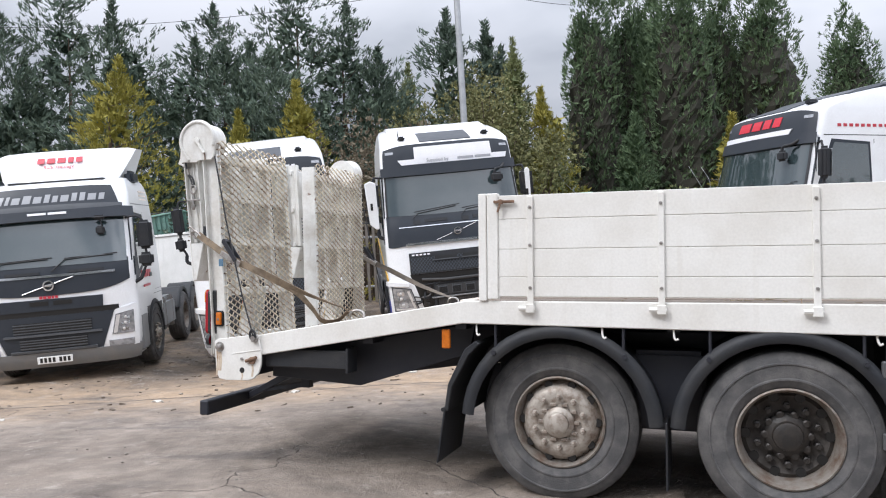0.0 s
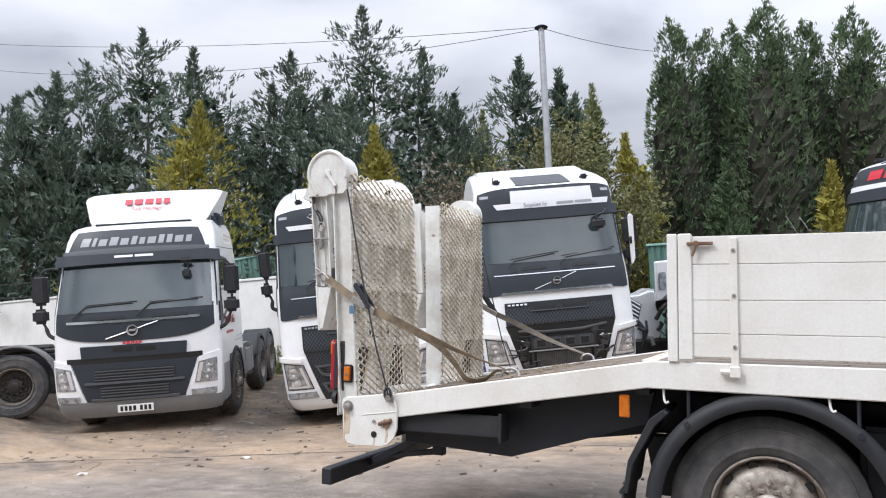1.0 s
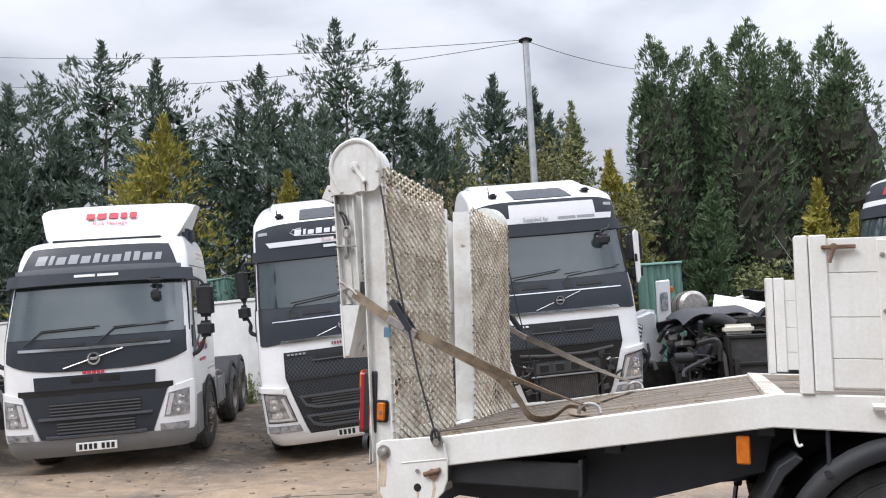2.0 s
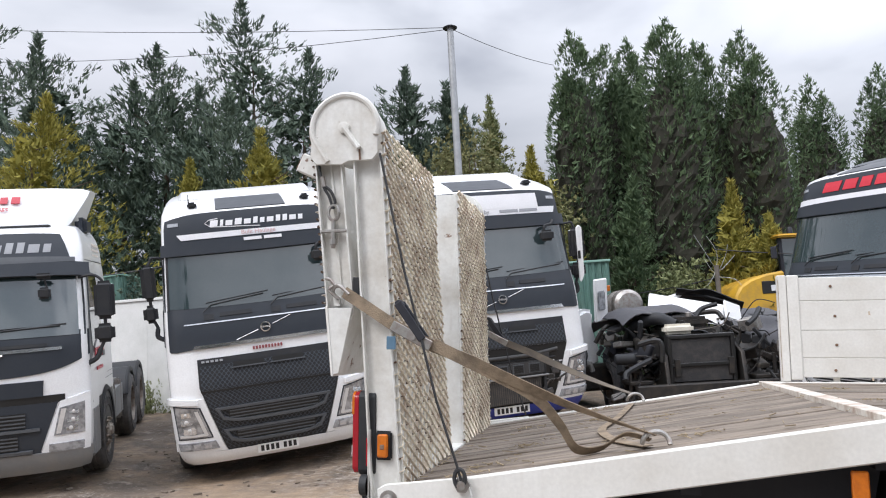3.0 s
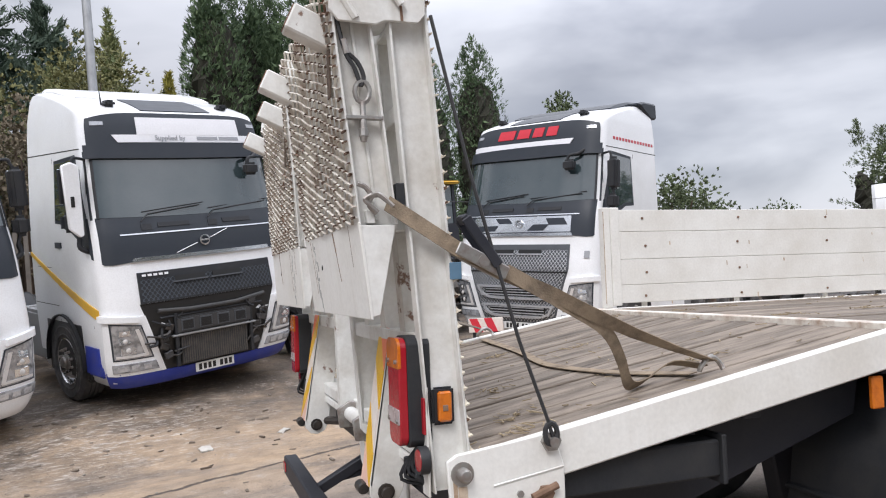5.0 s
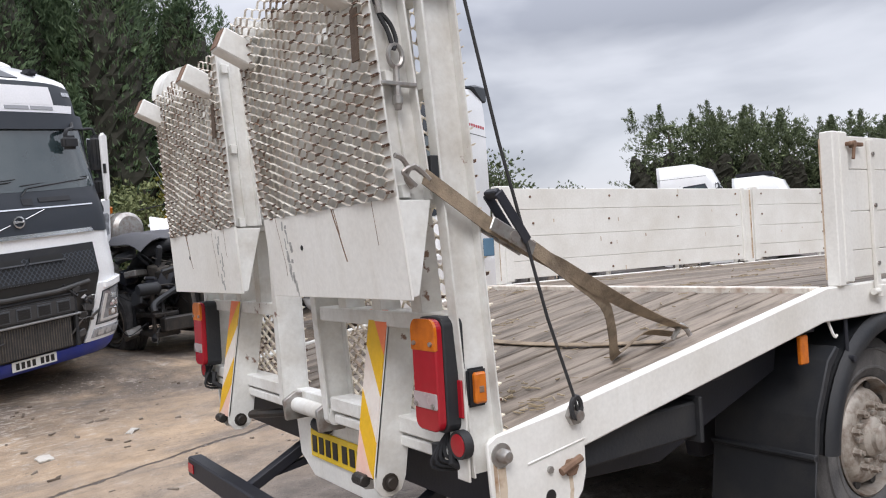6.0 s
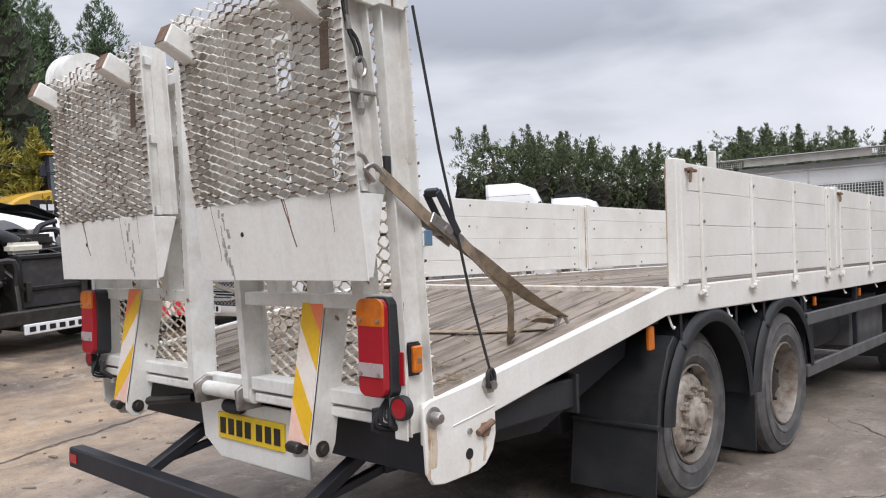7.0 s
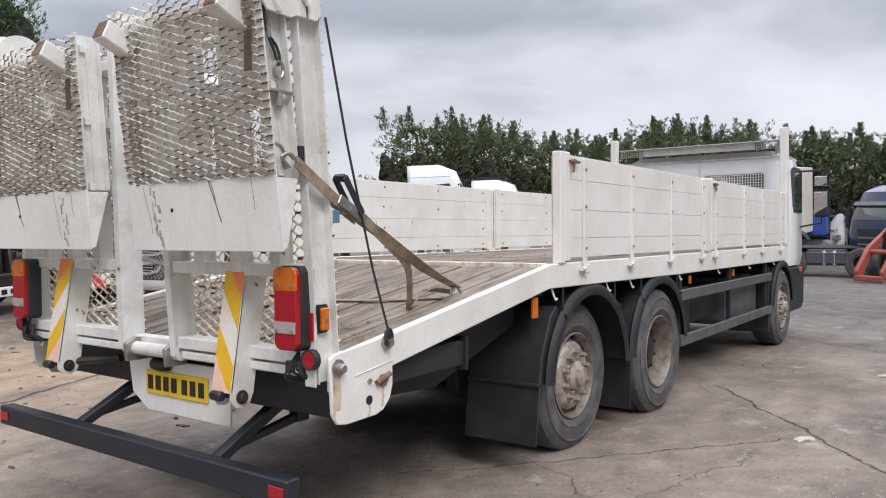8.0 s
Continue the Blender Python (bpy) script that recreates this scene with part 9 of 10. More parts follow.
def palisade():
    root = thing("fence", pose(0, 0, 0), "grey steel palisade fence behind the tractors", "fence")
    for k in range(26):
        x = -4.2 + k * 0.155
        y = 10.75 + 0.05 * k
        z = ground_z(x, y)
        part("pale", prism([(x - 0.035, z + 0.1), (x + 0.035, z + 0.1), (x + 0.035, z + 2.0), (x, z + 2.15), (x - 0.035, z + 2.0)], "xz", y - 0.006, y + 0.006), M_TIMBERPOLE, root)
    part("rail", tube([(-4.3, 10.77, ground_z(-4.2, 10.7) + 0.5), (-0.2, 12.05, ground_z(-0.2, 12.0) + 0.5)], 0.025, 6), M_POLE, root)
    part("rail", tube([(-4.3, 10.77, ground_z(-4.2, 10.7) + 1.7), (-0.2, 12.05, ground_z(-0.2, 12.0) + 1.7)], 0.025, 6), M_POLE, root)


palisade()

# ---- dismantled tractor chassis between the tractors ----


def crumpled(w, d, h, seed, n=14, amp=0.10):
    """A draped, dented sheet."""
    bm = bmesh.new()
    bmesh.ops.create_grid(bm, x_segments=n, y_segments=n, size=0.5)
    for v in bm.verts:
        u, t = v.co.x * 2, v.co.y * 2
        drop = h * (abs(u) ** 3 * 0.6 + abs(t) ** 3 * 0.5)
        v.co = Vector((v.co.x * w, v.co.y * d, -drop + amp * noise.noise(Vector((u * 1.7 + seed, t * 1.7, seed)))))
    bmesh.ops.solidify(bm, geom=list(bm.faces), thickness=0.012)
    return bm


def wreck(m, seed, label, cover, radiator=True, panels=True):
    root = thing("dismantled_chassis", m, label, "truck chassis", "dismantled chassis")
    rn = random.Random(seed)
    for s in (-1, 1):
        part("chassis_rail", box(s * 0.42 - 0.04, s * 0.42 + 0.04, 0.1, 5.6, 0.72, 0.98, 0.006), M_ENGINE, root)
        w = wheel(root, 0, 0, 0, -1, "dish")
        w.matrix_local = pose(s * 1.2, 1.3, 0.5, 0, 0, 90 if s > 0 else -90)
        w = wheel(root, 0, 0, 0, -1, "dish")
        w.matrix_local = pose(s * 1.2, 4.6, 0.5, 0, 0, 90 if s > 0 else -90)
        part("front_bracket", prism([(0.0, 0.35), (0.5, 0.35), (0.75, 0.9), (0.6, 1.3), (0.1, 1.05)], "yz", s * 0.6 - 0.03, s * 0.6 + 0.03, 0.01), M_ENGINE, root)
        part("step_frame", join(box(s * 0.98 - 0.18, s * 0.98 + 0.18, 0.15, 0.7, 0.35, 0.42, 0.01), box(s * 0.98 - 0.18, s * 0.98 + 0.18, 0.15, 0.7, 0.62, 0.68, 0.01), box(s * 1.14 - 0.02, s * 1.14 + 0.02, 0.2, 0.26, 0.35, 1.0, 0.005)), M_ENGINE, root)
    part("front_beam", box(-1.1, 1.1, 0.0, 0.16, 0.42, 0.62, 0.02), M_ENGINE, root)
    part("engine_block", join(box(-0.36, 0.36, 0.45, 1.9, 0.75, 1.45, 0.04, 2), box(-0.28, 0.28, 0.5, 1.85, 1.45, 1.62, 0.05, 2)), M_ENGINE, root, "oily engine block")
    for k in range(6):
        part("injector_cap", lathe([(0.05, 1.62), (0.05, 1.68), (0.001, 1.70)], (0.0, 0.65 + k * 0.21, 0), "z", 10), M_STEEL, root)
    if radiator:
        rad = part("radiator", box(-0.5, 0.45, 0.16, 0.28, 0.62, 1.30, 0.02), M_RADI, root, "black radiator pack")
        part("radiator_frame", join(box(-0.55, -0.49, 0.12, 0.3, 0.6, 1.32, 0.01), box(0.44, 0.5, 0.12, 0.3, 0.6, 1.32, 0.01), box(-0.55, 0.5, 0.12, 0.3, 1.29, 1.35, 0.01), box(-0.55, 0.5, 0.12, 0.3, 0.86, 0.92, 0.01)), M_FLATBLACK, rad)
        part("expansion_tank", box(-0.52, -0.05, 0.28, 0.5, 1.36, 1.52, 0.05, 3), M_CREAM, root, "cream plastic header tank")
        part("tank_cap", lathe([(0.045, 1.52), (0.045, 1.56), (0.001, 1.57)], (-0.2, 0.40, 0), "z", 12), M_FLATBLACK, root)
        gr = part("step_grille", box(-0.62, 0.62, -0.06, -0.02, 0.30, 0.44, 0.008), M_CAB, root, "white slotted step panel")
        for k in range(8):
            part("step_slot", box(-0.56 + k * 0.145, -0.47 + k * 0.145, -0.066, -0.058, 0.335, 0.405, 0.003), M_FLATBLACK, gr)
    fan = lathe([(0.30, 0.36), (0.32, 0.38), (0.32, 0.44), (0.30, 0.45)], (0.02, 0, 1.1), "y", 24, closed=True)
    part("fan_ring", fan, M_RUBBER, root)
    def clear_of_radiator(p):
        if radiator and abs(p.x) < 0.62 and 0.5 < p.z < 1.42:
            p.y = max(p.y, 0.40)
        return p
    for k in range(170):
        a = clear_of_radiator(Vector((rn.uniform(-1.25, 1.25), rn.uniform(0.0, 2.2), rn.uniform(0.40, 1.55))))
        b = a + Vector((rn.uniform(-0.5, 0.5), rn.uniform(-0.3, 0.5), rn.uniform(-0.45, 0.30)))
        b.z = max(0.25, b.z)
        b = clear_of_radiator(b)
        c = clear_of_radiator(a.lerp(b, 0.5) + Vector((rn.uniform(-0.18, 0.18), rn.uniform(-0.12, 0.1), rn.uniform(-0.18, 0.18))))
        part("hose", tube(smooth_curve([a, c, b], 5), rn.choice((0.006, 0.008, 0.010, 0.014, 0.020, 0.030, 0.042)), 6), rn.choice((M_RUBBER, M_RUBBER, M_ENGINE, M_FLATBLACK, M_ENGINE, M_RUBBER, M_DUSTY)), root)
    for k in range(110):
        c = clear_of_radiator(Vector((rn.uniform(-1.25, 1.25), rn.uniform(0.1, 2.3), rn.uniform(0.35, 1.5))))
        s = Vector((rn.uniform(0.03, 0.15), rn.uniform(0.04, 0.16), rn.uniform(0.03, 0.13)))
        if k % 3 == 0:
            bm = lathe([(s.x * 0.6, -s.y), (s.x * 0.75, -s.y * 0.8), (s.x * 0.75, s.y * 0.8), (s.x * 0.5, s.y)], tuple(c), rn.choice("xyz"), 12)
        else:
            bm = shift(box(-s.x, s.x, -s.y, s.y, -s.z, s.z, 0.015, 1), Matrix.Translation(c) @ pose(0, 0, 0, rn.uniform(-25, 25), rn.uniform(-25, 25), rn.uniform(0, 90)))
        part("engine_part", bm, rn.choice((M_ENGINE, M_ENGINE, M_RUBBER, M_BLACK, M_ENGINE, M_FLATBLACK, M_DUSTY, M_STEEL)), root)
    part("air_intake", tube(smooth_curve([(-0.3, 0.5, 1.5), (-0.55, 0.6, 1.62), (-0.8, 0.9, 1.5), (-0.85, 1.3, 1.2)], 6), 0.10, 12), M_RUBBER, root, "fat black intake hose")
    cv = part("cab_lining", shift(crumpled(*cover, seed), pose(-0.45, 1.4, 1.80, -6, 3, 12)), M_CLOTH, root, "dark padded cab lining draped over the engine")
    if panels:
        for k, (x, y, z, rx, ry, rz, w, d) in enumerate(((0.25, 1.45, 1.74, 52, 17, -6, 1.25, 0.46), (0.30, 2.2, 1.98, 10, -6, 20, 0.8, 0.16), (-0.22, 0.80, 1.60, 40, 4, 2, 0.52, 0.13), (0.98, 1.25, 1.66, 70, 24, 34, 0.34, 0.34))):
            bm = box(-w / 2, w / 2, -d / 2, d / 2, -0.02, 0.02, 0.015, 2)
            for v in bm.verts:
                v.co.z += 0.08 * math.sin(v.co.x * 2.2) + 0.05 * noise.noise(v.co * 3)
            part("body_panel", shift(bm, pose(x, y, z, rx, ry, rz)), M_CAB, root, "bent white body panel")
    return root


wreck(pose(2.45, 7.9, ground_z(2.4, 8.0) - 0.02, 2, 0, 14), 11, "dismantled tractor chassis with bare engine and black radiator", (1.7, 1.5, 0.35))
def loose_scrap():
    """Bigger loose pieces that lie on the dismantled chassis."""
    drum = thing("air_drum", pose(1.32, 9.5, ground_z(1.3, 9.5) + 1.75, 0, 0, 20), "dusty grey round metal canister on the wrecks", "canister")
    part("shell", lathe([(0.001, -0.34), (0.20, -0.33), (0.26, -0.28), (0.27, 0.25), (0.20, 0.32), (0.001, 0.33)], (0, 0, 0), "y", 26), M_STEEL, drum)
    for v in (-0.18, 0.12):
        part("band", lathe([(0.276, v), (0.280, v + 0.005), (0.280, v + 0.035), (0.276, v + 0.04)], (0, 0, 0), "y", 26, caps=False), M_DUSTY, drum)
    hood = thing("bent_hood", pose(2.85, 10.1, ground_z(2.85, 10.1) + 1.95, 0, 0, -6), "bent black plastic hood panel lying on the wrecks", "panel")
    part("sheet", shift(crumpled(1.15, 0.7, 0.10, 5, 12, 0.12), pose(0, 0, -0.05, -30, 16, 0)), M_RUBBER, hood)
    part("rib", tube([(-0.5, -0.1, 0.10), (0.0, -0.2, 0.0), (0.5, -0.25, -0.18)], 0.02, 8), M_RUBBER, hood)
    lining = thing("padded_lining", pose(3.95, 10.4, ground_z(3.95, 10.4) + 1.45, 0, 0, 15), "dark padded cab lining hanging over a bare engine", "lining")
    part("sheet", shift(crumpled(1.1, 1.0, 0.30, 8, 14, 0.16), pose(0, 0, 0.05, 26, 8, 0)), M_CLOTH, lining)


loose_scrap()
wreck(pose(4.3, 11.2, ground_z(4.3, 11.2) - 0.02, 1, 0, -8), 23, "dismantled tractor chassis with bare engine", (1.5, 1.3, 0.4), radiator=False, panels=False)


def crashed_cab():
    root = thing("wrecked_cab", pose(0.58, 8.55, ground_z(0.6, 8.6) + 0.0, 0, 0, 30), "crushed white tractor cab with broken grille", "truck cab")
    bm = box(-0.42, 0.42, 0.25, 1.1, 0.65, 1.55, 0.05, 3)
    bmesh.ops.subdivide_edges(bm, edges=list(bm.edges), cuts=3, use_grid_fill=True)
    for v in bm.verts:
        v.co += 0.16 * Vector((noise.noise(v.co * 2.1), noise.noise(v.co * 2.3 + Vector((5, 0, 0))), noise.noise(v.co * 1.9 + Vector((0, 7, 0)))))
    part("cab_shell", bm, M_CAB, root, "crumpled white shell")
    part("lamp_panel", shift(box(-0.16, 0.16, -0.03, 0.03, -0.36, 0.36, 0.02), pose(0.35, -0.12, 1.75, 8, -6, 20)), M_CAB, root)
    part("broken_lamp", shift(box(-0.09, 0.09, -0.04, 0.0, -0.2, 0.12, 0.03, 2), pose(0.33, -0.16, 1.78, 8, -6, 20)), M_LENS, root)
    part("orange_lamp", shift(box(-0.05, 0.05, -0.04, 0.0, -0.05, 0.05, 0.01), pose(0.52, -0.06, 1.95, 8, -6, 20)), M_AMBER, root)
    gr = part("broken_grille", shift(box(-0.45, 0.25, -0.02, 0.02, -0.25, 0.25, 0.01), pose(-0.35, -0.2, 1.25, -22, 30, 10)), M_DARK, root, "hanging broken grille")
    for k in range(6):
        part("grille_slat", shift(box(-0.42, 0.22, -0.035, -0.02, -0.22 + k * 0.08, -0.19 + k * 0.08, 0.003), pose(-0.35, -0.2, 1.25, -22, 30, 10)), M_SILVER, gr)
    rn = random.Random(8)
    for k in range(18):
        a = Vector((rn.uniform(-0.6, 0.6), rn.uniform(-0.3, 0.6), rn.uniform(0.3, 1.1)))
        b = a + Vector((rn.uniform(-0.4, 0.4), rn.uniform(-0.2, 0.2), rn.uniform(-0.5, 0.3)))
        b.z = max(0.05, b.z)
        part("debris", tube([a, a.lerp(b, 0.5) + Vector((0.05, -0.05, 0.05)), b], rn.uniform(0.015, 0.05), 6), rn.choice((M_ENGINE, M_RUBBER, M_GREYP)), root)
    part("bumper_mount", box(-0.7, 0.7, 0.1, 1.2, 0.25, 0.7, 0.05), M_ENGINE, root)


crashed_cab()


def wheel_loader():
    root = thing("wheel_loader", pose(5.9, 15.6, ground_z(5.9, 15.6), 0, 0, 15), "yellow and black wheel loader with an orange beacon", "loader")
    for x in (-0.6, 0.6):
        for y in (0.0, 1.3):
            part("cab_post", box(x - 0.045, x + 0.045, y - 0.045, y + 0.045, 2.5, 3.58, 0.01), M_BLACK, root)
    part("cab_base", box(-0.68, 0.68, -0.08, 1.36, 1.55, 2.52, 0.04, 2), M_BLACK, root, "black loader cab base")
    for bm in (box(-0.55, 0.55, -0.012, 0.012, 2.52, 3.55, 0), box(-0.612, -0.588, 0.05, 1.25, 2.52, 3.55, 0), box(0.588, 0.612, 0.05, 1.25, 2.52, 3.55, 0)):
        part("cab_glass", bm, M_GLASS, root)
    part("cab_roof", box(-0.74, 0.74, -0.22, 1.45, 3.57, 3.66, 0.04, 3), M_CATY, root, "yellow cab roof")
    for x in (-0.2, 0.25):
        part("beacon", lathe([(0.07, 3.66), (0.07, 3.82), (0.05, 3.86), (0.001, 3.87)], (x, 0.2, 0), "z", 14), M_AMBER if x > 0 else M_BLACK, root, "orange beacon" if x > 0 else "")
    part("body", box(-0.85, 0.85, -0.4, 2.6, 0.8, 1.6, 0.08, 3), M_BLACK, root)
    bon = part("bonnet", prism([(-1.98, 1.7), (-1.96, 2.20), (-1.82, 2.42), (-1.55, 2.58), (-1.15, 2.70), (-0.70, 2.76), (-0.70, 1.7)], "xz", -0.3, 1.2, 0.05), M_CATY, root, "rounded yellow bonnet")
    part("bonnet_vent", box(-1.30, -0.76, -0.312, -0.298, 2.22, 2.52, 0.01), M_FLATBLACK, bon)
    for k in range(2):
        part("sign_bar", box(-1.08 + k * 0.2, -0.93 + k * 0.2, -0.318, -0.31, 2.28, 2.42, 0.002), M_WHITEINK, bon)
    part("exhaust", tube([(-1.0, 0.4, 2.5), (-1.0, 0.4, 2.78)], 0.12, 12), M_BLACK, root)
    for x in (-1.3, 1.3):
        for y in (-0.75, 1.9):
            w = wheel(root, 0, 0, 0, -1, "proud", 0.72, 0.5, "loader_wheel")
            w.matrix_local = pose(x, y, 0.8, 0, 0, 0)
    part("lift_arm", prism([(0.6, 1.6), (0.9, 2.0), (2.6, 1.2), (2.6, 0.9), (0.8, 1.3)], "xz", -0.3, -0.1, 0.02), M_CATY, root)
    part("mirror", join(box(-0.95, -0.8, -0.25, -0.2, 3.05, 3.35, 0.02), tube([(-0.62, -0.02, 3.45), (-0.87, -0.22, 3.3)], 0.015)), M_BLACK, root)


wheel_loader()


def rear_of_tractor():
    """The tail of another tractor unit beside the wall."""
    root = thing("tractor_tail", pose(-8.57, 4.42, ground_z(-8.4, 2.85) - 0.01, 0, 0, 135), "rear half of a black-framed tractor unit", "truck", "parked tractor units")
    for s in (-1, 1):
        part("chassis_rail", box(s * 0.42 - 0.04, s * 0.42 + 0.04, -0.2, 5.0, 0.72, 1.0, 0.006), M_BLACK, root)
        for v in (1.0, 4.2):
            w = wheel(root, 0, 0, 0, -1, "dish")
            w.matrix_local = pose(s * 1.24, v, 0.5, 0, 0, 90 if s > 0 else -90)
        part("rear_wing", shift(mudguard(0, 8, 172, -0.29, 0.29, r=0.60, th=0.04), Matrix.Translation((s * 0.97, 1.0, 0.02)) @ pose(0, 0, 0, 0, 0, 90)), M_GREYP, root, "grey plastic wheel wing")
        part("wing_skirt", prism([(0.15, 0.45), (0.42, 0.62), (0.40, 0.95), (0.2, 1.0), (-0.05, 0.8)], "yz", s * 1.24 - 0.02, s * 1.24 + 0.02, 0.01), M_RUBBER, root)
        part("tail_lamp", box(s * 0.98 - 0.2, s * 0.98 + 0.2, -0.08, 0.0, 0.72, 0.9, 0.02), M_RED, root)
        part("yellow_tag", box(s * 0.62 - 0.06, s * 0.62 + 0.06, -0.06, -0.05, 0.70, 0.80, 0.002), M_YPLATE, root)
        part("mudflap", box(s * 0.97 - 0.29, s * 0.97 + 0.29, 0.12, 0.13, 0.18, 0.62, 0.002), M_RUBBER, root)
    part("fifth_wheel", join(lathe([(0.001, 1.06), (0.46, 1.06), (0.48, 1.11), (0.44, 1.16), (0.001, 1.16)], (0, 1.0, 0), "z", 24), box(-0.36, 0.36, 0.5, 1.5, 1.0, 1.09, 0.03)), M_ENGINE, root, "greasy fifth-wheel coupling")
    part("tail_beam", box(-1.15, 1.15, -0.05, 0.05, 0.78, 0.92, 0.01), M_BLACK, root)
    cabp = part("cab", box(-1.22, 1.22, 3.9, 6.0, 0.9, 3.3, 0.12, 3), M_CAB, root, "white cab rear")


rear_of_tractor()

# ---- across the yard, beyond the flatbed ----


def far_cab(x, y, yaw, paint, label, h=3.2, deflector=False, group=""):
    """A plain tractor seen far off: cab, glass, lamps, chassis and wheels."""
    root = thing("tractor_unit", pose(x, y, ground_z(x, y) - 0.02, 0, 0, yaw), label, "truck", group)
    lv = [(0.35, 0.06, 1.18), (0.6, 0.0, 1.23), (1.5, 0.02, 1.24), (1.9, 0.10, 1.23), (h - 0.55, 0.35, 1.17), (h - 0.2, 0.5, 1.12), (h, 0.95, 0.98)]
    sh = CabShape(lv, 0.3, 3.2)
    part("cab", cab_shell(sh, 2.0, [q[0] for q in lv]), paint, root)
    cab = root
    part("windscreen", patch(sh, -0.92, 0.92, 1.85, h - 0.62, 0.012, 0.03, 18, 5), M_GLASS, cab)
    part("grille_panel", patch(sh, -0.6, 0.6, 0.7, 1.55, 0.012, 0.03, 12, 4), M_DARK, cab)
    part("bumper", patch(sh, -0.99, 0.99, 0.35, 0.62, 0.03, 0.05, 20, 2), paint, cab)
    for s in (-1, 1):
        part("headlamp", patch(sh, 0.66 if s > 0 else -0.92, 0.92 if s > 0 else -0.66, 0.68, 0.88, 0.025, 0.03, 6, 2), M_LENS, cab)
    for k in range(3):
        part("grille_slat", patch(sh, -0.56, 0.56, 0.8 + 0.22 * k, 0.86 + 0.22 * k, 0.03, 0.03, 10, 1), M_CHROME if k == 1 else M_GREYP, cab)
    if paint is M_BLUECAB:
        part("sun_visor", patch(sh, -0.96, 0.96, h - 0.68, h - 0.56, 0.12, 0.03, 16, 2), M_GREYP, cab, "grey sun visor")
    mirrors(cab, h - 0.65, 1.45, 0.35)
    cab_sides(cab, sh, 2.0, 1.85, h - 0.62, 0.5, 1.4)
    running_gear(root, (1.3, 4.6), 2.0, 5.6, bright=False)
    if deflector:
        part("roof_spoiler", box(-0.9, 0.9, 0.8, 1.9, h + 0.0, h + 0.12, 0.04, 2), M_BLACK, cab)
    return root


far_cab(17.9, 9.87, 36, M_CAB, "white low-roofed tractor cab far across the yard", 2.77 - ground_z(17.4, 10.5), False, "tractors across the yard")
far_cab(21.6, 9.9, 30, M_CAB, "white tractor cab with a dark roof spoiler, far across the yard", 2.12 - ground_z(21.9, 9.3), True, "tractors across the yard")
far_cab(25.6, -0.42, -128, M_BLUECAB, "dark blue tractor unit across the yard", 2.95, False, "tractors across the yard")
far_cab(34.0, 2.9, -100, M_CAB, "white tractor unit far across the yard", 2.9, False, "tractors across the yard")


def curtain_trailer():
    root = thing("curtain_trailer", pose(27.8, 3.85, ground_z(25, 2.6)), "white box trailer with a blue curtain side", "trailer")
    part("box_body", box(-2.6, 5.0, -1.2, 1.2, 1.05, 3.72, 0.03), M_CREAM, root)
    part("blue_curtain", box(5.02, 6.6, -1.66, 0.4, 0.85, 2.42, 0.05, 2), M_BLUESHEET, root, "blue curtain side")
    for k in range(2):
        part("curtain_strap", box(5.4 + k * 0.7, 5.43 + k * 0.7, -1.672, -1.66, 0.95, 2.36, 0.002), M_GREYINK, root)
    part("frame", box(-2.6, 5.0, -0.5, 0.5, 0.8, 1.05, 0.02), M_BLACK, root)
    part("rear_frame", join(box(-2.68, -2.6, -1.22, -1.12, 0.9, 3.74, 0.01), box(-2.68, -2.6, 1.12, 1.22, 0.9, 3.74, 0.01), box(-2.68, -2.6, -1.22, 1.22, 3.64, 3.74, 0.01)), M_STEEL, root)
    part("marker_board", box(-2.70, -2.69, -1.10, -0.35, 1.08, 1.36, 0.004), M_CHEVO, root, "orange rear marker board")
    for v in (-0.8, 0.5):
        for s in (-1, 1):
            wheel(root, v, s * 1.2, 0.5, s, "dish")


curtain_trailer()


def bare_chassis(x, y):
    """The back of a tractor chassis with a tank and one visible axle."""
    root = thing("tractor_chassis", pose(x, y, ground_z(x, y)), "black tractor chassis with a dull metal tank", "truck", "tractors across the yard")
    for q in (-0.38, 0.38):
        part("chassis_rail", box(q - 0.04, q + 0.04, -1.3, 1.1, 0.62, 0.92, 0.01), M_BLACK, root)
    part("catwalk", box(-0.55, 0.5, -1.0, 0.9, 0.93, 0.98, 0.01), M_BLACK, root)
    tank = part("fuel_tank", box(-1.0, -0.45, -0.75, 0.55, 0.42, 0.92, 0.08, 3), M_LIP, root, "dull metal fuel tank")
    for q in (-0.35, -0.05):
        part("tank_strap", box(-1.012, -0.44, q - 0.05, q + 0.05, 0.415, 0.93, 0.08, 3), M_CAB, tank)
    for q in (0.98, -1.15):
        w = wheel(root, 0, 0, 0, -1, "dish")
        w.matrix_local = pose(-1.05, q, 0.5, 0, 0, -90)
    part("rear_wing", shift(mudguard(0, 20, 160, -0.27, 0.27, r=0.58), Matrix.Translation((-0.8, 0.98, 0.52)) @ pose(0, 0, 0, 0, 0, 90)), M_RUBBER, root, "black plastic wheel wing")


bare_chassis(25.9, 1.0)


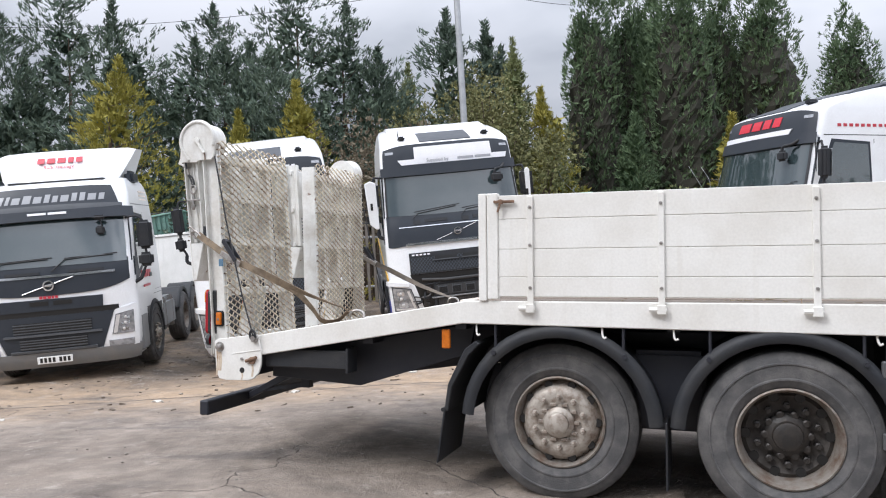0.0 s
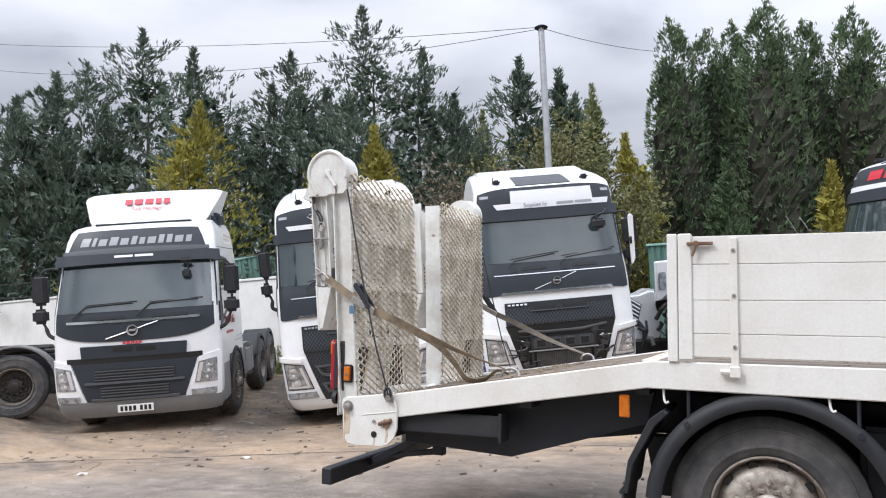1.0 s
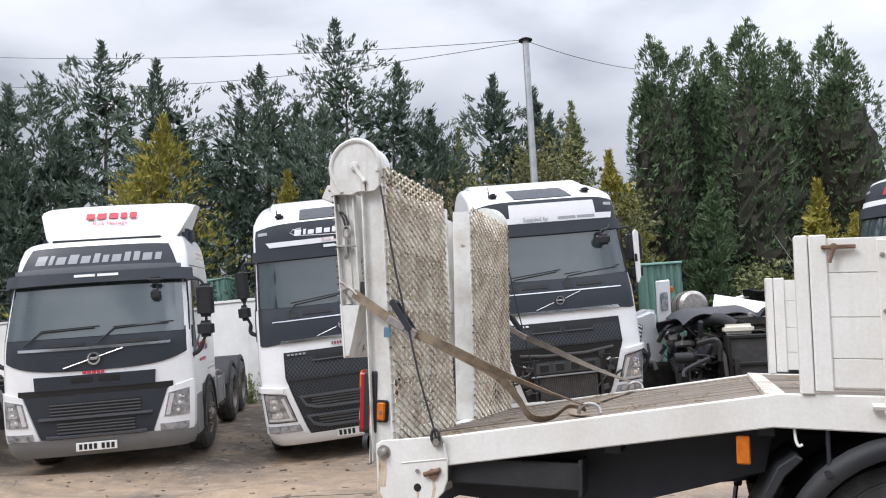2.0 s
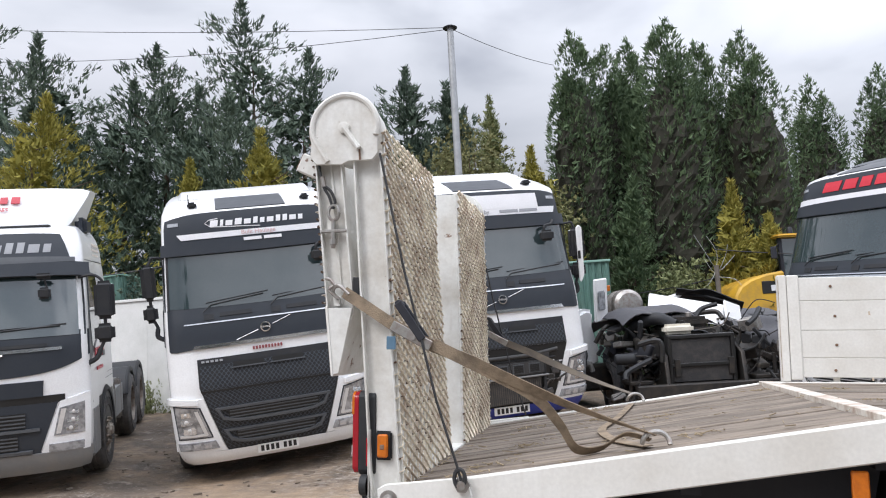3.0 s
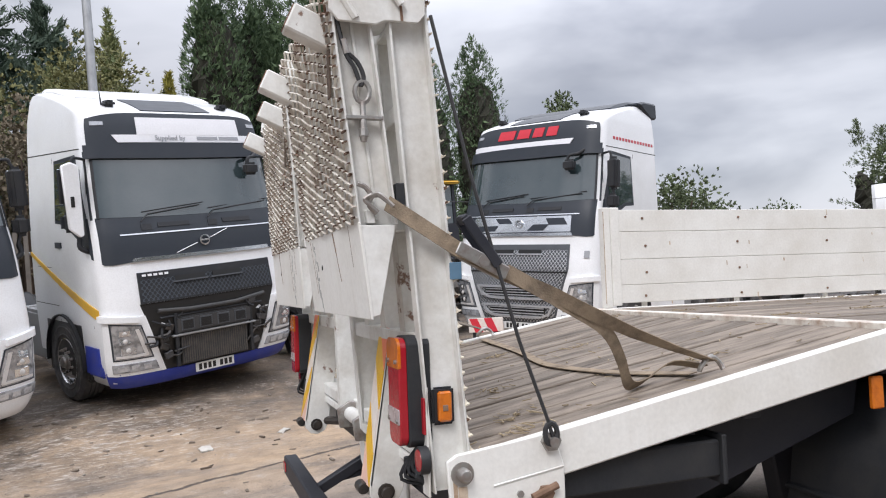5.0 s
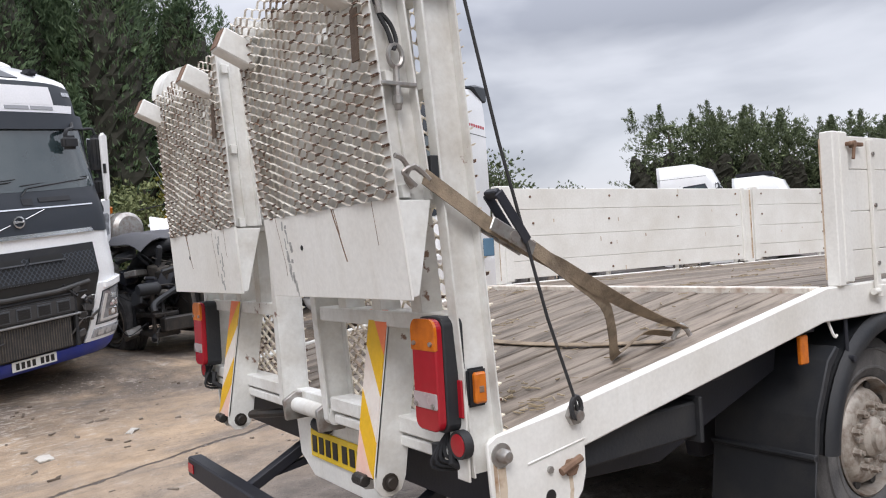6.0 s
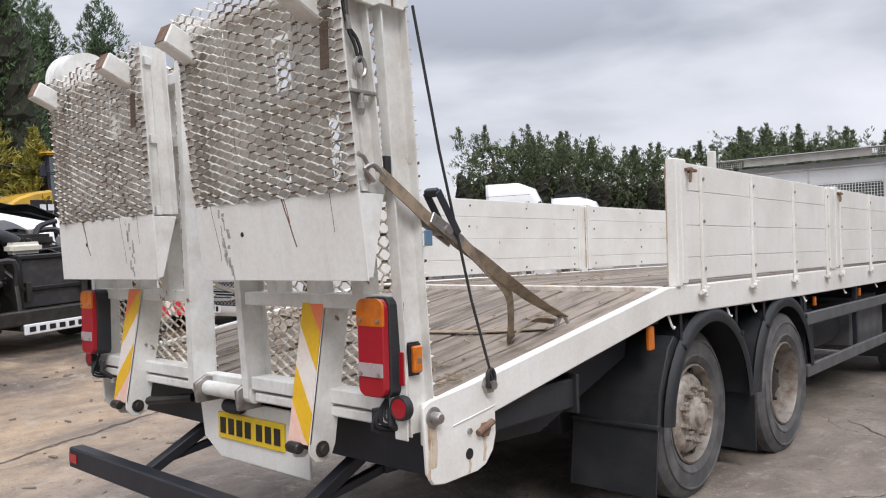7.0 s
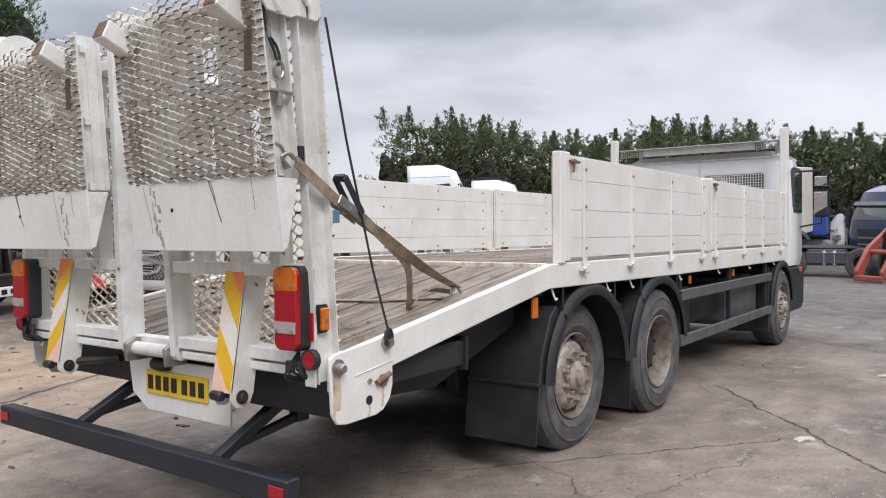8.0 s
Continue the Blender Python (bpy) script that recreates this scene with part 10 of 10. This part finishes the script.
def red_loader_tractor():
    z = ground_z(22.5, -1.0)
    root = thing("farm_loader", pose(23.4, -1.05, z, 0, 0, -20), "faded red front loader on an old tractor", "tractor")
    part("loader_arm", prism([(-1.2, 0.15), (-1.0, 0.10), (-0.4, 0.75), (0.9, 1.35), (0.85, 1.6), (-0.55, 1.0), (-1.25, 0.35)], "xz", -0.42, -0.30, 0.02), M_REDM, root, "faded red loader arm")
    part("loader_arm", prism([(-1.2, 0.15), (-1.0, 0.10), (-0.4, 0.75), (0.9, 1.35), (0.85, 1.6), (-0.55, 1.0), (-1.25, 0.35)], "xz", 0.30, 0.42, 0.02), M_REDM, root)
    part("cross_tube", tube([(-0.5, -0.5, 0.85), (-0.5, 0.5, 0.85)], 0.07, 10), M_REDM, root)
    part("hitch_plate", box(-1.28, -1.12, -0.40, 0.40, 0.06, 0.22, 0.02), M_REDM, root)
    part("bonnet", box(0.2, 1.9, -0.35, 0.35, 0.8, 1.45, 0.08, 3), M_BLACK, root)
    part("cab", box(1.9, 3.0, -0.6, 0.6, 0.9, 2.4, 0.08, 2), M_BLUECAB, root)
    for x, y, r in ((0.5, -0.75, 0.45), (0.5, 0.75, 0.45), (2.6, -0.85, 0.75), (2.6, 0.85, 0.75)):
        wheel(root, x, y, r, -1 if y < 0 else 1, "proud", r, 0.35)


red_loader_tractor()

# ---- small things on the ground ----


def puddle(x, y, rx, ry, rot, seed):
    rn = random.Random(seed)
    n = 26
    bm = bmesh.new()
    vs = []
    for k in range(n):
        a = 2 * math.pi * k / n
        q = 1 + 0.35 * noise.noise(Vector((math.cos(a) * 1.3 + seed, math.sin(a) * 1.3, 0)))
        px, py = rx * q * math.cos(a), ry * q * math.sin(a)
        wx, wy = x + px * math.cos(rot) - py * math.sin(rot), y + px * math.sin(rot) + py * math.cos(rot)
        vs.append(bm.verts.new((wx, wy, ground_z(wx, wy) + 0.012)))
    bm.faces.new(vs)
    ob = part("puddle", bm, M_WATER, None, smooth=False)
    tagged(ob, "shallow rain puddle on the worn concrete", "puddle", "puddles")


puddle(5.2, -3.55, 0.55, 0.16, 0.5, 1)
puddle(4.0, -3.45, 0.35, 0.12, 0.4, 2)
puddle(9.5, -3.6, 0.8, 0.2, 0.2, 3)


def weeds(x, y, n, seed, label, hmax=0.55):
    """Thin upright stalks with small leaves, bushier near the ground."""
    rs = np.random.RandomState(seed)
    stalk = rs.randint(0, 9, n)
    sx, sy, tall = rs.normal(0, 0.16, 9), rs.normal(0, 0.03, 9), hmax * rs.uniform(0.35, 1.0, 9)
    f = rs.uniform(0, 1, n) ** 1.5
    pos = np.stack([sx[stalk] + rs.normal(0, 0.035, n) * (1.3 - f), sy[stalk] + rs.normal(0, 0.02, n), 0.03 + tall[stalk] * f], 1)
    out = np.stack([rs.normal(0, 0.5, n), rs.normal(0, 0.3, n), np.ones(n)], 1)
    ob = part("weeds", leaf_cloud(pos, out, np.full(n, 0.055), 0.8, seed, 4, 0.13, 0.5), LEAF_LIGHT, None, smooth=False)
    ob.location = (x, y, ground_z(x, y))
    tagged(ob, label, "weeds", kind="stuff")


weeds(-7.84, 9.22, 300, 3, "tall straggly weeds against the white wall", 0.66)
weeds(-8.2, 9.2, 240, 4, "straggly weeds against the white wall", 0.40)
weeds(-7.3, 9.25, 90, 6, "low straggly weeds against the white wall", 0.20)
weeds(-9.5, 9.35, 160, 5, "straggly weeds against the white wall", 0.4)


def litter():
    rn = random.Random(12)
    pale = mat("pale_litter", (0.55, 0.52, 0.47), 0.8, amount=0.5)
    stone = mat("yard_stone", (0.26, 0.23, 0.20), 0.9, amount=0.5, scale=20)
    bm = bmesh.new()
    for k in range(420):
        x, y = rn.uniform(-9, 12), rn.uniform(-5, 7)
        s = rn.uniform(0.005, 0.016)
        b = bmesh.ops.create_icosphere(bm, subdivisions=1, radius=s)
        for v in b["verts"]:
            v.co = Vector((v.co.x * rn.uniform(0.7, 1.4), v.co.y * rn.uniform(0.7, 1.4), v.co.z * 0.6)) + Vector((x, y, ground_z(x, y) + s * 0.3))
    tagged(part("gravel", bm, stone, None), "scattered grit and small stones on the yard", "gravel", kind="stuff")
    bm = bmesh.new()
    for k in range(230):
        x, y = rn.uniform(-6.5, 2.0), rn.uniform(1.2, 6.6)
        a, b, c = rn.uniform(0.012, 0.05), rn.uniform(0.008, 0.02), rn.uniform(0.004, 0.012)
        q = shift(box(-a, a, -b, b, -c, c, 0.003), pose(x, y, ground_z(x, y) + c * 0.6, rn.uniform(-12, 12), rn.uniform(-12, 12), rn.uniform(0, 180)))
        me = bpy.data.meshes.new("bit")
        q.to_mesh(me)
        bm.from_mesh(me)
        bpy.data.meshes.remove(me)
    tagged(part("debris", bm, mat("dark_yard_debris", (0.10, 0.075, 0.055), 0.9, dirt=(0.36, 0.31, 0.26), amount=1.0, scale=1.3), None), "broken bits of wood and plastic trodden into the mud", "debris", kind="stuff")
    for k, (x, y) in enumerate(((-1.6, 2.6), (-3.2, 1.9), (-0.6, 4.3), (-4.4, 0.6), (0.2, 4.6), (6.6, -2.6), (3.6, -2.4))):
        bm = crumpled(rn.uniform(0.10, 0.2), rn.uniform(0.06, 0.12), 0.02, k, 5, 0.02)
        tagged(part("litter", shift(bm, pose(x, y, ground_z(x, y) + 0.025, 0, 0, rn.uniform(0, 180))), pale, None), "pale crumpled scrap lying on the yard", "litter", "scraps of litter")


def deck_straw():
    """Dry stalks, leaves and crumbs blown on to the deck."""
    rn = random.Random(31)
    bm = bmesh.new()
    nests = [(rn.uniform(0.15, 1.85), rn.uniform(-1.15, 1.1)) for _ in range(16)] + [(rn.uniform(2.1, 4.5), rn.uniform(-1.1, 1.1)) for _ in range(14)]
    for k in range(520):
        cx, cy = nests[k % len(nests)]
        spread_ = 0.05 if k % 3 else 0.5
        x, y = min(max(cx + rn.gauss(0, spread_), 0.1), 4.8), min(max(cy + rn.gauss(0, spread_ * 0.6), -1.18), 1.18)
        z = (tail_z(x) - 0.009 if x < BEND else DECK - 0.004) + rn.uniform(0.0, 0.006)
        a, ln, w = rn.uniform(0, 2 * math.pi), rn.uniform(0.012, 0.055), rn.uniform(0.002, 0.006)
        dx, dy = math.cos(a) * ln / 2, math.sin(a) * ln / 2
        px, py = -math.sin(a) * w / 2, math.cos(a) * w / 2
        tip = rn.uniform(0.0, 0.008)
        base = [(x - dx + px, y - dy + py, z), (x - dx - px, y - dy - py, z), (x + dx - px, y + dy - py, z + tip), (x + dx + px, y + dy + py, z + tip)]
        lo = [bm.verts.new(p) for p in base]
        hi = [bm.verts.new((p[0], p[1], p[2] + w * 0.8)) for p in base]
        bm.faces.new(lo[::-1])
        bm.faces.new(hi)
        for i in range(4):
            bm.faces.new((lo[i], lo[(i + 1) % 4], hi[(i + 1) % 4], hi[i]))
    straw = part("straw", shift(bm, pose(0, 0, 0, 0, TRUCK_TILT, 0)), mat("dry_straw", (0.36, 0.29, 0.19), 0.9, dirt=(0.14, 0.10, 0.06), amount=0.8, scale=9), None, smooth=False)
    tagged(straw, "dry straw, leaves and crumbs scattered on the timber deck", "straw", kind="stuff")


litter()
deck_straw()
DX, DY = -2.97, 8.72
DZ = ground_z(DX, DY)
tagged(part("drain_cover", join(lathe([(0.001, 0.0), (0.20, 0.0), (0.21, 0.010), (0.24, 0.010), (0.24, -0.02)], (DX, DY, DZ + 0.01), "z", 24), *[box(DX - 0.17 + 0.055 * k, DX - 0.15 + 0.055 * k, DY - 0.12, DY + 0.12, DZ + 0.01, DZ + 0.018, 0.002) for k in range(7)]), M_ENGINE, None), "round dark iron drain cover beside the tractors", "drain cover", kind="structure")


def striped_bumper():
    """A red and white marker board on the wrecked chassis' beam, beside the silver-grilled tractor."""
    root = thing("marker_board", pose(3.42, 6.68, ground_z(3.42, 6.68) + 0.40, 0, 0, -40), "red and white striped marker board on a steel stand", "marker board")
    part("board", box(-0.26, 0.26, -0.02, 0.02, 0.0, 0.20, 0.004), M_CHEVW, root)
    for k in range(2):
        x = -0.24 + k * 0.22
        part("red_stripe", prism([(x + 0.08, 0.0), (x + 0.20, 0.0), (x + 0.12, 0.20), (x, 0.20)], "xz", -0.026, -0.019), M_REDBRIGHT, root)
    for x in (-0.2, 0.2):
        part("stand_leg", box(x - 0.02, x + 0.02, 0.02, 0.06, -0.42, 0.1, 0.003), M_BLACK, root)


striped_bumper()
